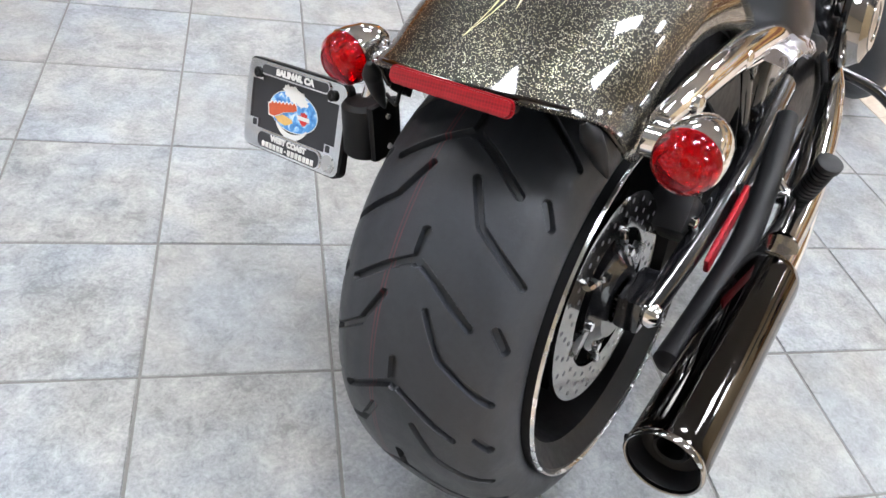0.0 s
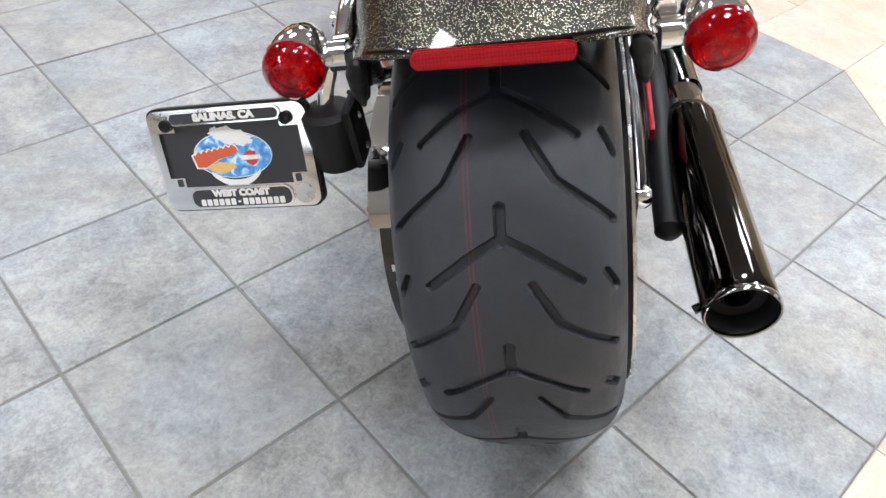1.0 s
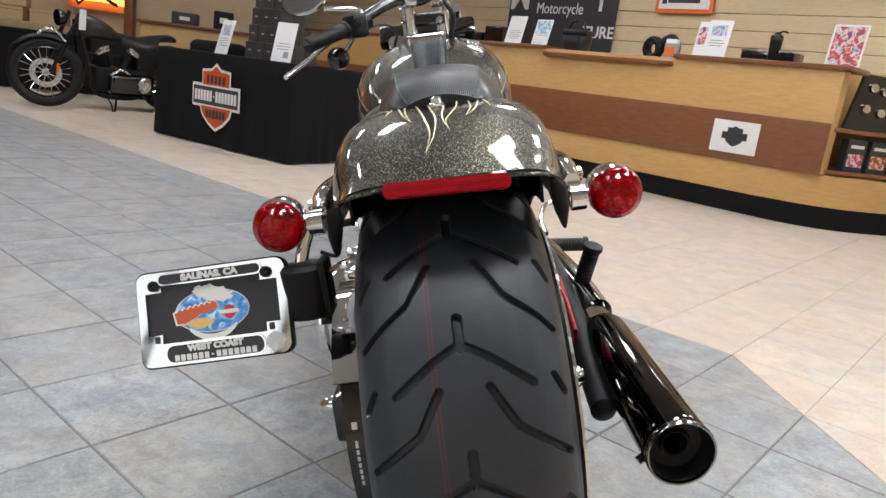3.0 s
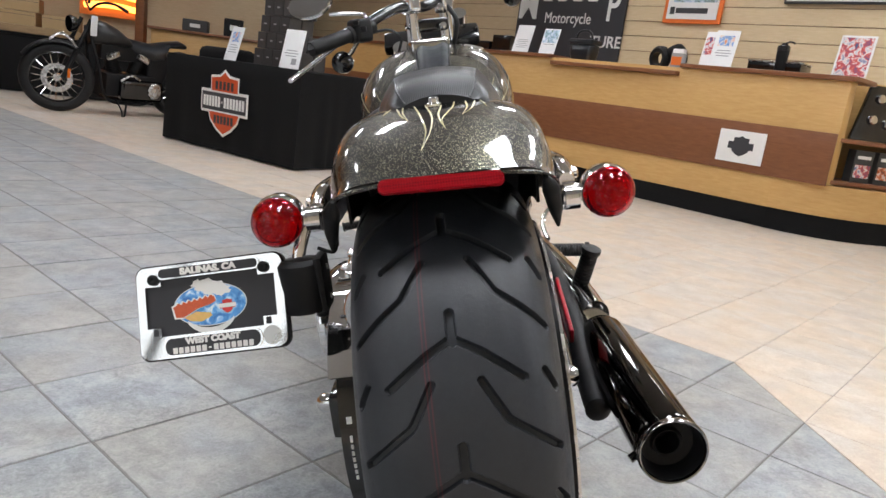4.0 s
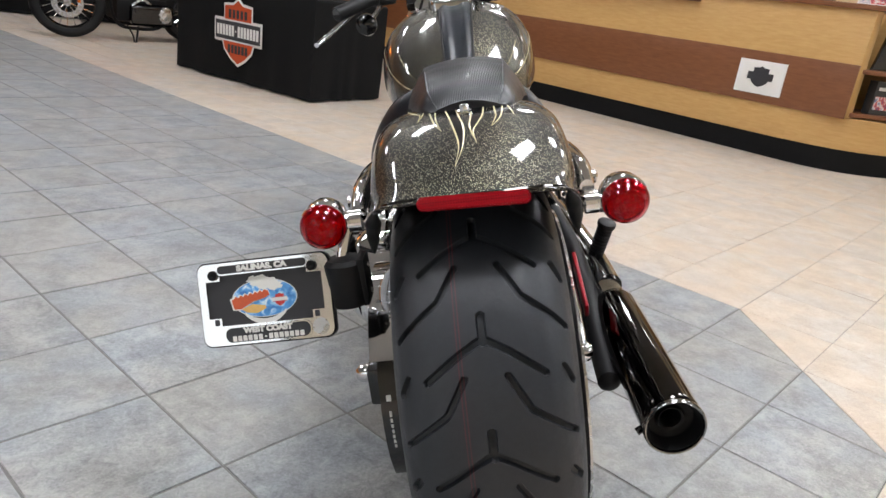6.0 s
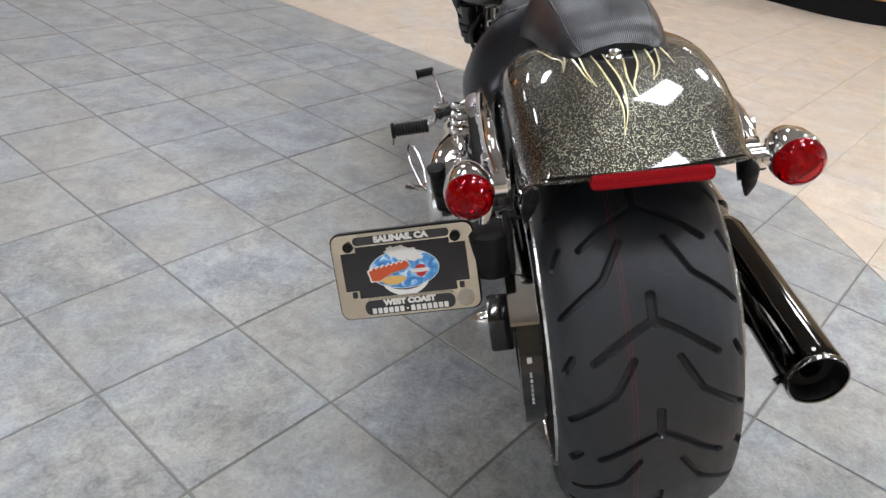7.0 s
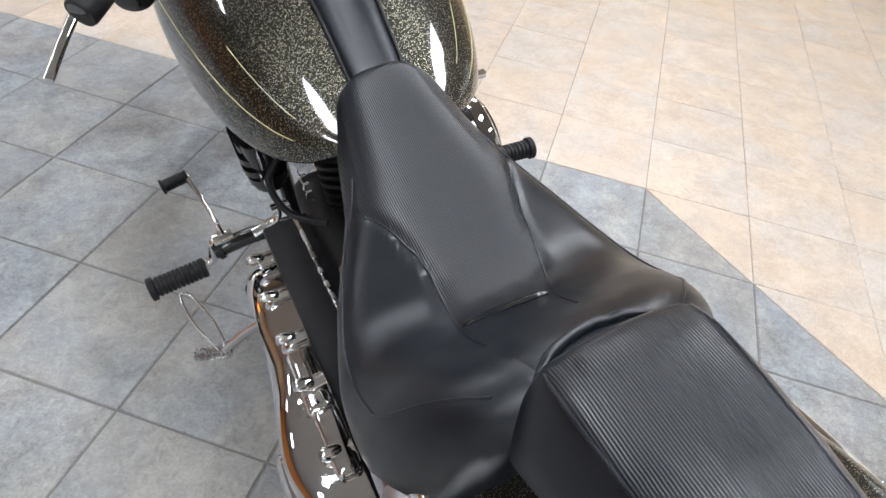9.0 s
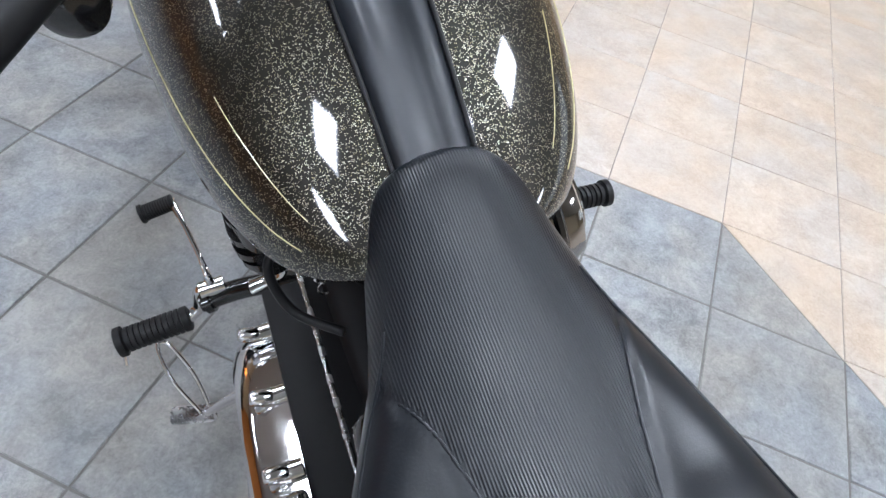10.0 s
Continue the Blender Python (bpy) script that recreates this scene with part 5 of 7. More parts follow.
part("heat_shield", tube([(0.246, 0.24, 0.335), (0.236, 0.40, 0.345), (0.212, 0.58, 0.362), (0.185, 0.74, 0.385)], [0.024, 0.027, 0.027, 0.020], 18, 6, 1.1), CHROME_MID, bike, "chrome heat shield")
part("lower_pipe", join(tube([(0.192, -0.01, 0.275), (0.196, 0.10, 0.292), (0.20, 0.22, 0.33), (0.19, 0.34, 0.39), (0.17, 0.46, 0.43)], [0.019, 0.020, 0.020, 0.018, 0.018], 16), lathe([(-0.010, 0.0), (-0.008, 0.012), (0.0, 0.0195)], (0.192, -0.01, 0.275), (0.03, 1, 0.12), 16)), MATT_BLACK, bike, "black lower tube")

# passenger pegs, folded up


def ribbed_peg(name, a, b, r, parent, label):
    a, b = Vector(a), Vector(b)
    d, prof = (b - a), []
    n = 11
    L = d.length
    for k in range(n):
        s = L * (0.06 + 0.82 * k / n)
        prof += [(s, r), (s + L * 0.045, r), (s + L * 0.05, r * 0.86), (s + L * 0.07, r * 0.86)]
    prof = [(0, 0), (0, r * 0.8), (L * 0.02, r)] + prof + [(L * 0.90, r), (L * 0.90, r * 1.18), (L * 0.985, r * 1.18), (L, r * 1.05), (L, 0)]
    return part(name, lathe(prof, a, d, 20), RUBBER, parent, label)


pp = ribbed_peg("passenger_peg", (0.233, 0.352, 0.345), (0.264, 0.331, 0.437), 0.0160, bike, "black ribbed passenger peg folded up")
part("peg_hinge", tube([(0.246, 0.375, 0.333), (0.232, 0.373, 0.336), (0.215, 0.37, 0.345), (0.16, 0.38, 0.40)], [0.014, 0.015, 0.011, 0.011], 12), CHROME, pp)
part("peg_bracket", tube([(0.15, 0.29, 0.372), (0.19, 0.33, 0.358), (0.235, 0.368, 0.342)], 0.010, 10), BLACK, pp)
pl = ribbed_peg("passenger_peg", (-0.263, 0.341, 0.362), (-0.268, 0.329, 0.460), 0.0160, bike, "black ribbed passenger peg folded up")
part("peg_hinge", tube([(-0.272, 0.342, 0.356), (-0.255, 0.346, 0.355), (-0.235, 0.36, 0.355), (-0.17, 0.40, 0.365)], [0.014, 0.015, 0.009, 0.009], 12), BLACK, pl)

# seats


def lerp(y, ys, vs):
    return float(np.interp(y, ys, vs))


def smooth_table(ys, vs):
    fy = np.linspace(ys[0], ys[-1], 240)
    fv = np.interp(fy, ys, vs)
    k = np.ones(17) / 17
    fv2 = np.convolve(np.pad(fv, 8, "reflect", reflect_type="odd"), k, "valid")
    return lambda y: float(np.interp(y, fy, fv2))


SY = [0.235, 0.25, 0.27, 0.30, 0.34, 0.38, 0.42, 0.46, 0.50, 0.54, 0.58, 0.62, 0.66, 0.70, 0.735, 0.750, 0.758, 0.763]
seat_w = smooth_table(SY, [0.095, 0.125, 0.148, 0.168, 0.178, 0.181, 0.178, 0.170, 0.158, 0.145, 0.128, 0.112, 0.098, 0.086, 0.074, 0.060, 0.042, 0.022])
seat_t = smooth_table(SY, [0.752, 0.762, 0.763, 0.752, 0.718, 0.680, 0.660, 0.660, 0.668, 0.678, 0.690, 0.704, 0.719, 0.737, 0.753, 0.757, 0.752, 0.738])
seat_b = smooth_table(SY, [0.640, 0.620, 0.605, 0.590, 0.580, 0.575, 0.572, 0.572, 0.575, 0.582, 0.592, 0.605, 0.620, 0.640, 0.665, 0.690, 0.705, 0.715])


def seat_point(f, y, lift=0.0):
    """On the seat's skin: f from -1 to 1 across."""
    w, t, b = seat_w(y), seat_t(y), seat_b(y)
    if f < 0:
        w += lerp(y, (0.25, 0.34, 0.44, 0.52, 0.62), (0.008, 0.017, 0.018, 0.013, 0.0))
    n = 2.7
    z = b + (t - b) * max(0.0, 1 - abs(f) ** n) ** (1 / n)
    dish = 0.008 * math.exp(-((y - 0.37) / 0.07) ** 2) * math.exp(-((abs(f) - 0.66) / 0.20) ** 2) - 0.009 * math.exp(-((y - 0.475) / 0.06) ** 2) * math.exp(-((abs(f) - 0.60) / 0.20) ** 2)
    groove = -0.004 * math.exp(-((abs(f) - seat_panel(y, f)) / 0.03) ** 2) if y < 0.66 else 0.0
    return Vector((f * w, y, z + dish + groove + lift))


def seat_panel(y, side):
    """How far the ribbed middle reaches to one side, as a share of the seat's half width."""
    if side < 0:
        return lerp(y, (0.30, 0.385, 0.43, 0.48, 0.51, 0.55, 0.575, 0.62, 0.70), (0.34, 0.325, 0.315, 0.32, 0.36, 0.48, 0.62, 0.97, 1.0))
    return lerp(y, (0.30, 0.385, 0.43, 0.475, 0.52, 0.555, 0.59, 0.63, 0.70), (0.14, 0.20, 0.29, 0.385, 0.49, 0.61, 0.77, 0.97, 1.0))


def rider_seat():
    bm = bmesh.new()
    fs = [math.copysign(abs(math.sin(radians(p))) ** 0.72, p) for p in np.linspace(-90, 90, 73)]
    ys = np.concatenate([np.linspace(0.235, 0.735, 100), np.linspace(0.738, 0.763, 16)])
    rows = [[bm.verts.new(seat_point(f, y)) for f in fs] for y in ys]
    for a, b, y in zip(rows, rows[1:], ys):
        for i in range(len(fs) - 1):
            f = bm.faces.new((a[i], a[i + 1], b[i + 1], b[i]))
            mid = (fs[i] + fs[i + 1]) / 2
            if abs(mid) < seat_panel(y, mid) and y > 0.385:
                f.material_index = 1
    for a, b in zip(rows, rows[1:]):
        bm.faces.new((a[0], b[0], b[-1], a[-1]))
    bm.faces.new(rows[0])
    bm.faces.new(rows[-1][::-1])
    return bm


seat = part("rider_seat", rider_seat(), [LEATHER, RIBBED], bike, "black leather rider seat with a ribbed middle and stitched seams")
for s in (-1, 1):
    part("piping", tube([seat_point(s * seat_panel(y, s), y, 0.0008) for y in np.linspace(0.335, 0.585, 18)], 0.0015, 8, 3), LEATHER, seat)
    part("seam", tube([seat_point(s * lerp(y, (0.26, 0.34, 0.48, 0.58, 0.64), (0.55, 0.88, 0.93, 0.90, 0.80)), y, 0.0006) for y in np.linspace(0.27, 0.64, 20)], 0.0016, 8, 2), LEATHER, seat)
part("welt", tube([seat_point(f, 0.398 - 0.012 * (f + 0.36) / 0.5, 0.0006) for f in np.linspace(-0.31, 0.16, 12)], [0.0018] + [0.0044] * 10 + [0.0018], 10, 2), GLOSS_VINYL, seat, "glossy black welt across the fold")

PY = [-0.014, -0.006, 0.004, 0.02, 0.06, 0.12, 0.18, 0.225, 0.250, 0.264, 0.270]
pil_in = smooth_table(PY, [0.046, 0.052, 0.056, 0.060, 0.063, 0.067, 0.071, 0.073, 0.071, 0.064, 0.052])
pil_out = smooth_table(PY, [0.056, 0.064, 0.070, 0.075, 0.083, 0.093, 0.102, 0.106, 0.102, 0.090, 0.070])
pil_t = smooth_table(PY, [0.758, 0.766, 0.773, 0.780, 0.790, 0.797, 0.799, 0.799, 0.795, 0.786, 0.764])
pil_b = smooth_table(PY, [0.742, 0.740, 0.739, 0.739, 0.738, 0.736, 0.728, 0.715, 0.705, 0.700, 0.700])
PIL_X = (0.0, 0.30, 0.55, 0.70, 0.86, 1.0)


def pil_point(f, y, lift=0.0):
    """On the pillion's skin: a crowned top, a rolled edge at 0.6 and sides that slope outwards."""
    i, o, t, b = pil_in(y), pil_out(y), pil_t(y), pil_b(y)
    x = float(np.interp(abs(f), PIL_X, (0, i * 0.5, i * 0.92, i + (o - i) * 0.25, i + (o - i) * 0.8, o)))
    z = float(np.interp(abs(f), PIL_X, (t, t - 0.003, t - 0.009, t - 0.009 - (t - b) * 0.22, b + (t - b) * 0.28, b)))
    return Vector((0.008 + math.copysign(x, f), y, z + lift))


def pillion():
    bm = bmesh.new()
    fs = list(np.linspace(-1, 1, 65))
    ys = np.concatenate([np.linspace(-0.014, 0.01, 12, endpoint=False), np.linspace(0.01, 0.245, 50, endpoint=False), np.linspace(0.245, 0.270, 14)])
    grid = np.array([[pil_point(f, y) for f in fs] for y in ys])
    # soft upholstery: the creases of the section are eased
    for _ in range(3):
        grid[:, 1:-1] = 0.25 * grid[:, :-2] + 0.5 * grid[:, 1:-1] + 0.25 * grid[:, 2:]
    rows = [[bm.verts.new(p) for p in r] for r in grid]
    for a, b, y in zip(rows, rows[1:], ys):
        for i in range(len(fs) - 1):
            f = bm.faces.new((a[i], a[i + 1], b[i + 1], b[i]))
            if abs(fs[i] + fs[i + 1]) / 2 < 0.56 and y < 0.25:
                f.material_index = 1
    for a, b in zip(rows, rows[1:]):
        bm.faces.new((a[0], b[0], b[-1], a[-1]))
    bm.faces.new(rows[0])
    bm.faces.new(rows[-1][::-1])
    return bm


pil = part("passenger_seat", pillion(), [LEATHER, RIBBED], bike, "black ribbed passenger pillion seat")
for s in (-1, 1):
    part("seam", tube([pil_point(s * 0.565, y, -0.0008) for y in np.linspace(-0.012, 0.25, 18)], 0.0016, 8, 2), LEATHER, pil)
part("rear_welt", tube([seat_point(f, 0.284 - 0.046 * (f - 0.05) ** 2 / 0.36, 0.0040) for f in np.linspace(-0.72, 0.68, 22)], [0.0015, 0.003] + [0.0046] * 18 + [0.003, 0.0015], 12, 2), LEATHER, seat, "rolled leather edge against the passenger seat")
part("seat_screw", join(lathe([(0, 0), (0, 0.011), (0.004, 0.011), (0.005, 0.008), (0.010, 0.0075), (0.012, 0.004), (0.012, 0)], fender_point(0, 83.2), (0, -0.1, 1), 18), box((0.016, 0.03, 0.004), fender_point(0, 85.5, 0.002), Matrix.Rotation(radians(4), 3, "X"), 0.0015)), CHROME, pil, "chrome knurled seat screw")

# tank
TY = [0.690, 0.700, 0.715, 0.74, 0.78, 0.83, 0.89, 0.96, 1.04, 1.12, 1.20, 1.27, 1.32]
tank_w = smooth_table(TY, [0.070, 0.092, 0.112, 0.138, 0.163, 0.184, 0.200, 0.212, 0.221, 0.224, 0.212, 0.165, 0.10])
tank_t = smooth_table(TY, [0.698, 0.706, 0.716, 0.734, 0.765, 0.800, 0.833, 0.860, 0.879, 0.886, 0.882, 0.868, 0.845])
tank_b = smooth_table(TY, [0.680, 0.668, 0.655, 0.640, 0.626, 0.615, 0.610, 0.610, 0.615, 0.625, 0.650, 0.69, 0.73])


def tank_point(p, y, lift=0.0):
    """Round the tank's section: p degrees from the right side over the top."""
    w, t, b = tank_w(y) + lift, tank_t(y) + lift, tank_b(y) - lift
    c = b + (t - b) * 0.30
    s, q = math.sin(radians(p)), math.cos(radians(p))
    n = 2.5
    z = c + ((t - c) if s > 0 else (c - b)) * math.copysign(abs(s) ** (2 / n), s)
    return Vector(((w if q < 0 else w * 0.955) * math.copysign(abs(q) ** (2 / n), q), y, z))


tank = part("fuel_tank", loft([[tank_point(p, y) for p in np.linspace(0, 360, 72, endpoint=False)] for y in np.concatenate([np.linspace(0.690, 0.74, 16, endpoint=False), np.linspace(0.74, 1.32, 50)])]), FLAKE, bike, "wide black metalflake fuel tank with gold pinstripes")
for p in (20, 160):
    part("pinstripe", tube([tank_point(p, y, 0.0004) for y in np.linspace(0.735, 1.24, 26)], 0.0007, 6, 2), GOLD, tank, "gold pinstripe")
    part("pinstripe", tube([tank_point(p + (20 if p < 90 else -20), y, 0.0003) for y in np.linspace(0.745, 0.86, 12)], 0.0005, 6, 2), GOLD, tank, "fine gold pinstripe")


def console():
    rings = []
    for y in np.linspace(0.725, 1.20, 40):
        w = lerp(y, (0.70, 0.80, 0.95, 1.17), (0.034, 0.037, 0.043, 0.050))
        z = tank_t(y) - 0.002
        ring = []
        ring.append(Vector((-w, y, z - 0.012)))
        for f in np.linspace(-1, 1, 33):
            h = 0.0055 + 0.0065 * math.exp(-((abs(f) - 0.62) / 0.26) ** 2) - 0.007 * max(0.0, (abs(f) - 0.82) / 0.18) ** 2
            ring.append(Vector((f * w, y, z + h)))
        ring.append(Vector((w, y, z - 0.012)))
        rings.append(ring)
    return loft(rings)


dash = part("tank_console", console(), CONSOLE, bike, "black satin console strip along the tank")
part("console_trim", join(*[tube([(s * lerp(y, (0.70, 0.80, 0.95, 1.17), (0.035, 0.038, 0.044, 0.051)), y, tank_t(y) + 0.001) for y in np.linspace(0.735, 1.20, 16)], 0.0025, 8, 2) for s in (-1, 1)]), RUBBER, dash)
part("fuel_cap", lathe([(0, 0), (0, 0.036), (0.006, 0.038), (0.012, 0.034), (0.014, 0)], (0.105, 1.07, tank_point(60, 1.07).z - 0.006), (0.28, 0, 1), 32), CHROME, tank, "round chrome fuel cap")

# handlebar, turned to the left
SC = Vector((0.0, 1.050, 0.985))
GL = Vector((-0.290, 0.800, 0.890))
GR = Vector((0.315, 1.290, 1.10))
bar_pts = [GL, GL.lerp(SC, 0.36) + Vector((0, 0, 0.006)), GL.lerp(SC, 0.72) + Vector((0, 0, 0.022)), SC, GR.lerp(SC, 0.7) + Vector((0, 0, 0.022)), GR.lerp(SC, 0.36) + Vector((0, 0, 0.006)), GR]
hb = part("handlebar", tube(bar_pts, 0.0142, 20), BLACK, bike, "black handlebar turned to the left")
for g, nm in ((GL, "clutch_lever"), (GR, "brake_lever")):
    d = (SC - g).normalized()
    part("grip", lathe([(0, 0), (0, 0.017), (0.004, 0.0185), (0.115, 0.0178), (0.118, 0.021), (0.126, 0.021), (0.126, 0)], g, d, 24), RUBBER, hb, "black rubber grip")
    at = g + d * 0.155
    part("switch_housing", join(box((0.05, 0.05, 0.058), at, Matrix.Rotation(math.atan2(d.y, d.x), 3, "Z"), 0.012, 3), lathe([(0, 0), (0, 0.019), (0.02, 0.019), (0.022, 0)], at + d * 0.022, d, 18), box((0.014, 0.02, 0.012), at + Vector((-0.004, -0.026, 0.018)), None, 0.003), box((0.014, 0.02, 0.012), at + Vector((0.012, -0.026, 0.002)), None, 0.003)), MATT_BLACK, hb, "black switch housing with buttons")
    fwd = Vector((-d.y, d.x, 0)) * (1 if g.x < 0 else -1)
    fwd = fwd if fwd.y > 0 else -fwd
    part(nm, tube([at + fwd * 0.035 + Vector((0, 0, -0.004)), g + d * 0.10 + fwd * 0.062 + Vector((0, 0, -0.022)), g + d * 0.02 + fwd * 0.064 + Vector((0, 0, -0.044)), g - d * 0.042 + fwd * 0.052 + Vector((0, 0, -0.056))], [0.010, 0.009, 0.0085, 0.0095], 12, 6, 0.65), CHROME, hb, "chrome hand lever")
    part("lever_clamp", box((0.03, 0.034, 0.028), at + d * 0.022 + fwd * 0.02, Matrix.Rotation(math.atan2(d.y, d.x), 3, "Z"), 0.007), CHROME, hb)
    side = -1 if g.x < 0 else 1
    # turn signal under the bar and mirror above it
    b0 = at - d * 0.030 + Vector((0, 0.03, -0.052))
    fs = part("front_signal", lathe([(-0.02, 0.0), (-0.018, 0.016), (-0.008, 0.027), (0.004, 0.029), (0.03, 0.025), (0.05, 0.014), (0.058, 0.0)], b0 + Vector((side * 0.035, 0, -0.012)), (0, 1, 0), 28), BLACK, hb, "black front turn signal")
    part("signal_stem", tube([b0 + Vector((side * 0.02, 0, 0)), b0 + Vector((0, 0, 0.02)), at + d * 0.01], 0.006, 10), CHROME, fs)
    mc = at + Vector((side * 0.125, 0.050, 0.084))
    mm = frame_of(mc, (1, 0.25 * side, 0.12), (0.0, 0.22, 1))
    shape = [(0.062 * math.cos(a) * (1 + 0.10 * math.sin(a)), 0.036 * math.sin(a)) for a in np.linspace(0, 2 * math.pi, 40, endpoint=False)]
    mir = part("mirror", plate(shape, 0.016, mm @ Matrix.Translation((0, 0, -0.012)), 0.003), CHROME, hb, "oval chrome rear-view mirror")
    part("mirror_glass", plate([(x * 0.92, y * 0.90) for x, y in shape], 0.001, mm @ Matrix.Translation((0, 0, 0.0045))), MIRROR, mir, "mirror glass", smooth=False)
    part("mirror_stem", tube([at + d * 0.02 + Vector((0, 0.015, 0.02)), at + Vector((side * -0.005, 0.045, 0.045)), mc + Vector((side * -0.045, 0.012, -0.028))], 0.0055, 10), CHROME, mir)
for s in (-1, 1):
    off = Vector((0.045 * s, 0.04 * s * 0.9, 0))
    part("riser", join(tube([SC + off + Vector((0, 0.012, -0.095)), SC + off + Vector((0, 0.004, -0.02))], [0.020, 0.017], 18, 3), box((0.04, 0.05, 0.042), SC + off, Matrix.Rotation(radians(43), 3, "Z"), 0.012, 3)), CHROME, hb, "chrome handlebar riser")
part("riser_cover", box((0.112, 0.085, 0.085), SC + Vector((-0.012, 0.0, -0.128)), Matrix.Rotation(radians(10), 3, "Z"), 0.016, 3), CHROME_MID, hb, "chrome riser cover")
for bx, bz in ((-0.055, -0.062), (0.035, -0.062), (-0.050, -0.020), (0.035, -0.015)):
    part("clamp_bolt", lathe([(0, 0), (0, 0.011), (0.010, 0.011), (0.014, 0.006), (0.014, 0)], SC + Vector((bx, -0.020, bz)), (0, -1, 0.5), 16), CHROME, hb)
part("bar_clamp", box((0.115, 0.050, 0.034), SC + Vector((-0.008, -0.002, -0.052)), Matrix.Rotation(radians(20), 3, "Z"), 0.010, 3), BLACK, hb, "black bar clamp")
part("cable_bundle", tube([SC + Vector((0.05, 0.02, 0.0)), SC + Vector((0.075, 0.0, -0.05)), SC + Vector((0.06, 0.03, -0.11)), SC + Vector((0.05, 0.09, -0.16))], 0.007, 10), RUBBER, hb, "black cables")
part("clutch_cable", tube([GL + (SC - GL) * 0.45 + Vector((0, 0.03, -0.01)), (-0.10, 1.10, 0.93), (-0.07, 1.17, 0.84), (-0.06, 1.18, 0.70)], 0.004, 8), RUBBER, hb)

# front end
FORK = []
FA = Vector((0.0, 1.71, 0.350))
fw = part("front_wheel", lathe([(-0.045, 0.275), (-0.052, 0.270), (-0.044, 0.250), (0.044, 0.250), (0.052, 0.270), (0.045, 0.275)], FA, (1, 0, 0), 72), BLACK, bike, "black front wheel")
part("tyre", lathe([(-0.040, 0.268), (-0.056, 0.285), (-0.062, 0.305), (-0.052, 0.328), (-0.028, 0.343), (0.0, 0.347), (0.028, 0.343), (0.052, 0.328), (0.062, 0.305), (0.056, 0.285), (0.040, 0.268)], FA, (1, 0, 0), 96), TYRE, fw)
part("hub", lathe([(-0.06, 0), (-0.06, 0.03), (-0.03, 0.04), (0.03, 0.04), (0.06, 0.03), (0.06, 0)], FA, (1, 0, 0), 24), BLACK, fw)
for k in range(10):
    a = 2 * math.pi * k / 10
    part("spoke", tube([FA + Vector((0, 0.03 * math.cos(a), 0.03 * math.sin(a))), FA + Vector((0, 0.255 * math.cos(a), 0.255 * math.sin(a)))], [0.011, 0.008], 8, 1), BLACK, fw)
for s in (-1, 1):
    FORK.append(part("fork_leg", join(tube([(s * 0.105, 1.70, 0.36), (s * 0.105, 1.45, 0.64)], 0.030, 20, 1), tube([(s * 0.105, 1.46, 0.63), (s * 0.105, 1.16, 0.93)], 0.024, 20, 1)), CHROME, bike, "chrome fork leg"))
part("triple_clamp", join(box((0.28, 0.07, 0.035), (0, 1.185, 0.905), Matrix.Rotation(radians(42), 3, "X"), 0.012), box((0.28, 0.07, 0.035), (0, 1.32, 0.765), Matrix.Rotation(radians(42), 3, "X"), 0.012)), BLACK, bike)
hl = part("headlight", lathe([(0.0, 0.078), (0.004, 0.084), (-0.02, 0.084), (-0.07, 0.070), (-0.11, 0.040), (-0.125, 0.0)], (0, 1.45, 0.84), (0, 1, -0.1), 40), CHROME, bike, "chrome headlight")
part("headlight_glass", lathe([(0.0, 0.077), (0.012, 0.055), (0.017, 0.0)], (0, 1.45, 0.84), (0, 1, -0.1), 40), MIRROR, hl)
rings = []
for th in np.linspace(35, 145, 24):
    a = radians(th)
    rings.append([FA + Vector((x, -(0.365 - 0.05 * (abs(x) / 0.085) ** 3) * math.cos(a), (0.365 - 0.05 * (abs(x) / 0.085) ** 3) * math.sin(a))) for x in np.linspace(-0.085, 0.085, 17)])
ff = part("front_fender", loft(rings, False, False), [FLAKE, MATT_BLACK], bike, "black metalflake front fender")
sol = ff.modifiers.new("thickness", "SOLIDIFY")
sol.thickness, sol.material_offset = 0.004, 1

# the whole front end is turned to the left about the steering stem
STEM = Vector((0, 1.18, 0.905))
turn_left = Matrix.Translation(STEM) @ Matrix.Rotation(radians(34), 4, Vector((0, -0.54, 0.57))) @ Matrix.Translation(-STEM)
for ob in [fw, hl, ff] + list(fw.children) + list(hl.children) + FORK:
    ob.data.transform(turn_left)

# frame, engine and left side
for s in (-1, 1):
    part("frame_tube", tube([(s * 0.03, 1.25, 0.80), (s * 0.10, 1.22, 0.55), (s * 0.12, 1.12, 0.25), (s * 0.13, 0.95, 0.16), (s * 0.14, 0.55, 0.17), (s * 0.13, 0.40, 0.34), (s * 0.11, 0.34, 0.56)], 0.017, 14), BLACK, bike, "black frame tube")
part("frame_backbone", tube([(0, 1.27, 0.80), (0, 1.0, 0.72), (0, 0.70, 0.60), (0, 0.40, 0.56)], 0.024, 14), BLACK, bike, "black frame backbone")
part("crankcase", box((0.24, 0.46, 0.20), (0.0, 0.82, 0.30), None, 0.04, 3), MATT_BLACK, bike, "black engine crankcase")
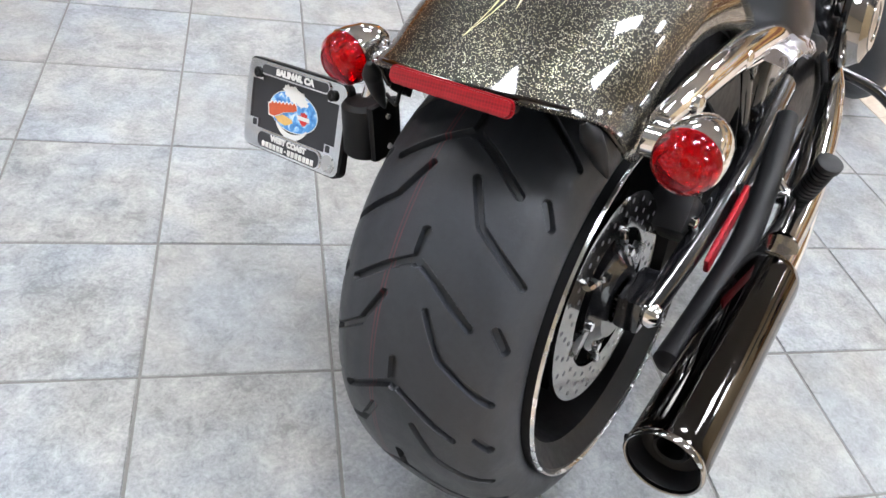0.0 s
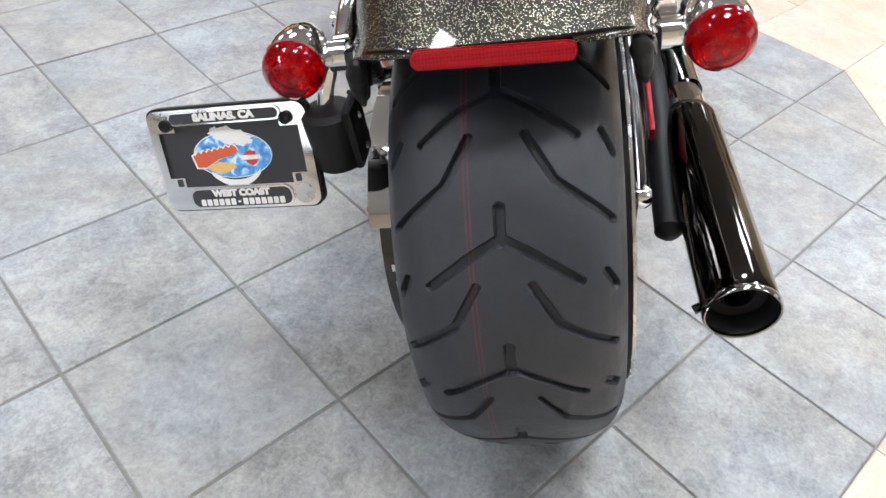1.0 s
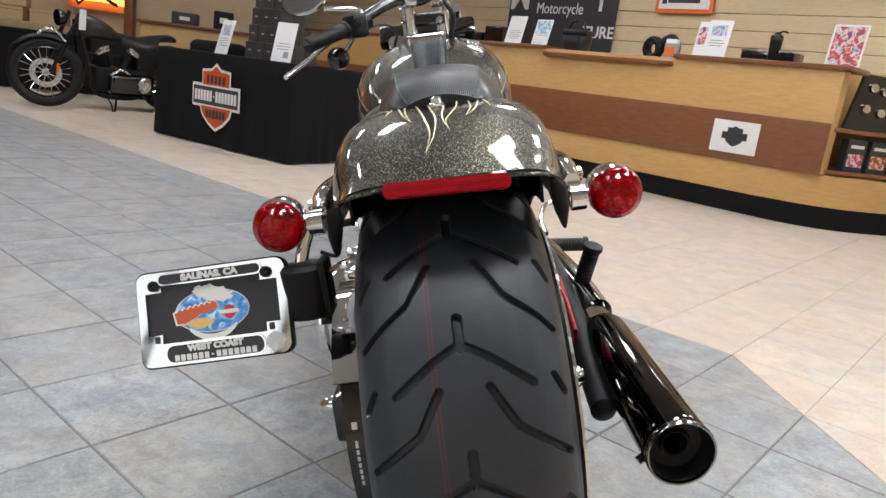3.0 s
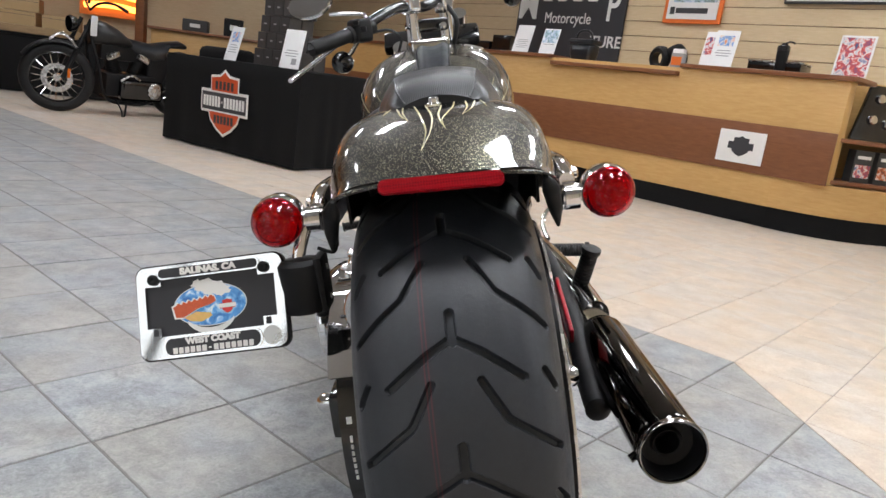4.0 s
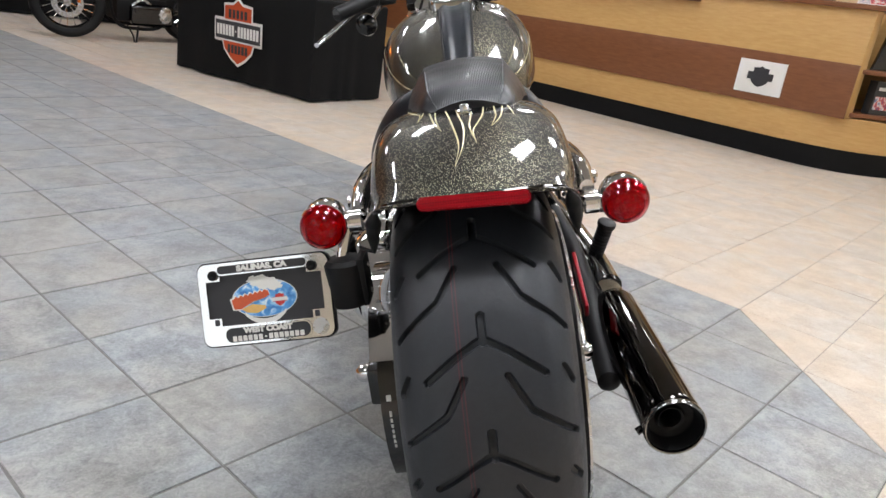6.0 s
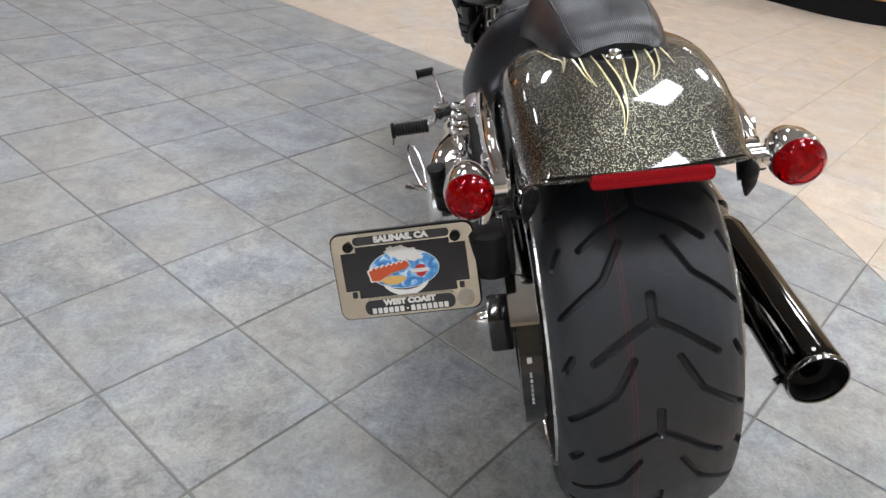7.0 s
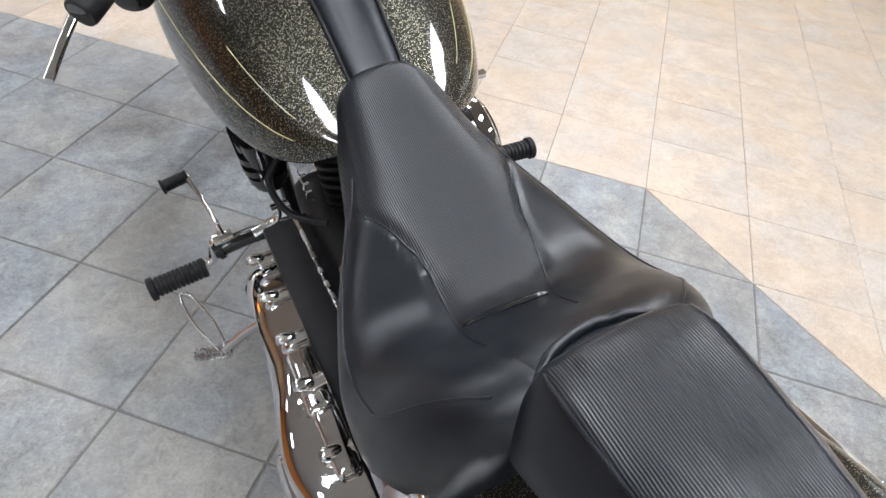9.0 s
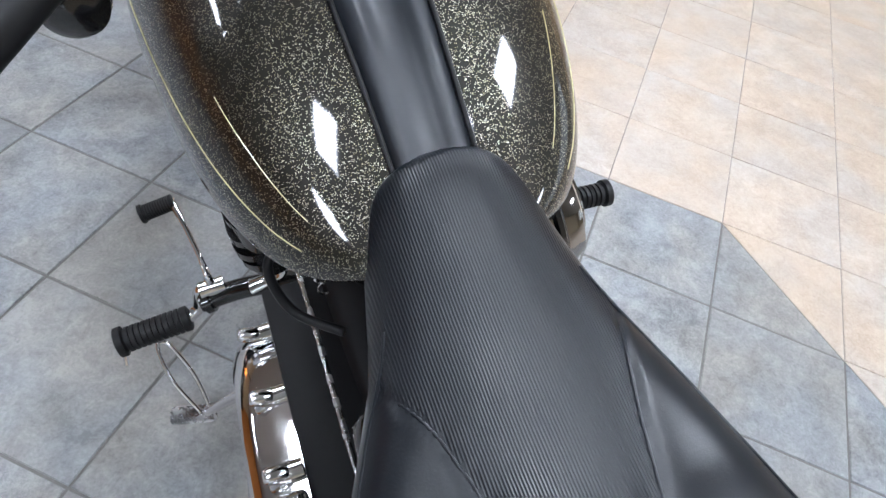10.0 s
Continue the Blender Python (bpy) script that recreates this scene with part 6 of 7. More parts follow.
for nm, y0, tilt in (("cylinder", 0.74, 22), ("cylinder", 0.92, -22)):
    d = Vector((0, -math.sin(radians(tilt)), math.cos(radians(tilt))))
    prof = [(0, 0), (0, 0.062)]
    for k in range(9):
        prof += [(0.012 + 0.016 * k, 0.062), (0.012 + 0.016 * k, 0.078), (0.018 + 0.016 * k, 0.078), (0.018 + 0.016 * k, 0.062)]
    prof += [(0.165, 0.062), (0.165, 0)]
    cy = part(nm, lathe(prof, (0, y0, 0.38), d, 32), MATT_BLACK, bike, "black finned cylinder")
    part("rocker_cover", box((0.17, 0.11, 0.06), Vector((0, y0, 0.38)) + d * 0.19, Matrix.Rotation(radians(tilt), 3, "X"), 0.018, 3), BLACK, cy, "black rocker cover")
part("side_cover", box((0.27, 0.24, 0.22), (0.0, 0.53, 0.46), None, 0.03, 3), BLACK, bike, "black oil tank and battery cover")
part("transmission", box((0.22, 0.30, 0.16), (0, 0.56, 0.29), None, 0.03, 3), MATT_BLACK, bike)


def primary():
    """The long chrome cover on the left, wide at the clutch and narrow ahead."""
    rings = []
    for x, grow in ((-0.197, 1.0), (-0.220, 1.0), (-0.238, 0.985), (-0.252, 0.95), (-0.262, 0.88)):
        ring = []
        for a in np.linspace(0, 2 * math.pi, 56, endpoint=False):
            c, s = math.cos(a), math.sin(a)
            y = 0.660 + 0.290 * math.copysign(abs(c) ** 0.72, c) * grow
            half = lerp(y, (0.37, 0.45, 0.58, 0.70, 0.84, 0.95), (0.10, 0.118, 0.118, 0.095, 0.083, 0.073))
            zc = lerp(y, (0.43, 0.94), (0.300, 0.285))
            bulge = 0.028 * math.exp(-((y - 0.49) / 0.10) ** 2) if x < -0.2 else 0
            ring.append(Vector((x - bulge, y, zc + half * grow * math.copysign(abs(s) ** 0.8, s))))
        rings.append(ring)
    return loft(rings)


prim = part("primary_cover", primary(), CHROME, bike, "long polished chrome primary cover")
part("clutch_cover", lathe([(0, 0.0), (0, 0.082), (0.010, 0.080), (0.018, 0.070), (0.022, 0.0)], (-0.283, 0.49, 0.30), (-1, 0, 0), 44), CHROME, prim, "round chrome clutch cover")
part("inner_primary", box((0.128, 0.50, 0.21), (-0.134, 0.705, 0.282), Matrix.Rotation(radians(-2), 3, "X"), 0.006, 2), MATT_BLACK, prim, "black inner cover")
part("primary_step", box((0.04, 0.13, 0.035), (-0.218, 0.60, 0.395), Matrix.Rotation(radians(-8), 3, "X"), 0.012, 3), CHROME, prim)
part("primary_step", box((0.035, 0.10, 0.04), (-0.215, 0.49, 0.405), Matrix.Rotation(radians(10), 3, "X"), 0.012, 3), CHROME, prim)
for y, z in ((0.905, 0.366), (0.80, 0.380), (0.69, 0.400), (0.585, 0.424), (0.475, 0.42)):
    part("cover_bolt", lathe([(0, 0), (0, 0.010), (0.022, 0.010), (0.026, 0.007), (0.026, 0)], (-0.216, y, z - 0.006), (-1, 0, 0.35), 14), CHROME, prim)
    part("cover_boss", tube([(-0.198, y, z - 0.012), (-0.226, y, z - 0.012)], 0.014, 14, 1), CHROME, prim)

# left foot controls
fp = ribbed_peg("foot_peg", (-0.318, 1.040, 0.264), (-0.428, 1.034, 0.265), 0.0195, bike, "black ribbed rider foot peg")
part("peg_hinge", tube([(-0.325, 1.040, 0.264), (-0.300, 1.045, 0.275), (-0.29, 1.048, 0.305), (-0.27, 1.045, 0.31)], 0.010, 12), CHROME, fp)
part("peg_feeler", tube([(-0.425, 1.034, 0.245), (-0.43, 1.02, 0.225)], 0.004, 8, 1), CHROME, fp)
part("control_bracket", tube([(-0.292, 1.030, 0.298), (-0.25, 1.030, 0.306), (-0.20, 1.015, 0.320), (-0.13, 0.99, 0.33)], [0.013, 0.016, 0.016, 0.018], 16, 4), BLACK, bike, "black control bracket")
part("bracket_collar", tube([(-0.286, 1.030, 0.299), (-0.276, 1.030, 0.301)], 0.0185, 18, 1), BLACK, bike)
sh = part("shift_lever", tube([(-0.268, 1.040, 0.330), (-0.268, 1.045, 0.345), (-0.272, 1.075, 0.352), (-0.280, 1.12, 0.372), (-0.288, 1.155, 0.385), (-0.290, 1.165, 0.388)], [0.008, 0.006, 0.0045, 0.0045, 0.005, 0.007], 12), CHROME, bike, "chrome shift lever")
part("lever_boss", lathe([(-0.018, 0), (-0.018, 0.014), (0.018, 0.014), (0.018, 0)], (-0.268, 1.038, 0.318), (1, 0, 0), 18), CHROME, sh)
ribbed_peg("toe_peg", (-0.286, 1.163, 0.386), (-0.338, 1.160, 0.382), 0.0125, sh, "black rubber toe peg")
part("linkage_arm", join(tube([(-0.212, 1.003, 0.336), (-0.185, 0.999, 0.346), (-0.163, 0.994, 0.358), (-0.157, 0.985, 0.380), (-0.158, 0.978, 0.398)], [0.013, 0.011, 0.009, 0.0065, 0.006], 12, 6, 0.6), tube([(-0.170, 0.978, 0.398), (-0.142, 0.978, 0.398)], 0.0065, 12, 1)), CHROME, sh, "chrome linkage arm")
part("shift_rod", tube([(-0.142, 0.978, 0.398), (-0.141, 0.86, 0.415), (-0.142, 0.72, 0.432), (-0.142, 0.60, 0.440)], 0.0036, 8), SATIN, sh, "thin steel shift rod")
stand = part("side_stand", tube([(-0.20, 0.90, 0.205), (-0.255, 0.935, 0.172), (-0.30, 0.955, 0.142), (-0.352, 0.968, 0.104)], [0.014, 0.012, 0.010, 0.009], 12), CHROME, bike, "chrome side stand, folded out to the floor")
part("stand_loop", tube([(-0.345, 0.965, 0.112), (-0.350, 1.005, 0.150), (-0.366, 1.042, 0.188), (-0.378, 1.056, 0.202), (-0.390, 1.050, 0.198), (-0.385, 1.010, 0.160), (-0.362, 0.968, 0.110)], 0.0042, 10), CHROME, stand, "bent wire loop")
part("stand_foot", plate(rounded(0.072, 0.032, 0.008), 0.007, pose(-0.376, 0.974, 0.0965, 0, 14.2, -9), 0.002), SATIN, stand, "flat steel foot")
horn = part("horn", plate(rounded(0.050, 0.084, 0.020, 6), 0.090, pose(-0.160, 0.888, 0.548, 8)), BLACK, bike, "black ribbed horn cover")
for k, (w, l) in enumerate(((0.046, 0.078), (0.060, 0.094), (0.065, 0.100), (0.065, 0.100), (0.060, 0.096))):
    part("rib", plate(rounded(w, l, 0.022, 6), 0.012, pose(-0.160, 0.885 + 0.003 * k, 0.544 + 0.0185 * k, 8)), BLACK, horn)
for y, z, r in ((0.925, 0.640, 0.013), (0.905, 0.652, 0.010)):
    part("bolt", lathe([(0, 0), (0, r), (0.012, r), (0.016, r * 0.8), (0.018, 0)], (-0.172, y, z), (-1, -0.1, 0.4), 16), CHROME, horn, "chrome mount bolt")
part("left_cable", tube([(-0.13, 0.84, 0.61), (-0.165, 0.835, 0.57), (-0.155, 0.80, 0.53), (-0.11, 0.76, 0.52)], 0.0055, 10), RUBBER, bike, "black cable")
part("coil_spring", tube([(-0.118 + 0.005 * math.cos(k * 1.1), 0.835 - 0.001 * k, 0.59 - 0.002 * k + 0.005 * math.sin(k * 1.1)) for k in range(30)], 0.0013, 6, 1), SATIN, bike, "small coil spring")
part("fork_reflector", box((0.008, 0.05, 0.03), (-0.135, 1.22, 0.72), None, 0.003), AMBER, bike, "amber side reflector")
ac = part("air_cleaner", lathe([(0, 0), (0, 0.085), (0.03, 0.088), (0.05, 0.078), (0.060, 0.055), (0.062, 0.054), (0.062, 0.038), (0.060, 0.036), (0.063, 0)], (0.146, 0.875, 0.478), (1, 0, 0.1), 56), CHROME_DARK, bike, "round chrome air cleaner")
part("cleaner_ring", lathe([(0.012, 0.086), (0.016, 0.091), (0.022, 0.091), (0.026, 0.087)], (0.146, 0.875, 0.478), (1, 0, 0.1), 56), BLACK, ac)
rp = ribbed_peg("foot_peg", (0.272, 1.033, 0.268), (0.386, 1.030, 0.256), 0.0195, bike, "black ribbed rider foot peg")
part("peg_hinge", tube([(0.28, 1.033, 0.268), (0.23, 1.035, 0.30), (0.14, 1.03, 0.33)], 0.012, 12), BLACK, rp)
part("brake_pedal", tube([(0.27, 1.04, 0.30), (0.27, 1.12, 0.33), (0.30, 1.18, 0.36), (0.36, 1.19, 0.36)], [0.008, 0.007, 0.008, 0.010], 12), CHROME, rp, "chrome brake pedal")
part("hose", tube([(-0.145, 0.40, 0.50), (-0.165, 0.30, 0.46), (-0.16, 0.20, 0.42), (-0.15, 0.10, 0.39)], 0.007, 10), RUBBER, bike, "black hose by the swingarm")
part("hose", tube([(-0.13, 0.42, 0.48), (-0.15, 0.32, 0.43), (-0.15, 0.22, 0.40)], 0.006, 10), RUBBER, bike, "black hose by the swingarm")
part("shock", tube([(-0.10, 0.10, 0.42), (-0.10, 0.36, 0.50)], 0.022, 16, 1), BLACK, bike)
for s in (-1, 1):
    part("fender_liner", arc_plate(*sorted((s * 0.127, s * 0.131)), 0.272, 84, 150, 0.075), MATT_BLACK, bike, "black liner inside the fender")
part("inner_fender", arc_plate(-0.128, 0.128, 0.352, 72, 170, 0.004), MATT_BLACK, bike, "black inner fender")


# ---- the second motorcycle, parked by the draped table ----
SHORT = 0.83


def parked_motorcycle(m):
    b = thing("parked_motorcycle", "matt black motorcycle with wire wheels parked on its side stand", "motorcycle", m)
    for nm, y, r, w in (("front_wheel", 1.56, 0.335, 0.05), ("rear_wheel", 0.0, 0.325, 0.07)):
        at = Vector((0, y, r))
        wh = part(nm, lathe([(-w * 0.7, r - 0.085), (-w * 0.75, r - 0.095), (-w * 0.5, r - 0.105), (w * 0.5, r - 0.105), (w * 0.75, r - 0.095), (w * 0.7, r - 0.085)], at, (1, 0, 0), 48), BLACK, b, "black rimmed wire wheel")
        part("tyre", lathe([(-w * 0.7, r - 0.09), (-w, r - 0.06), (-w * 0.95, r - 0.03), (-w * 0.5, r - 0.005), (0, r), (w * 0.5, r - 0.005), (w * 0.95, r - 0.03), (w, r - 0.06), (w * 0.7, r - 0.09)], at, (1, 0, 0), 64), RUBBER, wh)
        part("hub", lathe([(-0.05, 0), (-0.05, 0.035), (0.05, 0.035), (0.05, 0)], at, (1, 0, 0), 20), SATIN, wh)
        for k in range(20):
            a, q = 2 * math.pi * k / 20, 0.25 if k % 2 else -0.25
            part("spoke", tube([at + Vector((0.03 * (1 if k % 2 else -1), 0.035 * math.cos(a + q), 0.035 * math.sin(a + q))), at + Vector((0, (r - 0.10) * math.cos(a), (r - 0.10) * math.sin(a)))], 0.0035, 6, 1), CHROME, wh)
        front = wh if y > 1 else front
        part("brake_disc", lathe([(-0.062, 0.09), (-0.062, 0.14), (-0.057, 0.14), (-0.057, 0.09), (-0.062, 0.09)], at, (1, 0, 0), 40), SATIN, wh)
    for s in (-1, 1):
        part("fork_leg", join(tube([(s * 0.10, 1.55, 0.34), (s * 0.10, 1.42, 0.60)], 0.028, 14, 1), tube([(s * 0.10, 1.44, 0.56), (s * 0.10, 1.26, 0.93)], 0.022, 14, 1), *[lathe([(0, 0.026), (0.004, 0.034), (0.012, 0.034), (0.016, 0.026)], Vector((s * 0.10, 1.42, 0.60)) + Vector((0, -0.44, 0.9)) * (0.022 * k), (0, -0.44, 0.9), 16) for k in range(7)]), MATT_BLACK, b, "black fork leg with rubber gaiter")
        part("fork_reflector", box((0.01, 0.03, 0.09), (s * 0.135, 1.50, 0.40), None, 0.003), AMBER, b, "amber reflector")
        part("handlebar_half", tube([(0, 1.22, 1.02), (s * 0.15, 1.20, 1.10), (s * 0.26, 1.10, 1.12), (s * 0.38, 1.02, 1.08)], 0.013, 12), MATT_BLACK, b)
        part("grip", tube([(s * 0.30, 1.07, 1.11), (s * 0.40, 1.01, 1.075)], 0.018, 12, 1), RUBBER, b)
    rings = []
    for th in np.linspace(60, 150, 18):
        a = radians(th)
        rings.append([Vector((x, 1.56 - (0.365 - 0.03 * (abs(x) / 0.07) ** 3) * math.cos(a), 0.335 + (0.365 - 0.03 * (abs(x) / 0.07) ** 3) * math.sin(a))) for x in np.linspace(-0.07, 0.07, 11)])
    f = part("front_fender", loft(rings, False, False), MATT_BLACK, b, "short black front fender")
    f.modifiers.new("thickness", "SOLIDIFY").thickness = 0.005
    part("fender_brace", join(*[tube([(s * 0.08, 1.40, 0.66), (s * 0.085, 1.53, 0.76), (s * 0.08, 1.64, 0.69)], 0.008, 8) for s in (-1, 1)]), SATIN, f)
    part("headlight", lathe([(0.0, 0.075), (-0.02, 0.082), (-0.08, 0.065), (-0.11, 0.0)], (0, 1.46, 0.86), (0, 1, -0.1), 32), BLACK, b)
    ys = np.linspace(0.66, 1.22, 20)
    w = lambda y: lerp(y, (0.66, 0.72, 0.85, 1.0, 1.12, 1.22), (0.03, 0.08, 0.125, 0.14, 0.12, 0.05))
    t = lambda y: lerp(y, (0.66, 0.75, 0.90, 1.05, 1.16, 1.22), (0.74, 0.80, 0.88, 0.93, 0.935, 0.90))
    part("fuel_tank", loft([[Vector((w(y) * math.cos(a), y, (t(y) + 0.70) / 2 + (t(y) - 0.70) / 2 * math.sin(a))) for a in np.linspace(0, 2 * math.pi, 28, endpoint=False)] for y in ys]), plain("satin black paint", (0.02, 0.02, 0.021), 0.35, 0, 0.2, 40, 0.2), b, "satin black teardrop tank")
    part("hang_tag", box((0.012, 0.075, 0.19), (-0.15, 1.25, 0.88), None, 0.002), PAPER, b, "white hanging tag")
    part("seat", loft([[Vector((wd * math.cos(a), y, z + h * math.sin(a))) for a in np.linspace(0, 2 * math.pi, 24, endpoint=False)] for y, wd, z, h in ((0.74, 0.06, 0.735, 0.06), (0.62, 0.10, 0.70, 0.085), (0.45, 0.15, 0.67, 0.10), (0.30, 0.15, 0.70, 0.10), (0.24, 0.12, 0.78, 0.03), (0.05, 0.10, 0.80, 0.04), (-0.02, 0.08, 0.79, 0.03))]), LEATHER, b, "black leather seat")
    rings = []
    for th in np.linspace(40, 130, 18):
        a = radians(th)
        rings.append([Vector((x, -(0.40 - 0.04 * (abs(x) / 0.09) ** 3) * math.cos(a), 0.325 + (0.40 - 0.04 * (abs(x) / 0.09) ** 3) * math.sin(a))) for x in np.linspace(-0.09, 0.09, 11)])
    part("rear_fender", loft(rings, False, False), MATT_BLACK, b).modifiers.new("thickness", "SOLIDIFY").thickness = 0.005
    for s in (-1, 1):
        part("frame_tube", tube([(s * 0.03, 1.25, 0.86), (s * 0.11, 1.15, 0.50), (s * 0.12, 1.05, 0.20), (s * 0.13, 0.80, 0.14), (s * 0.13, 0.45, 0.18), (s * 0.12, 0.25, 0.45), (s * 0.10, 0.20, 0.68)], 0.018, 10), MATT_BLACK, b)
        part("shock", tube([(s * 0.14, 0.05, 0.36), (s * 0.13, 0.18, 0.66)], 0.022, 12, 1), MATT_BLACK, b)
    part("crankcase", box((0.26, 0.66, 0.24), (0, 0.72, 0.32), None, 0.04), MATT_BLACK, b)
    part("oil_tank", box((0.22, 0.30, 0.34), (0, 0.36, 0.50), None, 0.05, 3), MATT_BLACK, b)
    part("backbone", box((0.12, 0.75, 0.20), (0, 0.72, 0.66), None, 0.03), MATT_BLACK, b)
    for y0, tilt in ((0.66, 22), (0.86, -22)):
        d = Vector((0, -math.sin(radians(tilt)), math.cos(radians(tilt))))
        prof = [(0, 0), (0, 0.06)]
        for k in range(11):
            prof += [(0.01 + 0.018 * k, 0.06), (0.01 + 0.018 * k, 0.08), (0.017 + 0.018 * k, 0.08), (0.017 + 0.018 * k, 0.06)]
        cy = part("cylinder", lathe(prof + [(0.225, 0.06), (0.225, 0)], (0, y0, 0.38), d, 24), MATT_BLACK, b, "black finned cylinder")
        part("rocker_cover", box((0.22, 0.15, 0.06), Vector((0, y0, 0.38)) + d * 0.25, Matrix.Rotation(radians(tilt), 3, "X"), 0.016), SATIN, cy, "bright rocker cover")
    pr = part("primary_cover", box((0.06, 0.56, 0.21), (-0.165, 0.62, 0.29), None, 0.05, 3), BLACK, b, "black primary cover")
    part("clutch_cover", lathe([(0, 0), (0, 0.085), (0.012, 0.082), (0.02, 0.07), (0.02, 0)], (-0.193, 0.46, 0.30), (-1, 0, 0), 36), SATIN, pr, "round polished clutch cover")
    part("cover_trim", tube([(-0.19, 0.66, 0.40), (-0.20, 0.78, 0.44), (-0.19, 0.90, 0.38)], 0.012, 8), SATIN, b)
    part("side_stand", join(tube([(-0.14, 0.78, 0.16), (-0.24, 0.86, 0.03), (-0.27, 0.90, 0.012)], 0.012, 10), tube([(-0.14, 0.92, 0.17), (-0.20, 0.88, 0.08), (-0.26, 0.90, 0.015)], 0.009, 10), box((0.10, 0.05, 0.010), (-0.28, 0.90, 0.008), None, 0.003)), MATT_BLACK, b, "black side stand")
    part("exhaust", tube([(0.12, 0.90, 0.50), (0.18, 0.95, 0.30), (0.20, 0.70, 0.22), (0.20, 0.20, 0.26), (0.20, -0.15, 0.30)], [0.022, 0.024, 0.03, 0.042, 0.042], 16), MATT_BLACK, b)
    # a short frame, and the front wheel turned with the bars
    steer = Matrix.Translation((0, 1.56 * SHORT, 0)) @ Matrix.Rotation(radians(-24), 4, "Z") @ Matrix.Translation((0, -1.56, 0))
    turned = [front, f] + list(front.children) + list(f.children)
    for ob in turned:
        ob.data.transform(steer)
    for ob in [o for c in b.children for o in (c, *c.children)]:
        if ob not in turned and not ob.name.startswith(("rear_wheel", "tyre", "hub", "spoke", "brake_disc")):
            ob.data.transform(Matrix.Diagonal((1, SHORT, 1, 1)))
    return b


# its front wheel stands at (-4.20, 6.06), its tail behind the draped table
back = Vector((0.60, 0.80, 0)).normalized()
rear_at = Vector((-4.20, 6.06, 0)) + back * 1.56 * SHORT
parked_motorcycle(Matrix.Translation(rear_at) @ Matrix.Rotation(math.atan2(back.x, -back.y), 4, "Z") @ pose(0, 0, 0, 0, -5, 0))


# ---- floor ----
floor = part("floor", box((X1 - X0 + 0.3, Y1 - Y0 + 0.3, 0.10), ((X0 + X1) / 2, (Y0 + Y1) / 2, -0.0524)), GROUT, smooth=False)
tagged(floor, "showroom floor of grey and beige stone tiles", "floor", kind="structure")
GAP, EDGE_B = 0.0050, 0.0016


def tile_outline(pts, inset):
    """Moves each edge of a convex outline inwards."""
    c = sum((Vector(p) for p in pts), Vector((0, 0))) / len(pts)
    out = []
    n = len(pts)
    for i in range(n):
        a, b, d = Vector(pts[i - 1]), Vector(pts[i]), Vector(pts[(i + 1) % n])
        e1, e2 = (b - a).normalized(), (d - b).normalized()
        n1, n2 = Vector((-e1.y, e1.x)), Vector((-e2.y, e2.x))
        if n1.dot(c - b) < 0:
            n1, n2 = -n1, -n2
        k = inset / (1 + n1.dot(n2))
        out.append(b + (n1 + n2) * k)
    return out


def tile_faces(pts, gap=GAP):
    rings = []
    for inset, z in ((gap / 2, -0.0038), (gap / 2, -0.0012), (gap / 2 + EDGE_B, 0.0)):
        rings.append([(p.x, p.y, z) for p in tile_outline(pts, inset)])
    n = len(pts)
    verts = [v for r in rings for v in r]
    faces = [tuple(2 * n + i for i in range(n))]
    for k in range(2):
        for i in range(n):
            j = (i + 1) % n
            faces.append((k * n + i, k * n + j, (k + 1) * n + j, (k + 1) * n + i))
    return verts, faces


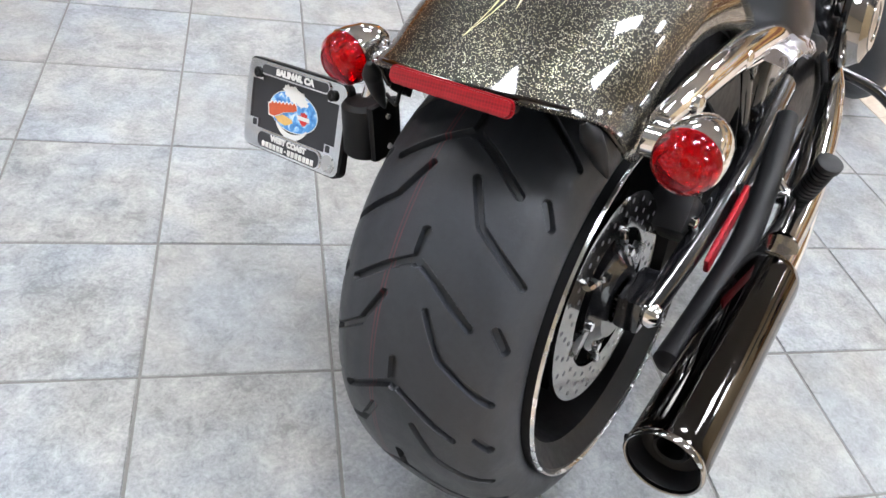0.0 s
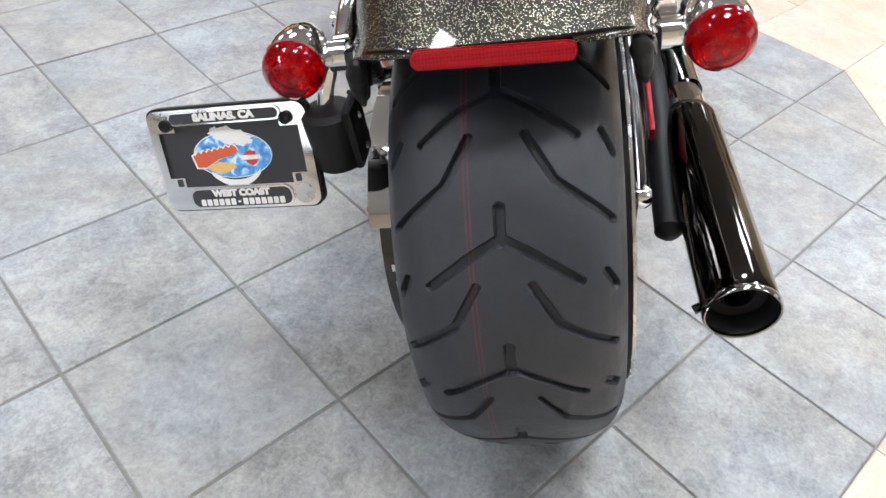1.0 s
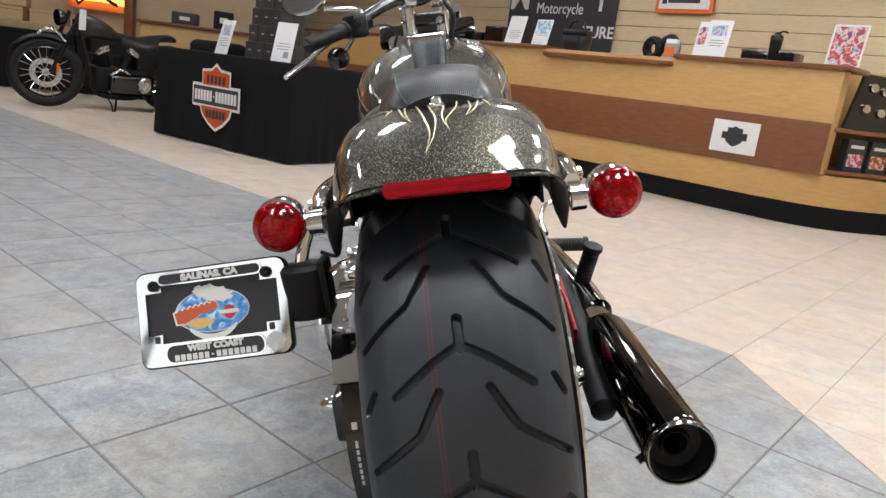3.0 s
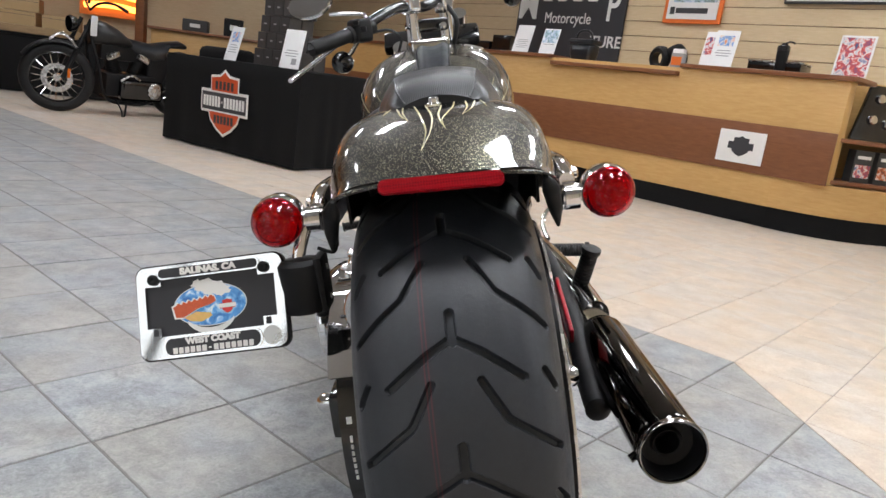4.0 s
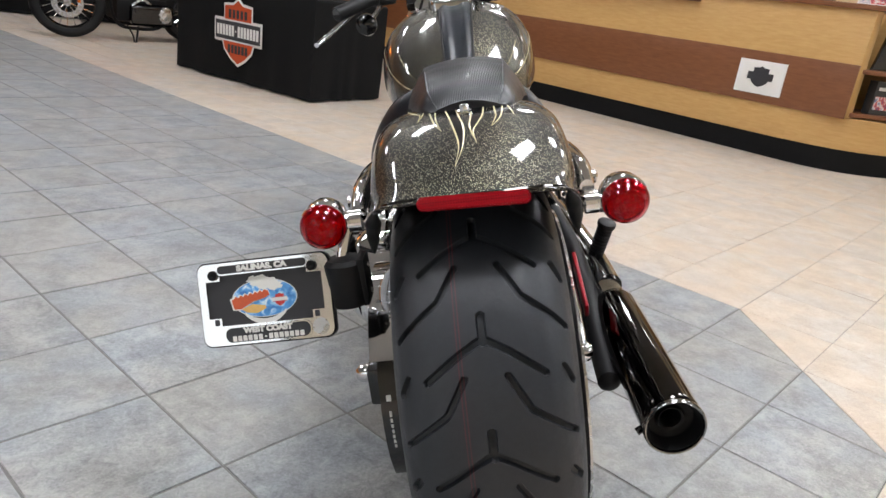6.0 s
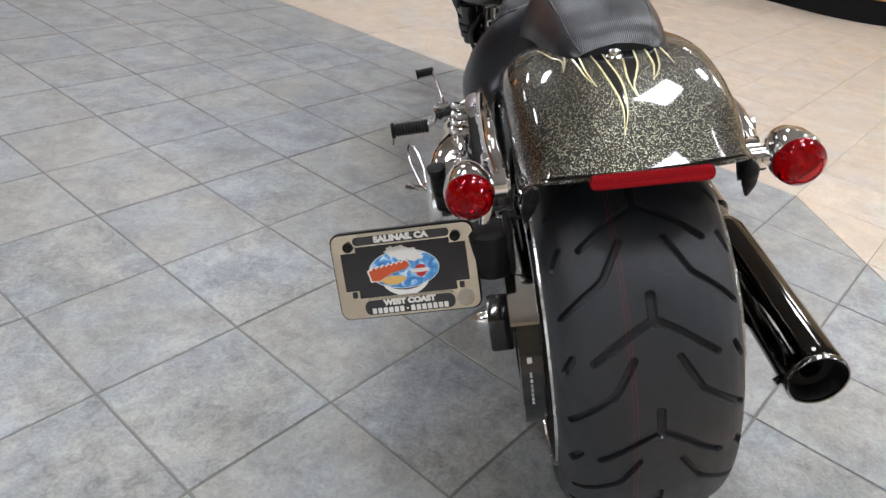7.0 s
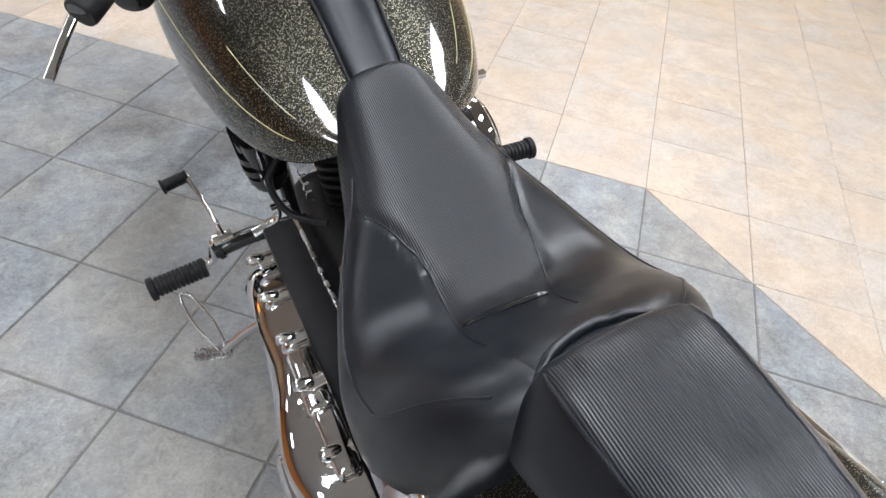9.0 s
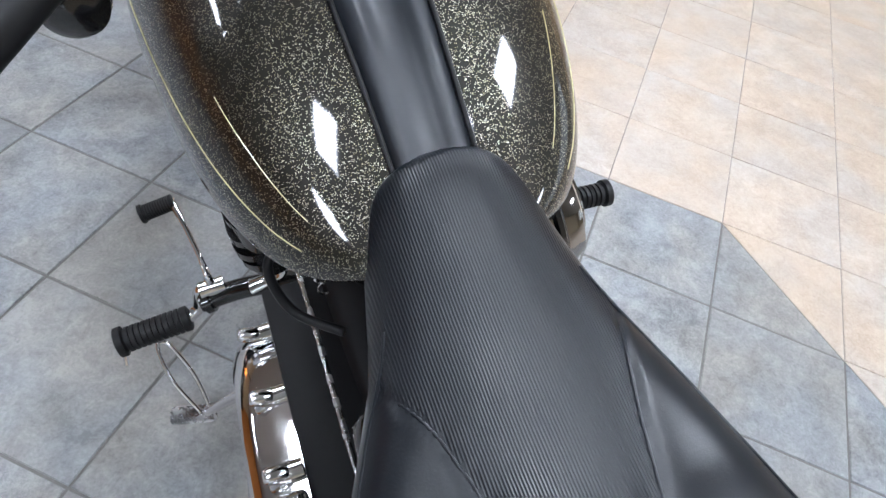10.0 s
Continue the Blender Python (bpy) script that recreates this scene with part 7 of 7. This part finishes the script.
P = PITCH
SQUARE = [(0, 0), (P, 0), (P, P), (0, P)]
LOWER, UPPER = [(0, 0), (P, 0), (0, P)], [(P, 0), (P, P), (0, P)]
shapes = {}
for key, pts in (("square", SQUARE), ("lower", LOWER), ("upper", UPPER)):
    for tone, mt in (("grey", GREY_TILE), ("beige", BEIGE_TILE)):
        me = bpy.data.meshes.new("tile")
        v, f = tile_faces(pts, GAP if tone == "grey" else 0.0016)
        # tile space: x along TU, y along -TV so that the faces look up
        me.from_pydata([(x, -y, z) for x, y, z in v], [], [t[::-1] for t in f])
        me.materials.append(mt)
        shapes[key, tone] = me
tile_turn = radians(TILE_TURN)
far = {"grey": ([], []), "beige": ([], [])}
near_count = 0
for i in range(-40, 50):
    for j in range(-45, 45):
        o = TILE_AT + TU * (i * P) + TV * (j * P)
        mid = o + TU * (P / 2) + TV * (P / 2)
        if not (X0 + 0.2 < mid.x < X1 - 0.2 and Y0 + 0.2 < mid.y < Y1 - 0.2):
            continue
        if j in (1, 2) and i + j == 7:
            kinds = (("lower", "grey"), ("upper", "beige"))
        elif j < 3 and i < 7 and (j < 1 or i + j < 7):
            kinds = (("square", "grey"),)
        else:
            kinds = (("square", "beige"),)
        near = -2.15 < mid.x < 1.75 and -0.75 < mid.y < 4.2 and mid.x * 0.3 + mid.y < 3.2 and near_count < 300
        for shape, tone in kinds:
            if near:
                near_count += 1
                t = new("tile", shapes[shape, tone])
                t.parent = floor
                wob = 0.0004 * math.sin(i * 12.9898 + j * 78.233)
                t.location, t.rotation_euler = (o.x, o.y, wob), (0.0012 * math.sin(i * 3.1 + j * 7.7), 0.0012 * math.sin(i * 5.3 + j * 2.9), tile_turn)
            else:
                v, f = tile_faces({"square": SQUARE, "lower": LOWER, "upper": UPPER}[shape], GAP if tone == "grey" else 0.0016)
                vs, fs = far[tone]
                k = len(vs)
                for x, y, z in v:
                    p = o + TU * x + TV * y
                    vs.append((p.x, p.y, z + 0.0004 * math.sin(i * 12.9 + j * 78.2)))
                fs.extend(tuple(k + q for q in face[::-1]) for face in f)
for tone, mt in (("grey", GREY_FAR), ("beige", BEIGE_FAR)):
    me = bpy.data.meshes.new("tile_field")
    me.from_pydata(far[tone][0], [], far[tone][1])
    me.materials.append(mt)
    ob = new("tile_field", me)
    ob.parent = floor
    tagged(ob, f"{tone} stone floor tiles further off", kind="stuff")
